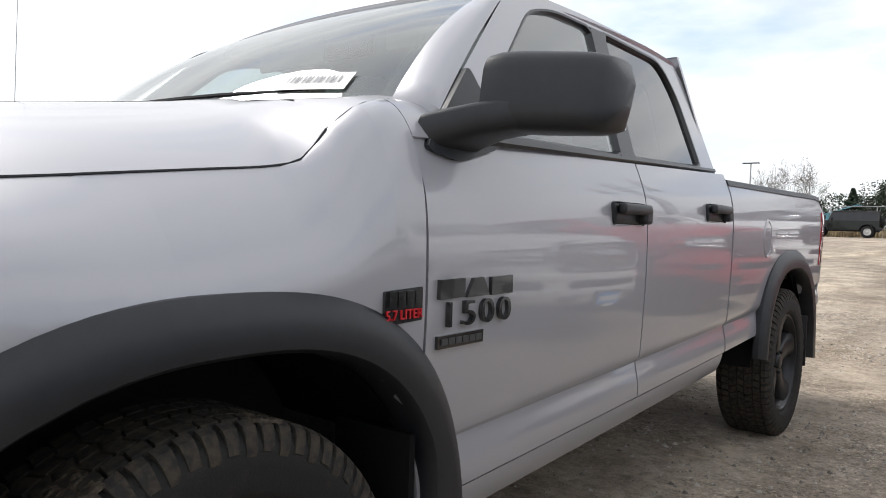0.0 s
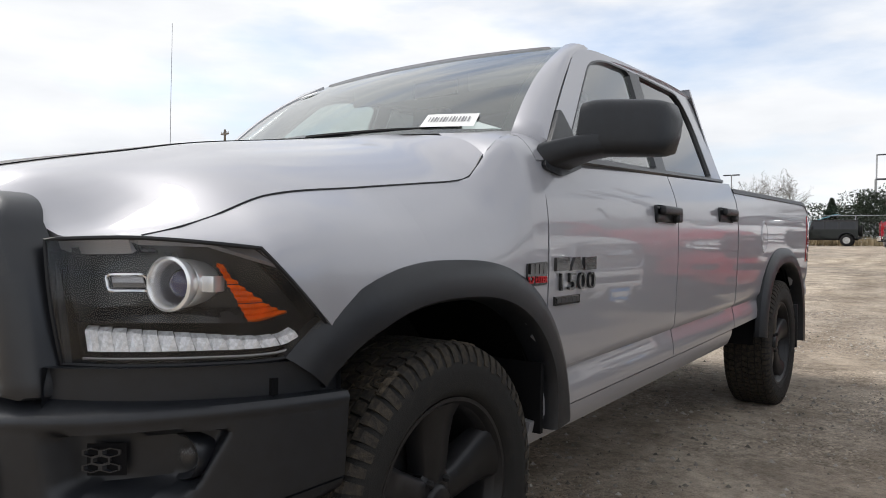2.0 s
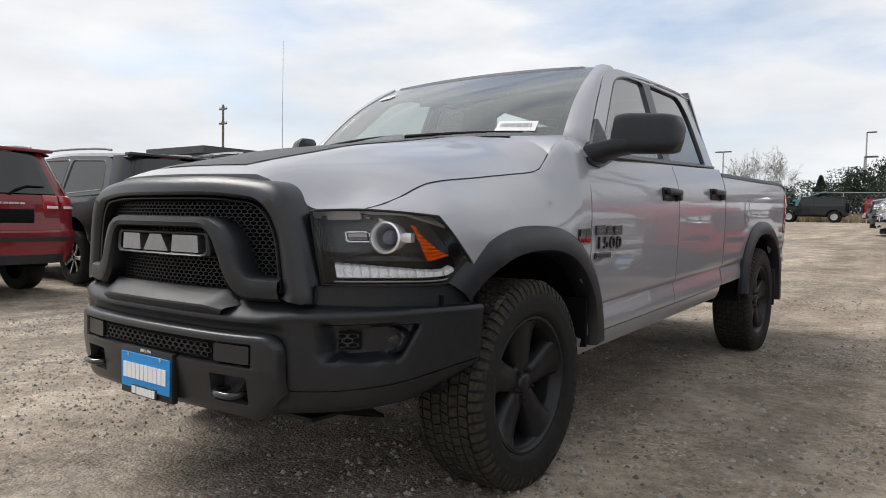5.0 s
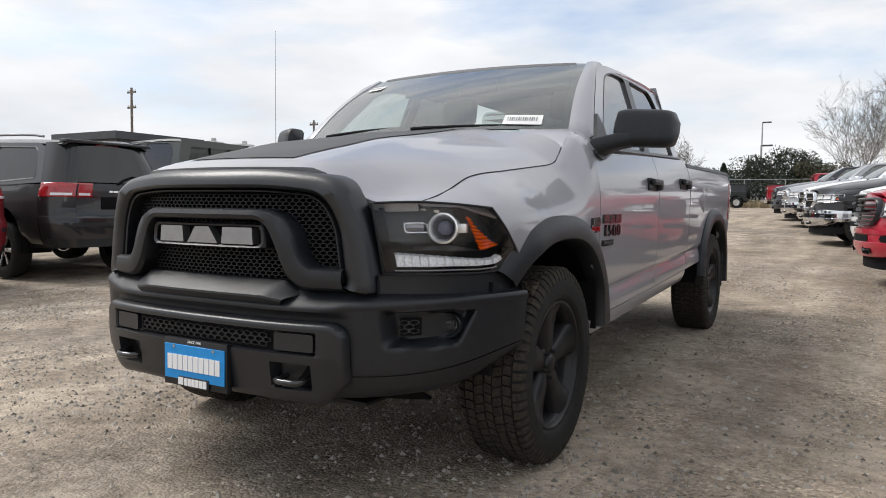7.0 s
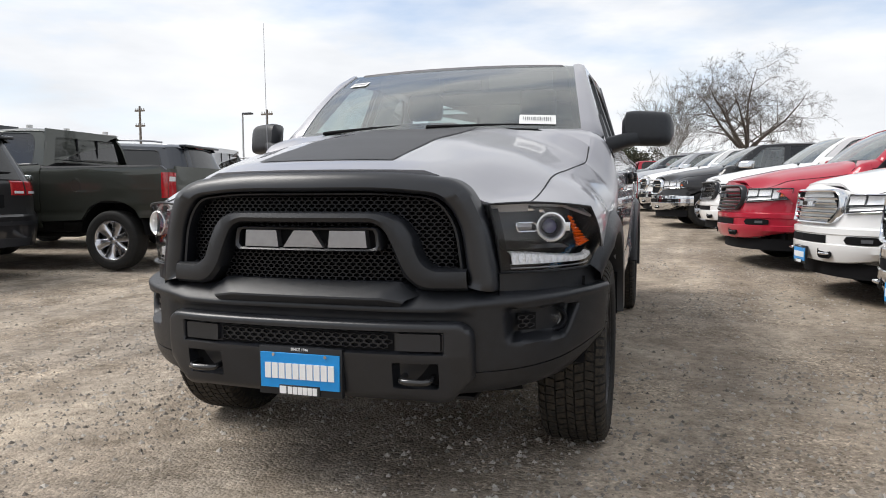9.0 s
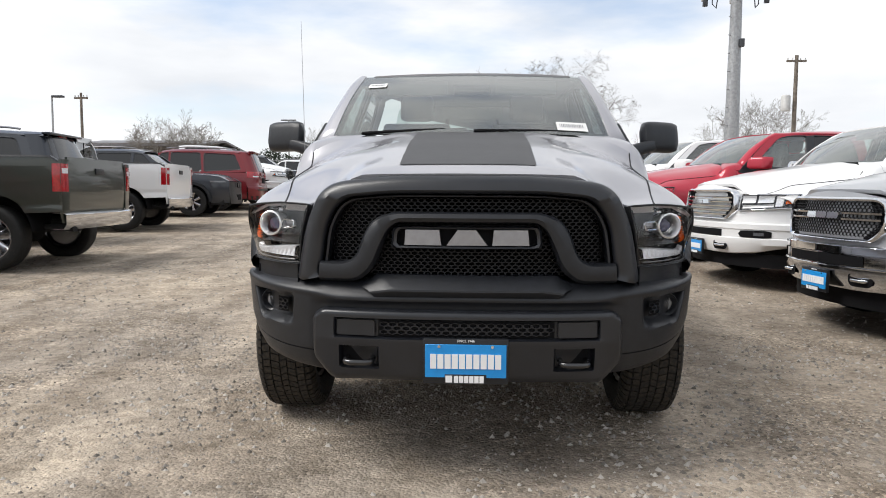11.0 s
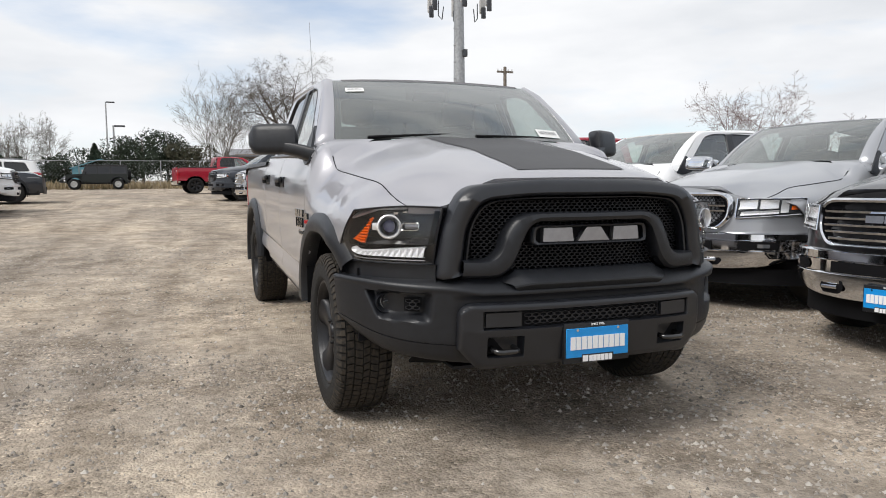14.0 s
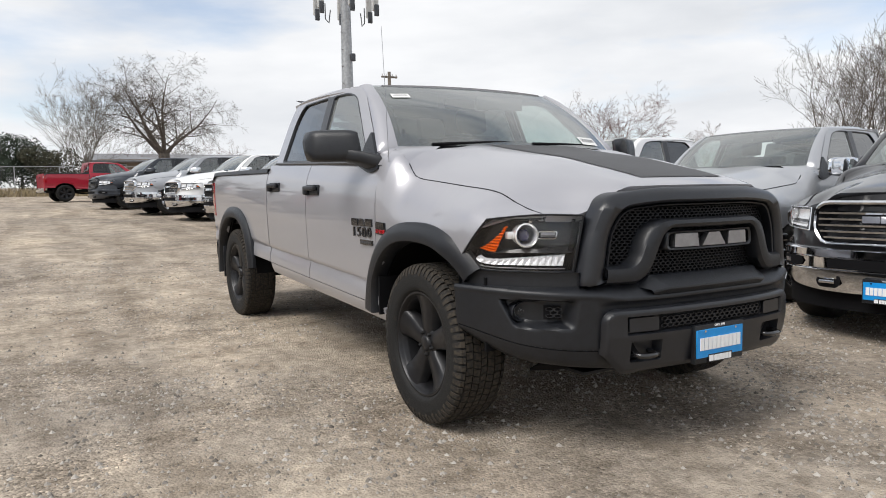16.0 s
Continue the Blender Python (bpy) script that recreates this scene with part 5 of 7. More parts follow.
# wipers, aerial, stickers, tyre marks
for x0, x1 in ((-0.62, -0.02), (0.02, 0.62)):
    pts = [(x0 + (x1 - x0) * t, 0.385 + 0.18 * ((x0 + (x1 - x0) * t) / 0.8) ** 2 - 0.01 + 0.03 * t, 1.436 + 0.016 * t - 0.012 * ((x0 + (x1 - x0) * t) / 0.8) ** 2) for t in np.linspace(0, 1, 9)]
    part("wiper", tube(pts, [0.012, 0.011, 0.010, 0.009, 0.009, 0.008, 0.007, 0.006, 0.005], 6), DARK, pickup, "black windscreen wiper")
b = tube([(-0.925, 0.40, 1.23), (-0.928, 0.40, 1.275), (-0.935, 0.402, 1.30)], [0.018, 0.014, 0.006], 10)
aerial = part("aerial", b, TRIM, pickup, "thin whip aerial")
part("whip", tube([(-0.935, 0.402, 1.29), (-0.945, 0.41, 1.7), (-0.955, 0.42, 2.05)], [0.0019, 0.0015, 0.0011], 6), SATIN, aerial)


def on_screen(u, t):
    a = Vector((0.80 * u, 0.365 + 0.19 * u * u, 1.428 - 0.012 * u * u))
    c = Vector((0.692 * u, 1.065 + 0.055 * u * u, 1.854 - 0.010 * u * u))
    p = a.lerp(c, t)
    return Vector((p.x, p.y - 0.035 * math.sin(math.pi * t) - 0.004, p.z + 0.022 * math.sin(math.pi * t) + 0.004))


for u0, u1, t0, t1 in ((-0.90, -0.74, 0.72, 0.80), (0.62, 0.85, 0.045, 0.15)):
    b = grid([[on_screen(u, t) for t in np.linspace(t0, t1, 4)] for u in np.linspace(u0, u1, 6)])
    st = part("sticker", tidy(b), PAPER, pickup, "white paper stock sticker with a bar code", 60)
    for k in range(14):
        a = u0 + (u1 - u0) * (0.1 + 0.8 * k / 14)
        w = (u1 - u0) * (0.018 + 0.016 * ((k * 7) % 3) / 2)
        b = grid([[on_screen(u, t) + Vector((0, -0.0015, 0.0015)) for t in (t0 + (t1 - t0) * 0.35, t0 + (t1 - t0) * 0.75)] for u in (a, a + w)])
        part("bar", tidy(b), INK, st, "", 0)


# ---- the other vehicles of the lot ----
def new_nose(truck, col, style="bars", chrome=True, plate=True, mask=None):
    """Nose of the newer pickups: wide grille in a bright frame, slim lamps, bright bumper with fog-lamp slots."""
    bright = CHROME if chrome else TRIM_SOFT
    place = lambda x, z, d: (x, nose_y(x) + 0.10 * (z - 0.8) - d, z)
    half = nose_path(26, 0.0, -0.02)
    path = [(-x, y, Vector((-n.x, n.y))) for x, y, n in reversed(half[1:])] + half
    rows = [[(x, y + 0.10 * (z - 0.8) - (0.02 if z < 1.0 else 0), z) for z in (0.70, 0.80, 0.90, 1.0, min(1.06 + 0.10 * (1 - min(1, abs(x) / 0.7) ** 2), 1.16))] for x, y, n in path if y < -0.33]
    part("front_panel", tidy(grid(rows)), col, truck, "", 40, 0.02)
    o = rounded([(-0.50, 0.79), (-0.585, 0.90), (-0.575, 1.065), (-0.50, 1.115), (0.50, 1.115), (0.575, 1.065), (0.585, 0.90), (0.50, 0.79)], [0.05] * 8, 4)
    i = rounded([(-0.47, 0.815), (-0.545, 0.905), (-0.540, 1.045), (-0.485, 1.080), (0.485, 1.080), (0.540, 1.045), (0.545, 0.905), (0.47, 0.815)], [0.04] * 8, 4)
    grille = part("grille", ring(o, i, place, [(0, -0.01), (0, 0.035), (0.4, 0.050), (0.8, 0.04), (1, 0.01), (1, -0.01)], 96), bright, truck, "chrome grille surround" if chrome else "black grille surround", 40)
    # Shaded hollow behind the bars, drawn as one near-black sheet.
    b = bmesh.new()
    b.faces.new([b.verts.new(place(x, z, 0.012)) for x, z in i])
    part("grille_backing", b, DARK, grille, "", 0)
    inside = lambda x, z: abs(x) < 0.515 - max(0, 0.91 - z) * 0.8 and 0.825 < z < 1.07
    if style == "mesh":
        part("grille_mesh", honeycomb(-0.54, 0.54, 0.82, 1.08, 0.036, 0.030, lambda x, z, d: place(x, z, d * 0.4 + 0.020), inside, None, 0.16), MESHM, grille, "", 0)
        zs = (0.955, 1.000)
    else:
        zs = (0.845, 0.890, 0.935, 0.980, 1.025)
    for z in zs:
        w = 0.53 - max(0, 0.91 - z) * 0.8
        for x0, x1 in ((-w, -0.20), (0.20, w)) if style == "mesh" else ((-w, w),):
            b = grid([[place(x, z + dz, d) for dz, d in ((-0.012, 0.012), (-0.010, 0.034), (0.004, 0.042), (0.012, 0.030), (0.012, 0.012))] for x in np.linspace(x0, x1, 11)])
            part("grille_bar", tidy(b), bright, grille, "", 40)
    b = bmesh.new()
    for x in (-0.19, -0.065, 0.065):
        prism([(x, 0.955), (x + 0.115, 0.955), (x + 0.122, 0.972), (x + 0.118, 1.002), (x, 1.002)], place, 0.03, 0.056, b)
    part("grille_badge", b, bright, grille, "plain slab badge", 0)
    for s in (1, -1):
        fp = [q for q in nose_path(60, 0.0, 0.0) if q[0] > 0.585 and q[1] < -0.42]

        def lp(t, v, d, s=s, fp=fp):
            f = min(max(t, 0), 1) * (len(fp) - 1.001)
            k = int(f)
            f -= k
            a, c = fp[k], fp[k + 1]
            z0, z1 = 0.888 + 0.045 * t, 1.062 + 0.008 * t
            return (s * (a[0] * (1 - f) + c[0] * f + a[2].x * d), a[1] * (1 - f) + c[1] * f + a[2].y * d + 0.03 * v, z0 + (z1 - z0) * v)
        ts = np.linspace(0, 1, 14)
        lampb = part("headlamp", tidy(grid([[lp(t, v, 0.006) for v in (0, 0.5, 1)] for t in ts])), LAMPIN, truck, "slim head lamp with bright reflectors", 40, 0.01)
        for t0, t1, v0, v1, mt in ((0.05, 0.30, 0.45, 0.90, RINGM), (0.34, 0.60, 0.42, 0.90, RINGM), (0.08, 0.62, 0.12, 0.30, WHITELENS), (0.64, 0.76, 0.15, 0.88, RINGM), (0.80, 0.93, 0.30, 0.85, AMBER)):
            b = grid([[lp(t, v, d) for v, d in ((v0, 0.008), ((v0 + v1) / 2, 0.0), (v1, 0.008))] for t in np.linspace(t0, t1, 5)])
            bmesh.ops.translate(b, vec=(0, -0.012, 0), verts=b.verts[:])
            part("reflector", tidy(b), mt, lampb, "", 30, 0.004)
        glazed(part("lamp_cover", tidy(grid([[lp(t, v, 0.024) for v in (0, 0.5, 1)] for t in ts])), LENS, lampb, "", 40))
        part("lamp_frame", tube([lp(t, 0, 0.02) for t in ts] + [lp(t, 1, 0.02) for t in reversed(ts)] + [lp(0, 0, 0.02)], 0.005, 6), bright, lampb)
    rows = []
    half = nose_path(26, 0.0, 0.03)
    path = [(-x, y, Vector((-n.x, n.y))) for x, y, n in reversed(half[1:])] + half
    for x, y, n in path:
        bot = curve_at([(0.0, 0.43), (0.5, 0.43), (0.8, 0.46), (0.92, 0.50), (1.0, 0.52)], abs(x))
        rows.append([(x + n.x * d, y + n.y * d, z) for d, z in ((-0.10, 0.765), (-0.01, 0.765), (0.012, 0.750), (0.014, 0.700), (0.004, 0.690), (0.004, 0.610), (0.016, 0.600), (0.014, 0.54), (-0.03, bot + 0.01), (-0.06, bot), (-0.16, bot))])
    bumper = part("bumper", tidy(grid(rows)), mask or (CHROME if chrome else col), truck, "chrome front bumper" if chrome and not mask else "body-coloured front bumper", 35)
    face = lambda x, z, d: (x, nose_y(x) - 0.040 - d, z)
    # Flat dark sheet on the bumper; the opening's shade is only its colour.
    part("intake", tidy(grid([[face(x, z, 0.001) for z in (0.612, 0.686)] for x in np.linspace(-0.44, 0.44, 15)])), DARK, bumper, "", 0)
    part("under_bumper_panel", tidy(grid([[(x, y + 0.10, z) for z in (0.30, 0.44)] for x, y, n in path if y < -0.5])), DARK, bumper, "", 40, 0.02)
    for s in (1, -1):
        fp = [q for q in nose_path(60, 0.0, 0.036) if q[0] > 0.60 and q[1] < -0.46]
        fq = lambda t, z, d, s=s, fp=fp: (s * fp[int(t * (len(fp) - 1))][0] + s * fp[int(t * (len(fp) - 1))][2].x * d, fp[int(t * (len(fp) - 1))][1] + fp[int(t * (len(fp) - 1))][2].y * d, z)
        # Slot drawn as a dark sheet, its shaded depth painted in.
        fog = part("fog_slot_shade", tidy(grid([[fq(t, 0.650 + h * 0.037 * max(0.0, 1 - ((t - 0.36) / 0.30) ** 6) ** 0.5, 0.006) for h in (-1, 0, 1)] for t in np.linspace(0.06, 0.66, 21)])), DARK, bumper, "", 40)
        part("fog_light", tidy(grid([[fq(t, z, 0.012) for z in (0.634, 0.666)] for t in np.linspace(0.36, 0.50, 5)])), FOGM, fog, "", 40)
        # Dark block in place of a shaded pocket round the hook.
        o = rounded([(s * 0.36, 0.470), (s * 0.33, 0.500), (s * 0.33, 0.560), (s * 0.50, 0.560), (s * 0.53, 0.515), (s * 0.50, 0.470)], 0.02, 3)
        hk = part("tow_slot_shade", prism(o, lambda x, z, d: (x, nose_y(x) - 0.040 - d, z), 0, 0.006), DARK, bumper, "", 40)
        part("tow_hook", tube([(s * 0.37, nose_y(0.4) - 0.03, 0.515), (s * 0.37, nose_y(0.4) - 0.062, 0.515), (s * 0.48, nose_y(0.45) - 0.062, 0.515), (s * 0.48, nose_y(0.45) - 0.03, 0.515)], 0.012, 8), bright, hk)
    if plate:
        licence_plate(bumper, nose_y(0) - 0.062, 0.475)


def parked(x, y, heading):
    """The pose of a vehicle whose front axle stands at x, y and whose nose points heading degrees from -y towards -x."""
    return pose(x, y, ground_z(x, y), 0, 0, -heading)


def raise_body(t, lift):
    """Sets the body higher or lower on its wheels."""
    for c in t.children:
        if not c.name.startswith("wheel") or c.name.startswith("wheel_liner"):
            c.matrix_basis = Matrix.Translation((0, 0, lift)) @ c.matrix_basis


def lot_pickup(col, label, x, y, heading, style="bars", chrome=True, rim=ALLOY, plate=True, dark=False, lift=0.0, mask=None):
    t = thing("pickup_truck", label, "pickup truck", "parked vehicles")
    pickup_body(t, col, chrome=chrome, dark_glass=dark)
    new_nose(t, col, style, chrome, plate, mask)
    for s in (1, -1):
        tyre(t, s, 0.0, 0.40, rim, 6, False)
        tyre(t, s, REAR_Y, REAR_Z, rim, 6, False)
    raise_body(t, lift)
    t.matrix_basis = parked(x, y, heading) @ pose(0, 0, 0, -0.6)
    return t


def suv(col, label, x, y, heading, L=4.85, W=0.92, H=1.72, rail=True, rim=ALLOY, plate=False, chunky=False, lift=0.0):
    """A sport utility vehicle; the front axle stands at x, y."""
    t = thing("suv", label, "suv", "parked vehicles")
    wb = 2.86
    y0, y1 = -0.92, L - 0.92
    R, wy = 0.365, (0.0, wb)
    sec = [(0.30, 0.90), (0.42, 0.965), (0.62, 1.0), (0.85, 1.0), (0.98, 0.985), (1.06, 0.955)]
    taper = [(y0, -0.16), (y0 + 0.12, -0.09), (y0 + 0.35, -0.03), (0.2, 0), (y1 - 0.6, 0), (y1 - 0.25, -0.012)]
    fx = lambda yy, z: W * curve_at(sec, z) + curve_at(taper, yy)
    beltz = lambda yy: 1.00 + 0.035 * (yy - 0.5)
    hoodz = [(y0, 0.86), (y0 + 0.15, 0.97), (-0.3, 1.03), (0.3, 1.06), (0.62, 1.08)]
    top = lambda yy: curve_at(hoodz, yy) if yy < 0.55 else beltz(yy)

    def rear(u, z, off=0.0):
        """The rounded back; u from 0 in the middle to 1 on the flank, negative on the other side."""
        a = abs(u)
        w = fx(y1 - 0.25, min(z, 1.06)) - 0.40 * max(0.0, z - 1.06)
        yr = y1 + 0.02 + 0.045 * min(1.0, max(0.0, (0.70 - z) / 0.03)) - 0.40 * max(0.0, z - 1.08)
        p0 = (0.66 * w, yr + 0.034)
        if a < 0.7:
            x, y, nx = p0[0] * a / 0.7, yr + 0.06 * (1 - (0.66 * a / 0.7) ** 2), 0.12 * a
        else:
            q = (a - 0.7) / 0.3
            x = (1 - q) ** 2 * p0[0] + 2 * q * (1 - q) * w * 0.985 + q * q * w
            y = (1 - q) ** 2 * p0[1] + 2 * q * (1 - q) * (yr + 0.0) + q * q * (yr - 0.28)
            nx = 0.1 + 0.9 * q
        return (math.copysign(x + off * nx, u), y + off * (1 - nx), z)

    def low(yy):
        z = 0.33
        for c in wy:
            z = arch_low(yy, z, c, 0.36, 0.435) if abs(yy - c) < 0.435 else z
        return z
    ys = sorted(set(arch_cols(y0 + 0.02, y1 - 0.01, 0.0, 0.435, 22, 16)) | set(arch_cols(y0 + 0.02, y1 - 0.01, wb, 0.435, 22, 16)))
    for s in (1, -1):
        for nm, a, c in (("front_fender", y0, 0.42), ("front_door", 0.428, 1.44), ("rear_door", 1.448, 2.38), ("rear_quarter", 2.388, y1 - 0.25)):
            cols = [q for q in ys if a + 0.01 < q < c - 0.01] + [a + (0.02 if a == y0 else 0), c]
            b = panel(sorted(cols), low, lambda q: min(top(q), 1.075), fx, s, 14)
            pn = part(nm, b, col, t, "", 35, 0.012)
            if "door" in nm:
                hx = fx(c - 0.16, 0.93)
                part("handle", box(min(s * (hx - 0.01), s * (hx + 0.03)), max(s * (hx - 0.01), s * (hx + 0.03)), c - 0.25, c - 0.07, 0.915, 0.945, 0.008), col if not rail else CHROME, pn)
        part("sill", tidy(panel(list(np.linspace(0.42, wb - 0.42, 8)), lambda q: 0.25, lambda q: 0.34, lambda q, z: fx(q, z) + 0.012, s, 3)), TRIM, t, "", 35, 0.02)
        # greenhouse
        gx = lambda z: W * 0.955 - 0.40 * (z - 1.03)
        roofz = lambda yy: curve_at([(1.0, H - 0.08), (1.5, H - 0.025), (2.2, H - 0.02), (y1 - 0.6, H - 0.05), (y1 - 0.25, H - 0.10)], yy)
        outer = [(0.42, beltz(0.42) - 0.01), (1.12, H - 0.14), (1.35, roofz(1.35) - 0.06)] + [(q, roofz(q) - 0.055) for q in (1.8, 2.3, 2.8, y1 - 0.62)] + [(y1 - 0.46, H - 0.155), (y1 - 0.39, H - 0.30), (y1 - 0.25, beltz(y1) - 0.02)]
        w1 = rounded([(0.70, 1.045), (1.42, 1.07), (1.42, H - 0.125), (1.22, H - 0.15)], 0.03, 3)
        w2 = rounded([(1.49, 1.072), (2.36, 1.10), (2.30, H - 0.13), (1.49, H - 0.12)], 0.03, 3)
        w3 = rounded([(2.44, 1.105), (y1 - 0.42, 1.16), (y1 - 0.62, H - 0.17), (2.40, H - 0.135)], 0.05, 3)
        b = fill_holes(outer, [w1, w2, w3], lambda q, z, s=s: (s * gx(z), q, z))
        bmesh.ops.recalc_face_normals(b, faces=b.faces[:])
        if b.faces[:][0].normal.x * s < 0:
            bmesh.ops.reverse_faces(b, faces=b.faces[:])
        part("body_side", b, col, t, "", 0, 0.03)
        for w in (w1, w2, w3):
            b = bmesh.new()
            b.faces.new([b.verts.new((s * (gx(z) - 0.012), q, z)) for q, z in w])
            part("side_window", b, WINDOW, t, "", 0)
            cx, cz = sum(p[0] for p in w) / len(w), sum(p[1] for p in w) / len(w)
            b = ring([(cx + (p - cx) * 1.03, cz + (q - cz) * 1.06) for p, q in w], [(cx + (p - cx) * 0.975, cz + (q - cz) * 0.95) for p, q in w], lambda q, z, d, s=s: (s * (gx(z) + d), q, z), [(0, 0), (0.2, 0.004), (1, -0.012)], 40)
            part("window_seal", b, TRIM_SOFT, t, "", 40)
        if rail:
            pts = [(s * (gx(H) + 0.02), q, roofz(q) + 0.02 + 0.03 * math.sin(math.pi * (q - 1.35) / (y1 - 0.55 - 1.35)) ** 0.3) for q in np.linspace(1.36, y1 - 0.56, 14)]
            part("roof_rail", tube(pts, 0.016, 8), SATIN, t, "")
        part("door_mirror", box(min(s * 0.93, s * 1.10), max(s * 0.93, s * 1.10), 0.66, 0.78, 1.04, 1.17, 0.04, 3), col, t)
        b = lathe([(s * 0.5, 0.46), (s * 0.86 * W / 0.92, 0.465), (s * 0.90 * W / 0.92, 0.44)], 20, None, 0, 0, 0.36, -20, 200)
        part("wheel_liner", b, DARK, t)
        b = lathe([(s * 0.5, 0.46), (s * 0.86 * W / 0.92, 0.465), (s * 0.90 * W / 0.92, 0.44)], 20, None, 0, wb, 0.36, -20, 200)
        part("wheel_liner", b, DARK, t)
        if chunky:
            for c in wy:
                rows = []
                for a in np.linspace(0, math.pi, 20):
                    rows.append([(s * xx, c + r * math.cos(a), 0.36 + r * math.sin(a)) for r, xx in ((0.43, 0.90), (0.432, 0.955), (0.50, 0.955), (0.51, 0.92))])
                part("arch_trim", tidy(grid(rows)), TRIM, t, "", 40)
        # lamps
        b = grid([[(s * (fx(yy, z) + 0.006), yy, z) for z in (0.845, 0.865, 0.885)] for yy in np.linspace(y0 + 0.10, y0 + 0.46, 6)], flip=s < 0)
        hl = part("headlamp", b, FOGM, t, "clear head lamp", 40, 0.012)
        sg = lambda rows_: tidy(grid([[(s * p[0], p[1], p[2]) for p in row] for row in rows_]))
        us = np.linspace(0.70, 1.0, 9)
        part("rear_corner", sg([[rear(u, z) for z in np.linspace(0.66, 1.08, 7)] for u in us]), col, t, "", 40, 0.012)
        part("rear_pillar", sg([[rear(u, z) for z in np.linspace(1.08, H - 0.10, 7)] for u in us]), col, t, "", 40, 0.012)
        tl = part("tail_lamp", sg([[rear(u, z, 0.016 if 0.93 < z < 1.10 and 0.46 < u < 0.985 else 0.002) for z in (0.922, 0.935, 0.98, 1.04, 1.085, 1.102)] for u in (0.455, 0.47, 0.54, 0.62, 0.70, 0.76, 0.82, 0.88, 0.94, 0.98, 0.99)]), REDLENS, t, "red tail lamp", 40, 0.006)
        for ua, ub in ((0.50, 0.67), (0.73, 0.88)):
            part("reversing_lens", sg([[rear(u, z, 0.020) for z in (0.945, 0.975)] for u in np.linspace(ua, ub, 5)]), WHITELENS, tl, "", 40, 0.006)
        part("lamp_divider", sg([[rear(u, z, 0.020) for z in (0.93, 1.0, 1.095)] for u in (0.693, 0.707)]), MESHM, tl, "", 40, 0.006)
        for c in wy:
            wheel = part("wheel", lathe([(s * p, r) for p, r in ((-0.10, 0.22), (-0.11, 0.30), (-0.10, R - 0.01), (-0.07, R), (0.07, R), (0.10, R - 0.01), (0.112, 0.31), (0.105, 0.245), (0.09, 0.235))], 44, None, s * (W - 0.115), c, R), RUBBER, t, "", 40)
            b = lathe([(s * p, r) for p, r in ((0.085, 0.24), (0.10, 0.245), (0.10, 0.228), (0.02, 0.20), (-0.02, 0.05), (-0.02, 0.0))], 36, None, s * (W - 0.115), c, R)
            part("rim", b, UNDER, wheel)
            b = bmesh.new()
            for k in range(7):
                a = 2 * math.pi * k / 7
                rows = []
                for r, w, xx in ((0.03, 0.025, 0.075), (0.12, 0.022, 0.080), (0.225, 0.034, 0.096)):
                    rows.append([(s * (W - 0.115 + xx + dx), c + r * math.cos(a) - u * w * math.sin(a), R + r * math.sin(a) + u * w * math.cos(a)) for u, dx in ((-1, -0.03), (-1, 0), (0, 0.006), (1, 0), (1, -0.03))])
                grid(rows, b, closed=True)
            part("spokes", tidy(b), rim, wheel)
    rows = []
    for yy in np.linspace(y0 + 0.02, 0.62, 10):
        z = min(top(yy), 1.075) if yy < 0.55 else 1.08
        rows.append([(u * fx(min(yy, 0.55), min(z, 1.0)) * (1.0 - 0.02), yy + 0.05 * u * u * (yy < -0.5), z + 0.05 * (1 - abs(u) ** 2.5) * min(1, (yy - y0) / 0.3)) for u in np.linspace(-1, 1, 13)])
    part("hood", grid(rows, flip=True), col, t, "", 40, 0.012)
    half_w = lambda z: fx(y0 + 0.02, z)
    rows = [[(u * half_w(z), y0 + 0.02 - 0.09 * (1 - u * u) ** 0.7 - 0.02 * (z < 0.6), z) for z in (0.30, 0.45, 0.60, 0.72, 0.86)] for u in np.linspace(-1, 1, 15)]
    fr = part("front_bumper", tidy(grid(rows)), TRIM if chunky else col, t, "", 40, 0.02)
    part("grille", tidy(grid([[(u * 0.55, y0 - 0.085 + 0.10 * u * u, z) for z in (0.72, 0.84)] for u in np.linspace(-1, 1, 9)])), DARK, fr, "", 0, 0.006)
    for k in range(7):
        xx = -0.45 + 0.15 * k
        part("grille_slat", box(xx - 0.05, xx + 0.05, y0 - 0.10 + 0.33 * xx * xx, y0 - 0.085 + 0.33 * xx * xx, 0.735, 0.83, 0.01), TRIM_SOFT if chunky else CHROME, fr)
    # Dark sheet laid on the bumper for the shaded intake.
    part("intake", tidy(grid([[(u * 0.62, y0 - 0.100 + 0.11 * u * u, z) for z in (0.40, 0.54)] for u in np.linspace(-1, 1, 9)])), DARK, fr, "", 0, 0.006)
    # rear
    us = np.linspace(-1, 1, 25)
    rb = part("rear_bumper", tidy(grid([[rear(u, z, 0.012) for z in (0.30, 0.36, 0.44, 0.56, 0.66, 0.685, 0.69)] for u in us])), TRIM if chunky else col, t, "", 40, 0.02)
    part("bumper_strip", tidy(grid([[rear(u, z, 0.020) for z in (0.555, 0.56, 0.60, 0.605)] for u in np.linspace(-0.8, 0.8, 17)])), TRIM, rb, "", 40, 0.006)
    part("bumper_valance", tidy(grid([[rear(u, z, 0.018) for z in (0.295, 0.33, 0.40)] for u in np.linspace(-0.95, 0.95, 17)])), TRIM, rb, "", 40, 0.006)
    us = np.linspace(-0.7, 0.7, 15)
    gate = part("tailgate", tidy(grid([[rear(u, z) for z in (0.69, 0.80, 0.92, 1.0, 1.06, 1.10)] for u in us])), col, t, "", 40, 0.02)
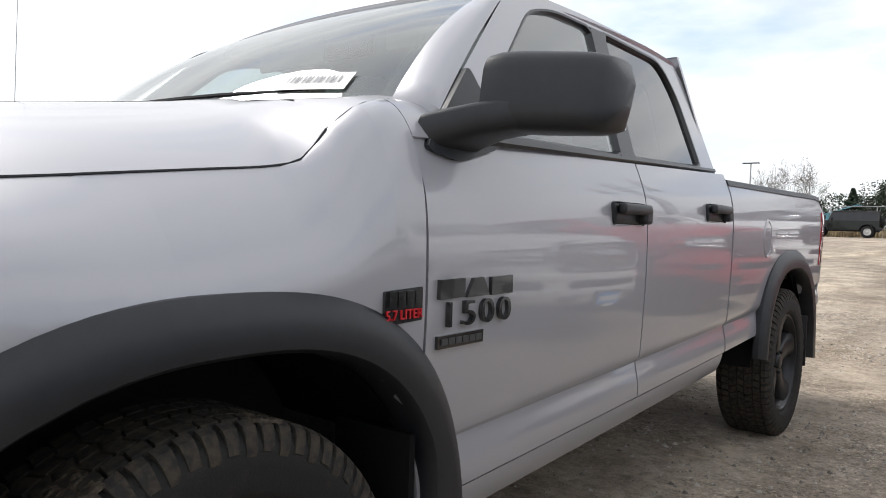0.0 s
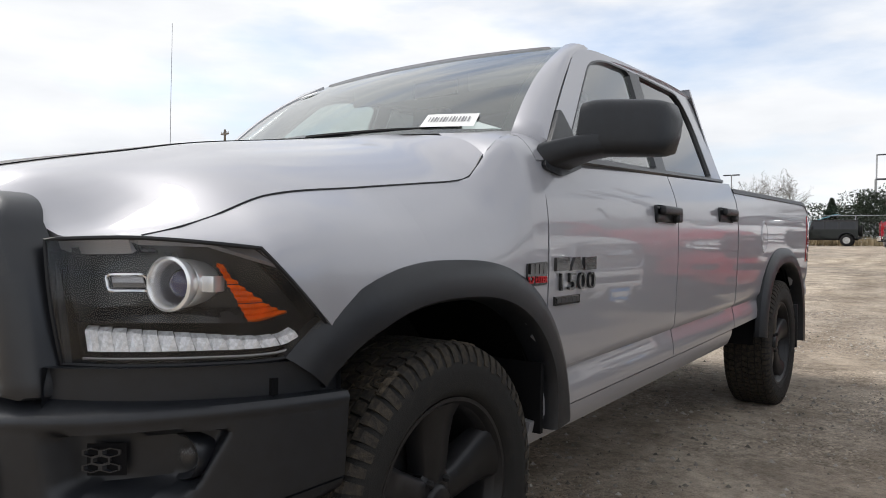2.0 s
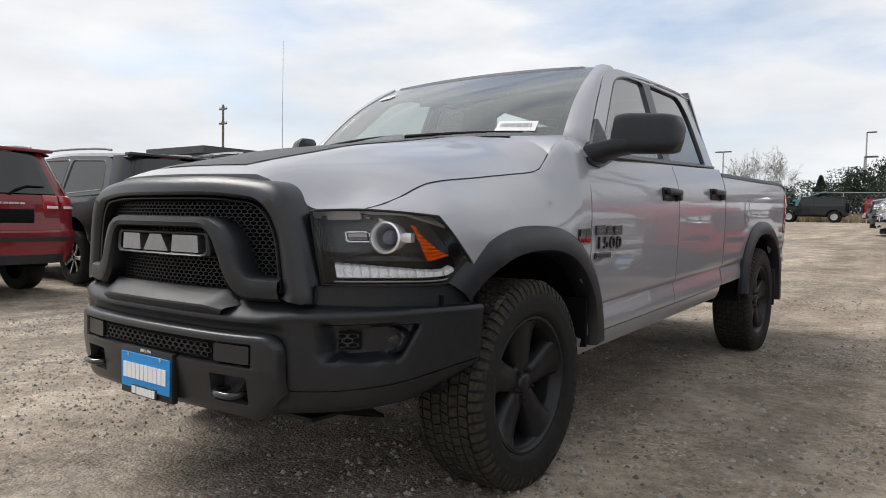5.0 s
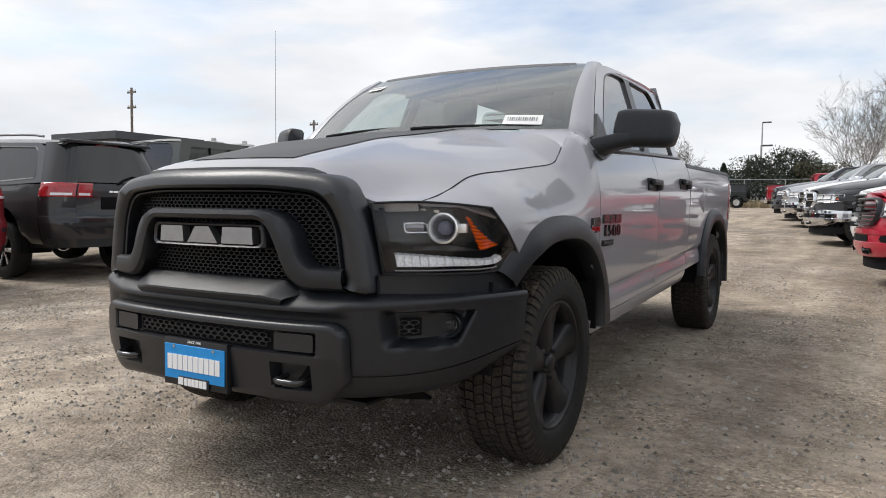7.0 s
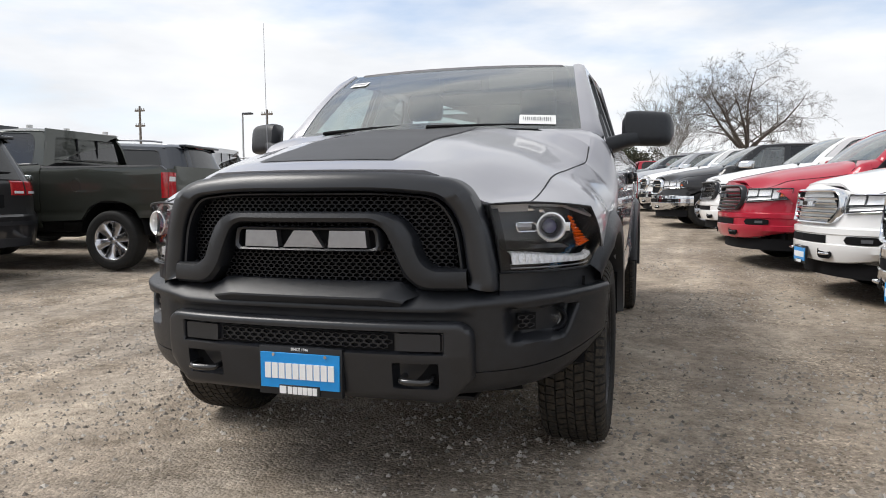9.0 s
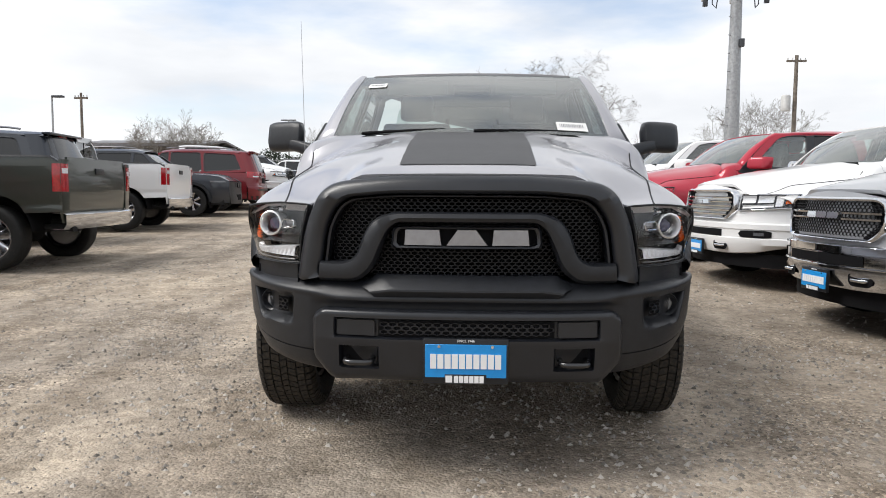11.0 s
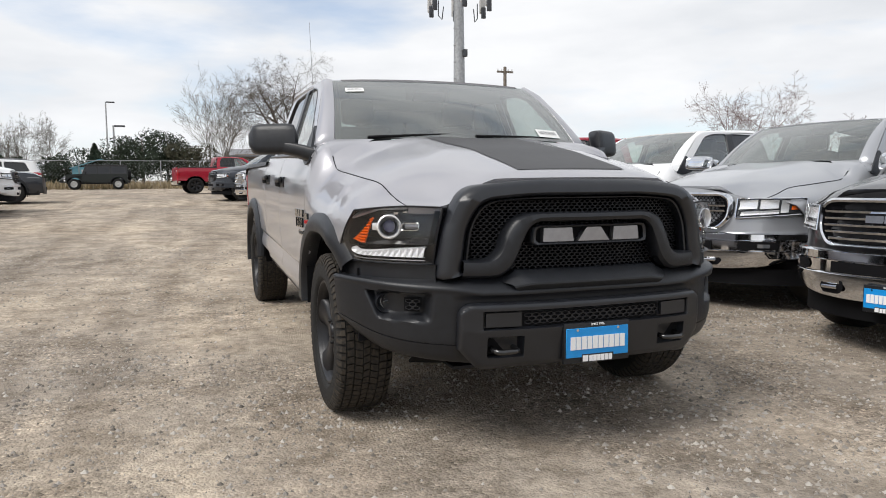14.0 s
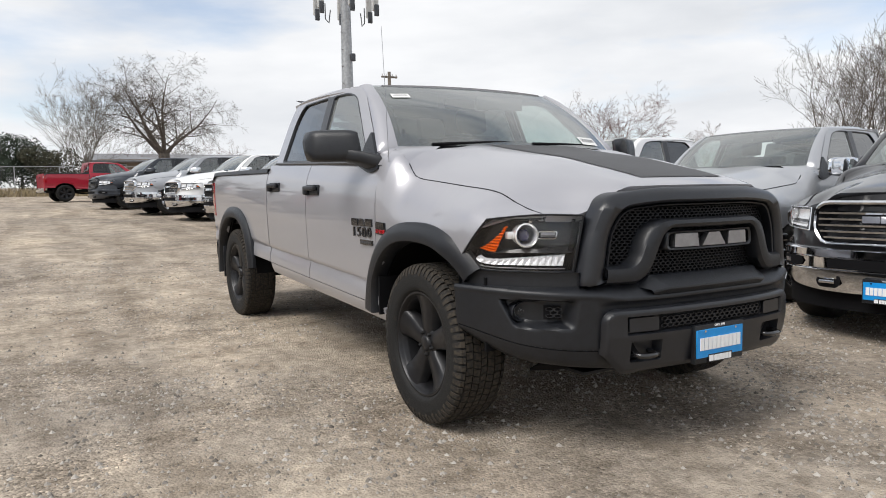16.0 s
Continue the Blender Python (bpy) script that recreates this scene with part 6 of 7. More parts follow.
    part("rear_window", tidy(grid([[rear(u * 1.12, z, 0.004) for z in np.linspace(1.115, H - 0.125, 6)] for u in us])), WINDOW, gate, "dark rear window", 60, 0.008)
    part("brake_lamp", box(-0.16, 0.16, y1 - 0.20, y1 - 0.165, H - 0.125, H - 0.100, 0.006), REDLENS, gate, "red high brake lamp")
    part("rear_wiper", tube([(0.02, y1 + 0.09, 1.10), (-0.05, y1 + 0.085, 1.15), (-0.20, y1 + 0.05, 1.20), (-0.42, y1 + 0.035, 1.20)], [0.018, 0.016, 0.012, 0.006], 6), DARK, gate)
    # Raised dark block; its colour stands for the shade of a recess.
    part("plate_recess_shade", box(-0.27, 0.27, y1 + 0.055, y1 + 0.090, 0.77, 0.93, 0.01), DARK, gate)
    part("name_bar", bars(-0.16, 0.16, 1.0, 0.022, 5, lambda a, z, d: (a, y1 + 0.076 + d, z), 0.010, bmesh.new()), CHROME, gate)
    # screen and roof
    b = grid([[(u * (W * 0.86 * (1 - q) + 0.62 * q), 0.52 + 0.20 * u * u * (1 - q) + q * (0.66 + 0.08 * u * u), 1.085 + (H - 0.10 - 1.085) * q + 0.02 * math.sin(q * math.pi)) for u in np.linspace(-1, 1, 11)] for q in np.linspace(0, 1, 7)], flip=True)
    glazed(part("windscreen", b, GLASS, t, "", 60))
    rows = []
    for q in np.linspace(0, 1, 10):
        yy = 1.15 + (y1 - 0.17 - 1.15) * q
        rows.append([(u * (gx(H) + 0.012), yy + 0.06 * u * u * (1 - q), curve_at([(1.1, H - 0.07), (1.5, H - 0.01), (2.3, H), (y1 - 0.22, H - 0.06)], yy) - 0.02 * u * u - max(0, abs(u) - 0.9) * 0.5) for u in np.linspace(-1, 1, 13)])
    part("roof", grid(rows, flip=True), col, t, "", 40, 0.02)
    part("roof_spoiler", box(-0.62, 0.62, y1 - 0.24, y1 - 0.10, H - 0.105, H - 0.065, 0.012), col, t)
    b = box(-W + 0.12, W - 0.12, y0 + 0.15, y1 - 0.1, 0.28, 0.50)
    box(-0.45, 0.45, y0 + 0.15, 0.5, 0.3, 0.9, 0, 2, b)
    part("underbody", b, UNDER, t)
    b = box(-W + 0.2, W - 0.2, 0.7, 0.95, 0.5, 1.03, 0.04)
    part("dashboard", b, SEAT, t)
    for s in (1, -1):
        b = box(s * 0.38 - 0.24, s * 0.38 + 0.24, 1.5, 1.65, 0.5, 1.25, 0.05)
        box(s * 0.38 - 0.13, s * 0.38 + 0.13, 1.54, 1.63, 1.27, 1.43, 0.03, 2, b)
        part("seat", b, SEAT, t)
    b = box(-0.6, 0.6, 2.45, 2.6, 0.5, 1.25, 0.05)
    part("rear_bench", b, SEAT, t)
    raise_body(t, lift)
    t.matrix_basis = parked(x, y, heading)
    return t


# row on the driver's side of the pickup, noses to the lane
HEAD = 82
for col, label, ax, ay, style, chrome, rim, plate in (
    (BLACK, "black pickup with chrome bars and chrome bumper", 3.50, -0.28, "bars", True, ALLOY, True),
    (STEEL, "silver-grey pickup with chrome grille frame and bumper", 3.70, 2.14, "mesh", True, ALLOY, True),
    (WHITE, "white pickup with chrome barred grille", 3.58, 4.75, "bars", True, ALLOY, True),
    (RED, "bright red pickup with black grille and wheels", 3.02, 7.35, "bars", False, WHEEL, False),
    (WHITE, "white pickup with a black grille", 2.95, 10.75, "mesh", False, WHEEL, False),
    (BLACK, "black pickup with a chrome bumper", 2.05, 14.1, "mesh", True, ALLOY, False),
    (WHITE, "white pickup among a row of pickups", 1.70, 17.4, "mesh", True, ALLOY, False),
    (STEEL, "grey pickup with bright wheels in the row", 1.05, 20.7, "bars", True, ALLOY, False),
    (NAVY, "dark blue-grey pickup with black wheels", 0.37, 24.8, "bars", False, WHEEL, False),
):
    lot_pickup(col, label, ax, ay, HEAD, style, chrome, rim, plate, False, -0.08, WHITE if "barred" in label else None)
# row on the passenger side: tails or noses to the lane
lot_pickup(GREEN, "olive-grey pickup seen from behind with chrome tailpipe", -9.35, 5.29, 86, "bars", True, ALLOY, False, True, 0.05)
lot_pickup(WHITE, "white pickup seen from behind with chrome rear bumper", -6.95 - 3.53, 10.9 - 0.5, 82, "bars", True, ALLOY, False)
suv(WINE, "wine-red suv seen from behind", -7.65 - 2.83, 1.05 - 0.4, 82, lift=0.12)
suv(BLACK, "black suv with roof rails seen from behind", -10.4, 3.3, 90, lift=0.13)
suv(NAVY, "dark blue-grey suv with dark windows seen from behind", -10.6, 7.65, 82, 4.85, 0.93, 1.78, lift=0.10)
suv(NAVY, "dark grey suv with black bumper, nose to the lane", -7.15, 14.85, 82 + 180, 4.62, 0.93, 1.68, True, ALLOY, False, True)
suv(WINE, "red suv with bright tail lamps", -7.4 - 2.83, 17.1, 82, 4.8, 0.96, 1.76)
lot_pickup(WHITE, "white pickup with its nose to the lane", -6.95, 19.7, 82 + 180, "mesh", False, ALLOY, False)
suv(NAVY, "dark grey suv farther down the row", -7.1, 25.0, 82 + 180, 4.62, 0.93, 1.68, True, ALLOY, False, True)
suv(WHITE, "white suv at the end of the row", -12.0, 36.3, 82, 4.8, 0.94, 1.74)


# ---- ground ----
def ground_material():
    m = bpy.data.materials.new("packed gravel")
    m.use_nodes = True
    n, l = m.node_tree.nodes, m.node_tree.links
    b = n["Principled BSDF"]
    co = n.new("ShaderNodeTexCoord")

    def noise_(scale, detail=6.0, rough=0.6):
        t = n.new("ShaderNodeTexNoise")
        t.inputs["Scale"].default_value, t.inputs["Detail"].default_value, t.inputs["Roughness"].default_value = scale, detail, rough
        l.new(co.outputs["Object"], t.inputs["Vector"])
        return t.outputs["Fac"]

    def ramp(fac, stops):
        r = n.new("ShaderNodeValToRGB")
        while len(r.color_ramp.elements) < len(stops):
            r.color_ramp.elements.new(0.5)
        for e, (p, c) in zip(r.color_ramp.elements, stops):
            e.position, e.color = p, (*c, 1)
        l.new(fac, r.inputs["Fac"])
        return r.outputs["Color"]

    def mix(fac, a, c, mode="MIX"):
        x = n.new("ShaderNodeMix")
        x.data_type, x.blend_type = "RGBA", mode
        if isinstance(fac, float):
            x.inputs["Factor"].default_value = fac
        else:
            l.new(fac, x.inputs["Factor"])
        l.new(a, x.inputs["A"])
        l.new(c, x.inputs["B"])
        return x.outputs["Result"]
    large = ramp(noise_(0.35, 5), [(0.34, (0.405, 0.350, 0.286)), (0.5, (0.350, 0.304, 0.254)), (0.66, (0.280, 0.248, 0.214))])
    mid = ramp(noise_(2.6, 8), [(0.33, (0.66, 0.63, 0.59)), (0.5, (0.98, 0.97, 0.95)), (0.66, (1.30, 1.28, 1.25))])
    base = mix(1.0, large, mid, "MULTIPLY")
    # Browner soil towards +x; the truck's shade there is painted in too.
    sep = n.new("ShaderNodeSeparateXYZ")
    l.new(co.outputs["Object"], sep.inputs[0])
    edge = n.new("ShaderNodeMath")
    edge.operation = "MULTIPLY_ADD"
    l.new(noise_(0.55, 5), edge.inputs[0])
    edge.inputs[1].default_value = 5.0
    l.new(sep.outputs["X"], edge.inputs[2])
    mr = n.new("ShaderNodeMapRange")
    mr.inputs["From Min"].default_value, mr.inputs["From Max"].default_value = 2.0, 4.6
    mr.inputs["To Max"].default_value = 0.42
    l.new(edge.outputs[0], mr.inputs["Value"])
    shaded_soil = ramp(noise_(1.7, 7), [(0.35, (0.185, 0.152, 0.122)), (0.65, (0.290, 0.246, 0.200))])
    base = mix(mr.outputs["Result"], base, shaded_soil)
    stretch = n.new("ShaderNodeMapping")
    stretch.inputs["Scale"].default_value, stretch.inputs["Rotation"].default_value = (1.0, 0.13, 1.0), (0, 0, 0.10)
    l.new(co.outputs["Object"], stretch.inputs["Vector"])
    lane = n.new("ShaderNodeTexNoise")
    lane.inputs["Scale"].default_value, lane.inputs["Detail"].default_value, lane.inputs["Distortion"].default_value = 1.5, 6.0, 0.6
    l.new(stretch.outputs["Vector"], lane.inputs["Vector"])
    base = mix(1.0, base, ramp(lane.outputs["Fac"], [(0.36, (0.82, 0.80, 0.78)), (0.5, (1, 1, 1)), (0.64, (1.22, 1.21, 1.19))]), "MULTIPLY")
    v = n.new("ShaderNodeTexVoronoi")
    v.inputs["Scale"].default_value = 72
    l.new(co.outputs["Object"], v.inputs["Vector"])
    stones = ramp(v.outputs["Color"], [(0.1, (0.45, 0.44, 0.43)), (0.35, (0.88, 0.87, 0.86)), (0.75, (1.08, 1.07, 1.06)), (0.95, (1.8, 1.78, 1.75))])
    stony = ramp(noise_(0.9, 7), [(0.44, (0.06, 0.06, 0.06)), (0.62, (1, 1, 1))])
    base = mix(stony, base, mix(1.0, base, stones, "MULTIPLY"))
    pebble = ramp(noise_(46, 4, 0.6), [(0.34, (0.58, 0.57, 0.55)), (0.44, (1, 1, 1)), (0.59, (1, 1, 1)), (0.68, (1.5, 1.48, 1.45))])
    base = mix(stony, base, mix(1.0, base, pebble, "MULTIPLY"))
    mottle = ramp(noise_(16, 10, 0.75), [(0.34, (0.62, 0.60, 0.57)), (0.5, (1, 1, 1)), (0.68, (1.34, 1.32, 1.29))])
    base = mix(1.0, base, mottle, "MULTIPLY")
    fine = ramp(noise_(190, 4, 0.7), [(0.3, (0.82, 0.81, 0.80)), (0.7, (1.15, 1.15, 1.14))])
    base = mix(1.0, base, fine, "MULTIPLY")
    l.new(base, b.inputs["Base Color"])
    b.inputs["Roughness"].default_value = 0.92
    b.inputs["Specular IOR Level"].default_value = 0.25
    bp = n.new("ShaderNodeBump")
    bp.inputs["Strength"].default_value, bp.inputs["Distance"].default_value = 0.50, 0.02
    h = n.new("ShaderNodeMath")
    h.operation = "ADD"
    l.new(noise_(38, 6), h.inputs[0])
    sm = n.new("ShaderNodeMath")
    sm.operation, sm.inputs[1].default_value = "MULTIPLY", -0.9
    l.new(v.outputs["Distance"], sm.inputs[0])
    l.new(sm.outputs[0], h.inputs[1])
    l.new(h.outputs[0], bp.inputs["Height"])
    l.new(bp.outputs["Normal"], b.inputs["Normal"])
    return m


GRAVEL = ground_material()
def ground_at(x, y):
    z = ground_z(x, y) if y < 61 else ground_z(x, 61) + 0.012 * (y - 61)
    near = max(0.0, 1 - max(abs(x), abs(y - 3)) / 40)
    return z + near * (0.012 * noise.noise((x * 0.6, y * 0.6, 0)) + 0.006 * noise.noise((x * 2.1, y * 2.1, 5)))


def spaced(lo, hi, fine0, fine1, step):
    a = list(np.arange(fine0, fine1 + 0.01, step))
    d, p = step, fine0
    while p > lo:
        d *= 1.35
        p -= d
        a.insert(0, max(p, lo))
    d, p = step, a[-1]
    while p < hi:
        d *= 1.35
        p += d
        a.append(min(p, hi))
    return a


xs, ys = spaced(-900, 900, -12, 10, 0.22), spaced(-900, 1500, -6, 16, 0.22)
rows = [[(x, y, ground_at(x, y) - 0.004) for x in xs] for y in ys]
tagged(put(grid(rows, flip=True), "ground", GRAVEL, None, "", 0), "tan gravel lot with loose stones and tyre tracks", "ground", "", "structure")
for p in bpy.data.objects["ground"].data.polygons:
    p.use_smooth = True
STONE = material("loose stone", (0.46, 0.42, 0.37), 0.9, 0, 0.5, 9, 0.2, 80)
sn, sl = STONE.node_tree.nodes, STONE.node_tree.links
geo, var = sn.new("ShaderNodeNewGeometry"), sn.new("ShaderNodeValToRGB")
var.color_ramp.elements[0].color, var.color_ramp.elements[1].color = (0.115, 0.100, 0.085, 1), (0.46, 0.425, 0.38, 1)
sl.new(geo.outputs["Random Per Island"], var.inputs["Fac"])
sl.new(var.outputs["Color"], sn["Principled BSDF"].inputs["Base Color"])
rng = random.Random(4)
vs_, fs_ = [], []
for k in range(80000):
    if k % 3:
        x, y = rng.uniform(-7, 6), rng.uniform(-3.6, 9)
    else:
        x, y = rng.uniform(-5.0, 4), rng.uniform(-3.4, 1.5)
    if noise.noise((x * 0.7, y * 0.7, 3)) < rng.uniform(-0.5, 0.35):
        continue
    r = 0.0035 + 0.0135 * rng.random() ** 3.6
    z, a0 = ground_at(x, y), rng.uniform(0, 6.3)
    i0 = len(vs_)
    for j in range(5):
        a = a0 + 1.2566 * j
        q = r * rng.uniform(0.75, 1.25)
        vs_.append((x + q * math.cos(a), y + q * math.sin(a), z - 0.004))
    vs_.append((x + rng.uniform(-0.3, 0.3) * r, y + rng.uniform(-0.3, 0.3) * r, z + r * rng.uniform(0.4, 0.8)))
    fs_ += [(i0 + j, i0 + (j + 1) % 5, i0 + 5) for j in range(5)]
me = bpy.data.meshes.new("loose_stones")
me.from_pydata(vs_, [], fs_)
me.materials.append(STONE)
tagged(new("loose_stones", me), "small loose stones scattered on the gravel", "gravel", "", "stuff")

# ---- fence, poles, trees, buildings ----
POST = material("galvanised steel", (0.42, 0.43, 0.44), 0.5, 0.7, 0.2, 8)
WOODP = material("weathered pole wood", (0.21, 0.18, 0.15), 0.85, 0, 0.4, 6, 0.3, 40)
BARK = material("grey-brown bark", (0.15, 0.127, 0.108), 0.9, 0, 0.4, 5, 0.3, 30)
BARK_PALE = material("pale grey bark", (0.22, 0.20, 0.175), 0.9, 0, 0.3, 5, 0.2, 30)
BARK_RED = material("reddish twig bark", (0.17, 0.10, 0.085), 0.9, 0, 0.3, 5)
NEEDLE = material("dark conifer needles", (0.028, 0.045, 0.022), 0.8, 0, 0.4, 3)
NEEDLE2 = material("olive brush", (0.075, 0.072, 0.042), 0.85, 0, 0.4, 3)
DRY = material("dry straw grass", (0.34, 0.27, 0.16), 0.9, 0, 0.35, 4)
WALL_BROWN = material("brown siding", (0.12, 0.09, 0.075), 0.8, 0, 0.2, 3)
WALL_TAN = material("tan wall", (0.30, 0.24, 0.19), 0.85, 0, 0.15, 2)
ROOFM = material("grey roof sheet", (0.22, 0.22, 0.23), 0.6, 0.2, 0.2, 4)
WALL_GREY = material("dark grey panel wall", (0.06, 0.065, 0.075), 0.6, 0, 0.2, 3)
PALE = material("pale painted metal", (0.55, 0.55, 0.54), 0.6, 0.1, 0.15, 3)
CYAN = material("pale blue tarp", (0.16, 0.42, 0.52), 0.6, 0, 0.15, 3)


def fence():
    f = thing("chain_link_fence", "grey chain-link fence with steel posts along the lot", "fence", "", "structure")
    y = 60.5
    for k in range(34):
        x = -58 + 3.05 * k
        z = ground_at(x, y)
        part("post", tube([(x, y, z - 0.2), (x, y, z + 2.08)], 0.036, 8), POST, f)
    for h in (0.08, 2.06):
        part("rail", tube([(x, y, ground_at(x, y) + h) for x in np.linspace(-58, 43, 34)], 0.022, 6), POST, f)
    b = bmesh.new()
    for k in range(400):
        for d in (-1, 1):
            x = -58 + 0.25 * k
            a, c = Vector((x, y + 0.03, ground_at(x, y) + 0.08)), Vector((x + d * 1.7, y + 0.03, ground_at(x, y) + 2.04))
            w = Vector((0.0035, 0, 0))
            b.faces.new([b.verts.new(q) for q in (a - w, a + w, c + w, c - w)])
    tagged(part("wire_net", b, POST, f, "", 0), kind="stuff")
    return f


fence()
b = bmesh.new()
rng = random.Random(9)
for k in range(16000):
    x, y = rng.uniform(-60, 45), 57.0 + rng.random() ** 1.3 * 6.5
    h, a = rng.uniform(0.22, 0.62), rng.uniform(0, 3.1)
    z = ground_at(x, y)
    d = Vector((math.cos(a), math.sin(a), 0)) * 0.05
    t = Vector((rng.uniform(-0.1, 0.1), rng.uniform(-0.1, 0.1), h))
    p = Vector((x, y, z - 0.02))
    b.faces.new([b.verts.new(q) for q in (p - d, p + d, p + t)])
tagged(put(b, "dry_grass", DRY, None, "", 0), "strip of dry straw-coloured grass under the fence", "grass", "", "stuff")


def limb(segs, p, d, length, rad, level, r, habit):
    """Grows a limb that bends by its habit, with side shoots all along it, down to the finest twigs."""
    n = (7, 6, 5, 4)[min(level, 3)]
    pull, spread, counts = habit
    q, d = Vector(p), Vector(d).normalized()
    pts, rads = [q.copy()], [rad]
    for i in range(n):
        d = (d + Vector((r.uniform(-1, 1), r.uniform(-1, 1), r.uniform(-1, 1))) * 0.20 + Vector((0, 0, pull[min(level, 3)]))).normalized()
        q = q + d * length / n
        pts.append(q.copy())
        rads.append(rad * (1 - 0.93 * ((i + 1) / n) ** 0.85))
    segs.append((pts, rads, level))
    if level >= len(counts):
        return
    for k in range(counts[level]):
        f = 0.22 + 0.78 * (k + r.random()) / counts[level]
        i = min(int(f * n), n - 1)
        at = pts[i].lerp(pts[i + 1], f * n - i)
        ahead = (pts[i + 1] - pts[i]).normalized()
        side = Vector((r.gauss(0, 1), r.gauss(0, 1), r.gauss(0, 0.8)))
        side = (side - ahead * side.dot(ahead)).normalized()
        limb(segs, at, ahead * (1 - spread) + side * spread, length * r.uniform(0.36, 0.62) * (1.1 - 0.45 * f), rads[i] * r.uniform(0.42, 0.62), level + 1, r, habit)


HABITS = {
    "spreading": ((0.035, 0.0, -0.05, -0.13), 0.60, (11, 9, 8)),
    "vase": ((0.05, 0.07, 0.06, 0.04), 0.42, (11, 8, 5)),
    "slim": ((0.06, 0.05, 0.04, 0.02), 0.46, (14, 6, 5)),
    "bushy": ((0.02, 0.03, 0.02, 0.0), 0.58, (9, 7, 5)),
}


def bare_tree(x, y, height, mat, seed, label, habit="bushy", limbs=5, lean=0.5, bole=0.0, girth=0.03):
    """A leafless tree: a bole or several stems, limbs that lean out, and fine twigs."""
    t = thing("tree", label, "tree", "bare trees")
    r = random.Random(seed)
    z = ground_at(x, y)
    segs, rad = [], height * girth
    trunk, crown = bmesh.new(), bmesh.new()
    if bole:
        tube([(x, y, z - 0.3), (x, y, z + 0.15), (x + 0.06, y, z + bole * 0.6), (x, y, z + bole + 0.2)], [rad * 1.5, rad * 1.15, rad, rad * 0.85], 12, trunk)
    for k in range(limbs):
        a = 2 * math.pi * (k + r.uniform(-0.25, 0.25)) / limbs
        out = lean * (0.25 if k == 0 else r.uniform(0.7, 1.25))
        d = Vector((math.cos(a) * out, math.sin(a) * out, 1.0))
        start = (x + r.uniform(-0.2, 0.2) * (not bole), y + r.uniform(-0.2, 0.2) * (not bole), z + bole * r.uniform(0.82, 1.05) - (0 if bole else 0.3))
        limb(segs, start, d, (height - bole) * r.uniform(0.80, 1.0), rad * (0.34 if bole else 0.40), 0, r, HABITS[habit])
    for pts, rads, level in segs:
        if level == 0:
            tube(pts, rads, 8, trunk)
        else:
            tube(pts, [max(q, 0.007) for q in rads], 4 if level == 1 else 3, crown, False)
    part("trunk", trunk, mat, t, "", 60)
    part("crown", crown, mat, t, "fine leafless twigs", 0)
    return t


def conifer_bush(x, y, w, h, seed, mat, label, cone=False):
    t = thing("shrub" if not cone else "tree", label, "evergreen", "evergreens")
    r = random.Random(seed)
    z0 = ground_at(x, y)
    part("trunk", tube([(x, y, z0 - 0.2), (x, y, z0 + h * 0.8)], [0.14, 0.04], 7), BARK, t)
    b = bmesh.new()
    lobes = [(r.uniform(-0.5, 0.5) * w, r.uniform(-0.3, 0.3) * w, r.uniform(0.2, 0.8) * h, r.uniform(0.18, 0.34) * min(w, h)) for _ in range(14)]
    for k in range(5200):
        if cone:
            u = r.random() ** 1.4
            a = r.uniform(0, 6.28)
            rr = w / 2 * (1 - u) ** 0.8 * (0.35 + 0.65 * r.random()) * (0.8 + 0.2 * math.sin(u * 31 + 2 * math.sin(a * 3)))
            p = Vector((x + rr * math.cos(a), y + rr * math.sin(a), z0 + 0.2 + u * h))
        else:
            lx, ly, lz, lr = lobes[k % 14]
            q = Vector((r.gauss(0, 1), r.gauss(0, 1), r.gauss(0, 1))).normalized() * lr * r.uniform(0.7, 1.1)
            p = Vector((x + lx + q.x, y + ly + q.y, max(z0, z0 + lz + q.z * 0.9)))
        d = Vector((r.uniform(-1, 1), r.uniform(-1, 1), r.uniform(0, 1))).normalized() * 0.20
        e = Vector((r.uniform(-1, 1), r.uniform(-1, 1), r.uniform(-1, 1))).normalized() * 0.07
        b.faces.new([b.verts.new(q) for q in (p - e, p + e, p + d)])
    part("crown", b, mat, t, "", 0)
    return t


def lamp_post(x, y, top, double=False):
    t = thing("street_lamp", "tall thin grey car-park lamp on a pole", "street lamp", "car-park lamps")
    z = ground_at(x, y)
    k = 1.0 if y < 90 else 1.9
    part("pole", tube([(x, y, z - 0.2), (x, y, top)], [0.09 * k, 0.06 * k], 8), POST, t)
    for e in (-1, 1) if double else (1,):
        part("lamp_head", box(x + k * (e * 0.42 - 0.36), x + k * (e * 0.42 + 0.36), y - 0.2, y + 0.2, top - 0.10 * k, top + 0.03, 0.03), WALL_GREY, t)


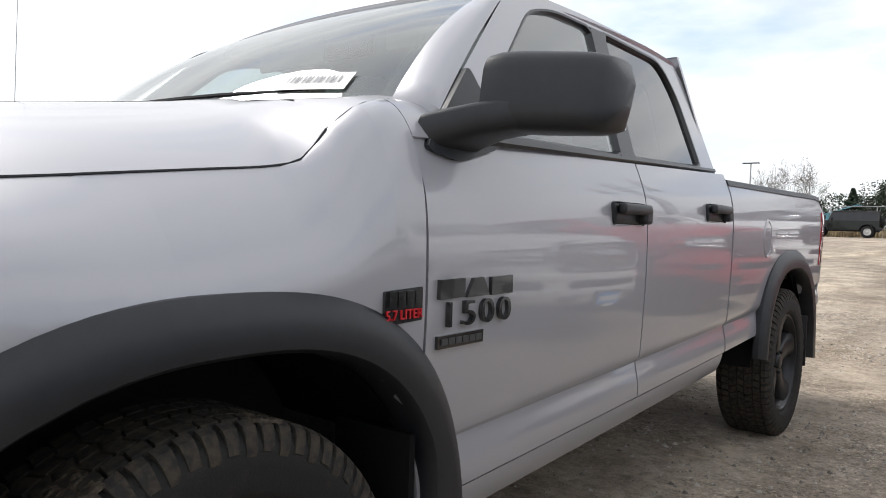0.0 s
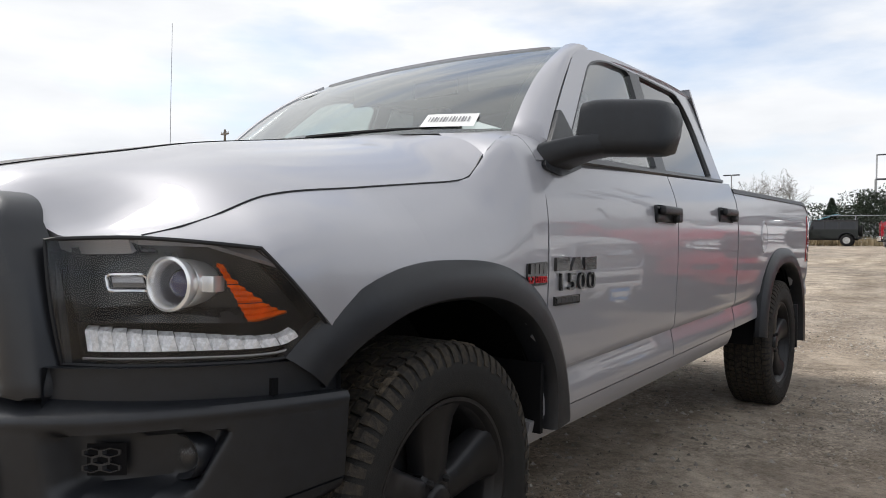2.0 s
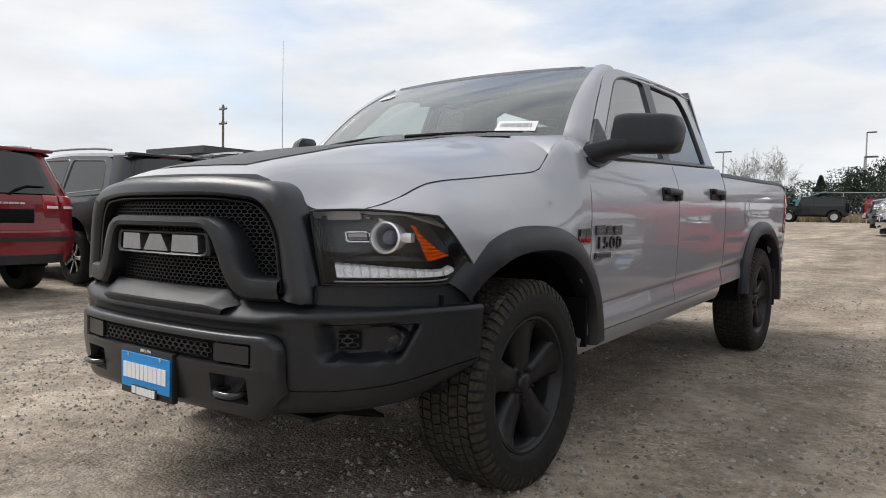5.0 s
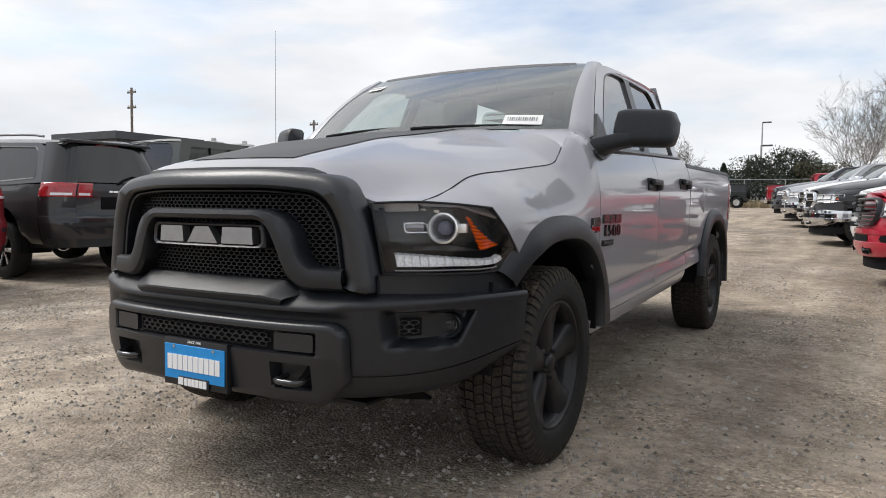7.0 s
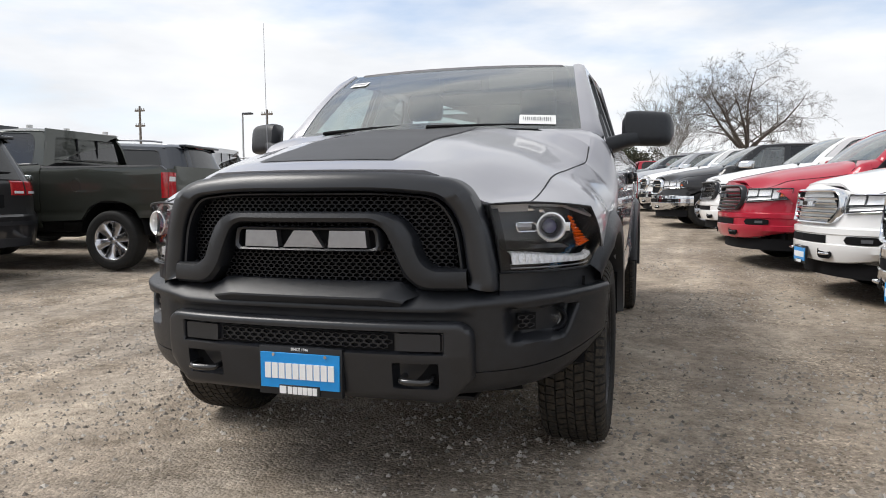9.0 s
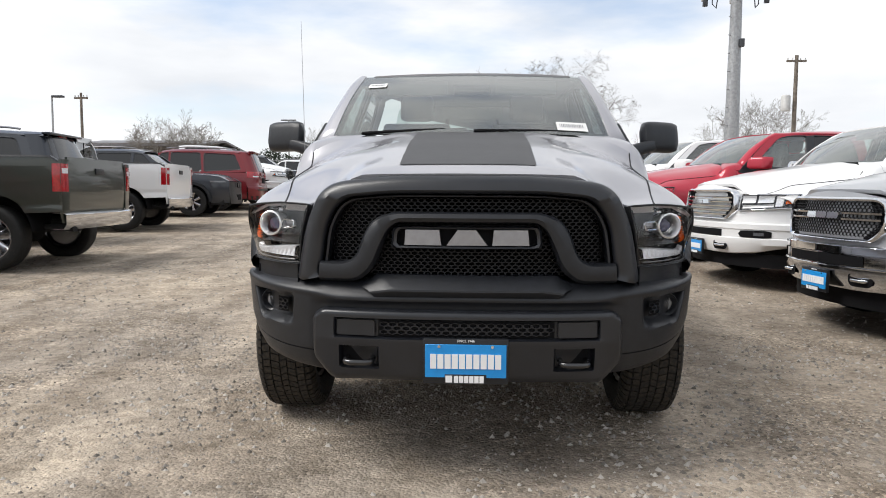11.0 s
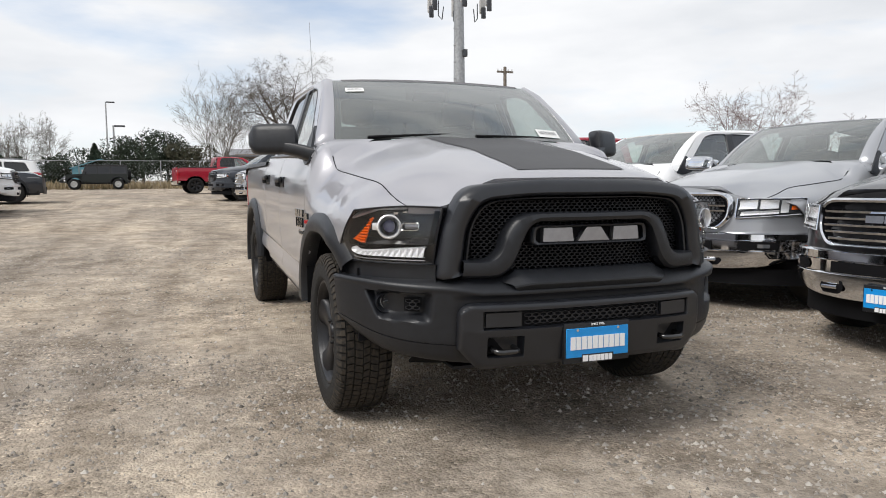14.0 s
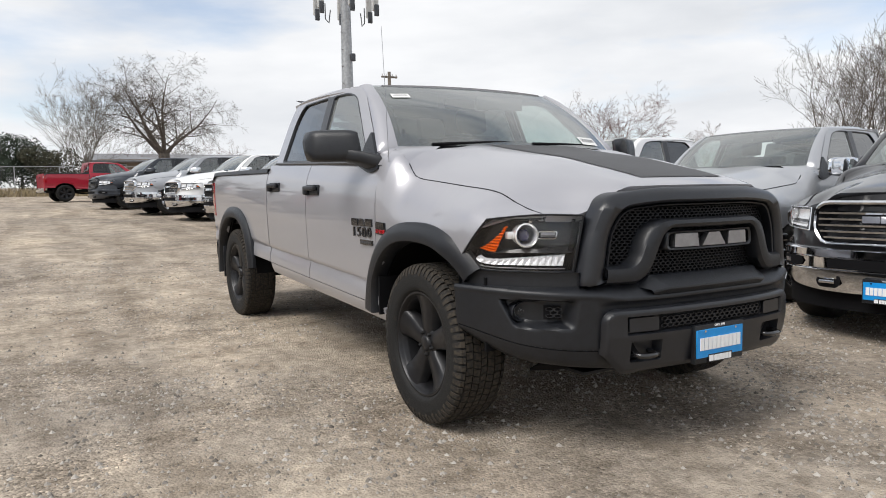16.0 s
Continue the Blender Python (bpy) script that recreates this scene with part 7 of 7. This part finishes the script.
def utility_pole(x, y, top, arms=1, transformer=False, w=0.13):
    t = thing("utility_pole", "weathered wooden utility pole with cross arms", "utility pole", "utility poles")
    z = ground_at(x, y)
    part("pole", tube([(x, y, z - 0.3), (x, y, top)], [w * 1.25, w * 0.85], 8), WOODP, t)
    for k in range(arms):
        h = top - 0.35 - 1.15 * k
        part("cross_arm", box(x - 4.6 * w, x + 4.6 * w, y - 0.06, y + 0.06, h - 0.06, h + 0.06), WOODP, t)
        for e in (-1, -0.45, 0.45, 1):
            part("insulator", tube([(x + e * 4.1 * w, y, h + 0.06), (x + e * 4.1 * w, y, h + 0.20)], [0.04, 0.03], 6), PALE, t)
    if transformer:
        part("transformer", tube([(x - 0.55, y, top - 3.4), (x - 0.55, y, top - 2.5), (x - 0.55, y, top - 2.42)], [0.28, 0.28, 0.2], 14), PALE, t)
    return t


def cell_tower(x, y):
    t = thing("cell_tower", "pale grey steel mast with antennas high above", "mast")
    z = ground_at(x, y)
    part("mast", tube([(x, y, z - 0.3), (x, y, 6), (x, y, 13.5)], [0.42, 0.33, 0.24], 20), POST, t, "tapered galvanised mast", 60)
    for k in range(9):
        part("step", tube([(x - 0.30, y - 0.2, 2.6 + 0.9 * k), (x - 0.42, y - 0.26, 2.6 + 0.9 * k)], 0.03, 5), POST, t)
    part("cabinet", box(x + 0.12, x + 0.34, y - 0.42, y - 0.2, 8.3, 8.7, 0.02), WALL_GREY, t)
    for k in range(6):
        a = 2 * math.pi * k / 6 + 0.3
        px, py = x + 1.7 * math.cos(a), y + 1.7 * math.sin(a)
        part("arm", tube([(x, y, 12.2), (px, py, 12.2)], 0.05, 6), POST, t)
        part("antenna", box(px - 0.15, px + 0.15, py - 0.1, py + 0.1, 10.9, 13.2, 0.03), PALE, t)
        part("radio_unit", box(px - 0.12, px + 0.12, py - 0.22, py - 0.08, 10.6, 11.2, 0.02), WALL_GREY, t)
    for e in (-0.2, 0.15):
        part("cable", tube([(x + 1.3 * e / 0.2, y - 0.3, 11.2), (x + 1.3 * e / 0.2, y - 0.3, 10.4), (x + 1.1 * e / 0.2, y - 0.3, 10.2), (x + 1.0 * e / 0.2, y - 0.3, 10.9)], 0.03, 5), WALL_GREY, t)


def house(name, label, x0, x1, y0, y1, h, wall, roof, ridge=0.0, base=None, windows=0):
    t = thing(name, label, "building", "far buildings")
    z = base if base is not None else ground_at((x0 + x1) / 2, y0)
    part("wall", box(x0, x1, y0, y1, z - 1.0, z + h), wall, t)
    if ridge:
        ym = (y0 + y1) / 2
        b = grid([[(x, y, q) for y, q in ((y0 - 0.6, z + h - 0.15), (ym, z + h + ridge), (y1 + 0.6, z + h - 0.15))] for x in (x0 - 0.6, x1 + 0.6)])
        part("roof", tidy(b), roof, t, "", 0, 0.2)
    else:
        part("roof", box(x0 - 0.2, x1 + 0.2, y0 - 0.2, y1 + 0.2, z + h + 0.004, z + h + 0.35), roof, t)
    for k in range(windows):
        wx = x0 + (x1 - x0) * (k + 0.5) / windows
        w = part("window", box(wx - 0.7, wx + 0.7, y0 - 0.06, y0 - 0.004, z + h * 0.35, z + h * 0.75), PALE, t)
        part("pane", box(wx - 0.6, wx + 0.6, y0 - 0.08, y0 - 0.064, z + h * 0.38, z + h * 0.72), GLASS_DARK, w)
    return t


cell_tower(13.1, 34.0)
utility_pole(19.8, 42.4, 9.45, 1, True)
utility_pole(-46.1, 33.0, 9.75, 2, False, 0.10)
utility_pole(-36.8, 43.1, 7.95, 2, False, 0.09)
utility_pole(-26.6, 44.3, 7.45, 1, False, 0.10)
lamp_post(-28.2, 43.6, 7.15)
lamp_post(-13.7, 140.0, 17.1)
lamp_post(-37.0, 138.5, 14.6, True)
lamp_post(-10.0, 105.9, 10.1)
bare_tree(8.6, 66.0, 11.4, BARK, 3, "large bare spreading tree with drooping twigs", "spreading", 8, 0.9, 3.2, 0.050)
bare_tree(1.9, 65.0, 8.4, BARK_PALE, 8, "bare slender tree with many upright stems", "vase", 7, 0.33, 0.0, 0.017)
bare_tree(-14.3, 67.5, 5.4, BARK_PALE, 11, "pale bare tree behind the fence", "slim", 3, 0.16)
bare_tree(-12.0, 67.8, 5.2, BARK_PALE, 12, "pale bare tree behind the fence", "slim", 3, 0.16)
bare_tree(-15.4, 68.2, 4.4, BARK_PALE, 13, "pale bare tree behind the fence", "slim", 3, 0.16)
bare_tree(-23.6, 54.0, 5.0, BARK_PALE, 14, "pale bare tree beside a building", "slim", 4, 0.3)
bare_tree(-25.6, 51.5, 4.7, BARK_PALE, 15, "pale bare tree beside a building", "slim", 4, 0.3)
bare_tree(-21.8, 52.5, 4.4, BARK_PALE, 17, "pale bare tree beside a building", "slim", 4, 0.3)
bare_tree(38.9, 40.2, 7.8, BARK_RED, 21, "bare tree with reddish twigs", "bushy", 7, 0.7, 0.8)
bare_tree(43.0, 36.0, 5.0, BARK_RED, 22, "low bare bushy tree", "bushy", 6, 0.7)
bare_tree(40.6, 22.0, 8.2, BARK, 24, "bare grey tree above the pickups", "vase", 6, 0.33)
bare_tree(41.8, 20.0, 8.6, BARK, 25, "bare grey tree above the pickups", "vase", 6, 0.33)
bare_tree(26.3, 60.7, 7.2, BARK_PALE, 27, "pale bare tree behind the mast", "slim", 4, 0.35)
bare_tree(23.5, 61.5, 6.4, BARK_PALE, 28, "pale bare tree behind the mast", "slim", 4, 0.35)
for k, (x, w, h, cone) in enumerate(((-6.9, 3.4, 2.2, False), (-4.9, 3.0, 3.3, False), (-3.4, 3.4, 3.9, False), (-1.9, 3.4, 3.8, False), (0.0, 3.6, 2.9, False), (-9.5, 2.4, 1.9, False))):
    conifer_bush(x * 1.37, 65.0 + 0.6 * (k % 2), w * 1.37, h * 1.30, 40 + k, NEEDLE2 if k == 4 else NEEDLE, "dark evergreen behind the fence" if k != 4 else "dull olive brush behind the fence", cone)
conifer_bush(-8.4, 64.5, 2.6, 3.3, 52, NEEDLE, "small pointed evergreen tree behind the fence", True)
conifer_bush(-23.3, 60.0, 4.2, 3.4, 53, NEEDLE2, "round evergreen beside a building", False)
conifer_bush(-19.9, 65.8, 5.2, 3.4, 54, NEEDLE, "low dark evergreens behind the fence", False)
conifer_bush(-17.4, 66.5, 4.4, 2.7, 55, NEEDLE, "low dark evergreens behind the fence", False)
conifer_bush(24.0, 70.0, 3.4, 3.8, 56, NEEDLE, "dark evergreen far behind the row", False)
for k in range(9):
    bare_tree(8 + 5.2 * k, 82 + 3 * (k % 3), 4.6 + (k % 3) * 0.7, BARK_PALE if k % 2 else BARK_RED, 60 + k, "far bare brush on the skyline", "bushy", 4, 0.6)
house("warehouse", "long tan building with a low curved roof behind the trees", 4.0, 23.0, 76, 90, 1.9, WALL_TAN, ROOFM, 0.9, 3.0, 5)
house("dark_building", "dark brown building with a grey roof", -36.0, -25.0, 60, 72, 1.7, WALL_BROWN, ROOFM, 0.6, 3.4, 4)
house("flat_building", "flat-roofed dark grey building", -31.9, -27.4, 18.3, 23.0, 3.25, WALL_GREY, WALL_GREY, 0.0, 0.7, 2)
for k, (x, y) in enumerate(((-27.6, 24.0), (-26.6, 25.2), (-25.4, 26.4))):
    u = thing("roof_unit", "pale metal ventilation unit on a flat roof", "ventilation unit", "roof units")
    part("casing", box(x - 0.45, x + 0.45, y - 0.5, y + 0.5, 3.7, 4.30 - 0.08 * k, 0.04), PALE, u)
    part("cowl", tube([(x + 0.2, y, 4.1), (x + 0.2, y, 4.48 - 0.10 * k)], 0.14, 10), PALE, u)
house("shed", "pale metal shed under the roof units", -28.3, -24.6, 23.4, 27.4, 2.55, PALE, PALE, 0.0, 0.8, 3)
hut = thing("garden_shed", "small pale blue shed behind the fence", "shed")
hz = ground_at(-9, 63)
part("wall", box(-10.0, -8.0, 63.0, 65.0, hz - 0.2, hz + 1.55), CYAN, hut)
part("roof", tidy(grid([[(x, y, hz + h) for x, h in ((-10.2, 1.45), (-9.3, 1.75), (-7.8, 2.25))] for y in (62.8, 65.2)])), CYAN, hut, "", 0, 0.06)
part("door", box(-9.3, -8.6, 62.93, 62.99, hz - 0.1, hz + 1.35, 0.01), PALE, hut)


def jeep(x, y, heading):
    """A boxy four-door off-roader."""
    t = thing("off_roader", "dark green boxy four-door off-roader by the fence", "off-roader", "parked vehicles")
    wb = 2.95
    lowz = lambda q: max(arch_low(q, 0.52, 0.0, 0.42, 0.50), arch_low(q, 0.52, wb, 0.42, 0.50))
    cols = sorted(set(arch_cols(-0.55, 3.62, 0.0, 0.5, 20, 12)) | set(arch_cols(-0.55, 3.62, wb, 0.5, 20, 12)))
    for s in (1, -1):
        part("body_side", panel(cols, lowz, lambda q: 1.17 if q > 0.55 else 1.12, lambda q, z: 0.76 if q > 0.5 else 0.70 + 0.06 * max(0, (q + 0.55)) / 1.05, s, 6), JEEPG, t, "", 40, 0.02)
        for w0, w1 in ((0.72, 1.55), (1.62, 2.42), (2.52, 3.5)):
            b = bmesh.new()
            b.faces.new([b.verts.new((s * (0.75 - 0.10 * (z - 1.17) / 0.6), q, z)) for q, z in ((w0, 1.20), (w1, 1.20), (w1 - 0.03, 1.70), (w0 + (0.16 if w0 < 1 else 0), 1.70))])
            part("side_window", b, TRIM_SOFT, t, "", 0)
        b = fill_holes([(0.55, 1.165), (0.80, 1.78), (3.60, 1.78), (3.62, 1.165)], [[(0.72, 1.20), (1.55, 1.20), (1.52, 1.70), (0.88, 1.70)], [(1.62, 1.20), (2.42, 1.20), (2.39, 1.70), (1.62, 1.70)], [(2.52, 1.20), (3.5, 1.20), (3.47, 1.70), (2.52, 1.70)]], lambda q, z: (s * (0.76 - 0.10 * (z - 1.17) / 0.6), q, z))
        part("hard_top", b, BLACK, t, "", 0, 0.02)
        for c in (0.0, wb):
            rows = [[(s * xx, c + r * math.cos(a), 0.44 + 0.9 * r * math.sin(a)) for r, xx in ((0.50, 0.72), (0.53, 0.92), (0.58, 0.92), (0.58, 0.74))] for a in np.linspace(0.15, math.pi - 0.15, 14)]
            part("wheel_flare", tidy(grid(rows)), TRIM, t, "", 40)
            wheel = part("wheel", lathe([(s * p, r) for p, r in ((-0.11, 0.22), (-0.11, 0.36), (-0.08, 0.40), (0.08, 0.40), (0.11, 0.36), (0.11, 0.24), (0.09, 0.23))], 36, None, s * 0.80, c, 0.40), RUBBER, t, "", 40)
            part("rim", lathe([(s * p, r) for p, r in ((0.10, 0.24), (0.105, 0.20), (0.06, 0.16), (0.08, 0.10), (0.10, 0.0))], 24, None, s * 0.80, c, 0.40), PALE, wheel, "pale wheel")
        part("door_mirror", box(min(s * 0.80, s * 1.0), max(s * 0.80, s * 1.0), 0.72, 0.82, 1.20, 1.40, 0.03), TRIM, t)
        part("headlamp", tube([(s * 0.45, -0.56, 0.93), (s * 0.45, -0.61, 0.93)], 0.10, 16), WHITELENS, t)
    part("hood", tidy(grid([[(u * 0.68, q, z - 0.03 * u * u) for u in np.linspace(-1, 1, 7)] for q, z in ((-0.56, 0.70), (-0.57, 1.10), (-0.5, 1.14), (0.55, 1.20))])), JEEPG, t, "", 40, 0.02)
    part("roof", box(-0.70, 0.70, 0.78, 3.62, 1.76, 1.84, 0.03), BLACK, t)
    part("windscreen", tidy(grid([[(u * 0.66, q, z) for u in (-1, 0, 1)] for q, z in ((0.54, 1.20), (0.78, 1.76))])), GLASS_DARK, t, "", 0)
    part("front_bumper", box(-0.85, 0.85, -0.92, -0.72, 0.52, 0.70, 0.03), TRIM, t)
    part("rear_bumper", box(-0.85, 0.85, 3.62, 3.80, 0.50, 0.68, 0.03), TRIM, t)
    part("tailgate", box(-0.72, 0.72, 3.60, 3.64, 0.55, 1.75, 0.02), JEEPG, t)
    b = lathe([(-0.1, 0.2), (-0.1, 0.38), (0.1, 0.38), (0.1, 0.2), (0.08, 0.0)], 28)
    bmesh.ops.transform(b, matrix=pose(0.05, 3.76, 1.08, 0, 0, 90), verts=b.verts[:])
    part("spare_wheel", tidy(b), RUBBER, t)
    part("underbody", box(-0.6, 0.6, -0.5, 3.6, 0.42, 0.75), UNDER, t)
    t.matrix_basis = parked(x, y, heading)


jeep(-9.0, 56.0, 86)
for lbl, x, y in (("red pickup seen from behind at the end of the row", -1.0, 36.4), ("red off-road vehicle behind the row", 3.2, 31.5)):
    lot_pickup(RED, lbl, x + (3.5 if "behind at" in lbl else 0), y, 82 + 180 if "behind at" in lbl else 82, "bars", False, WHEEL, False)
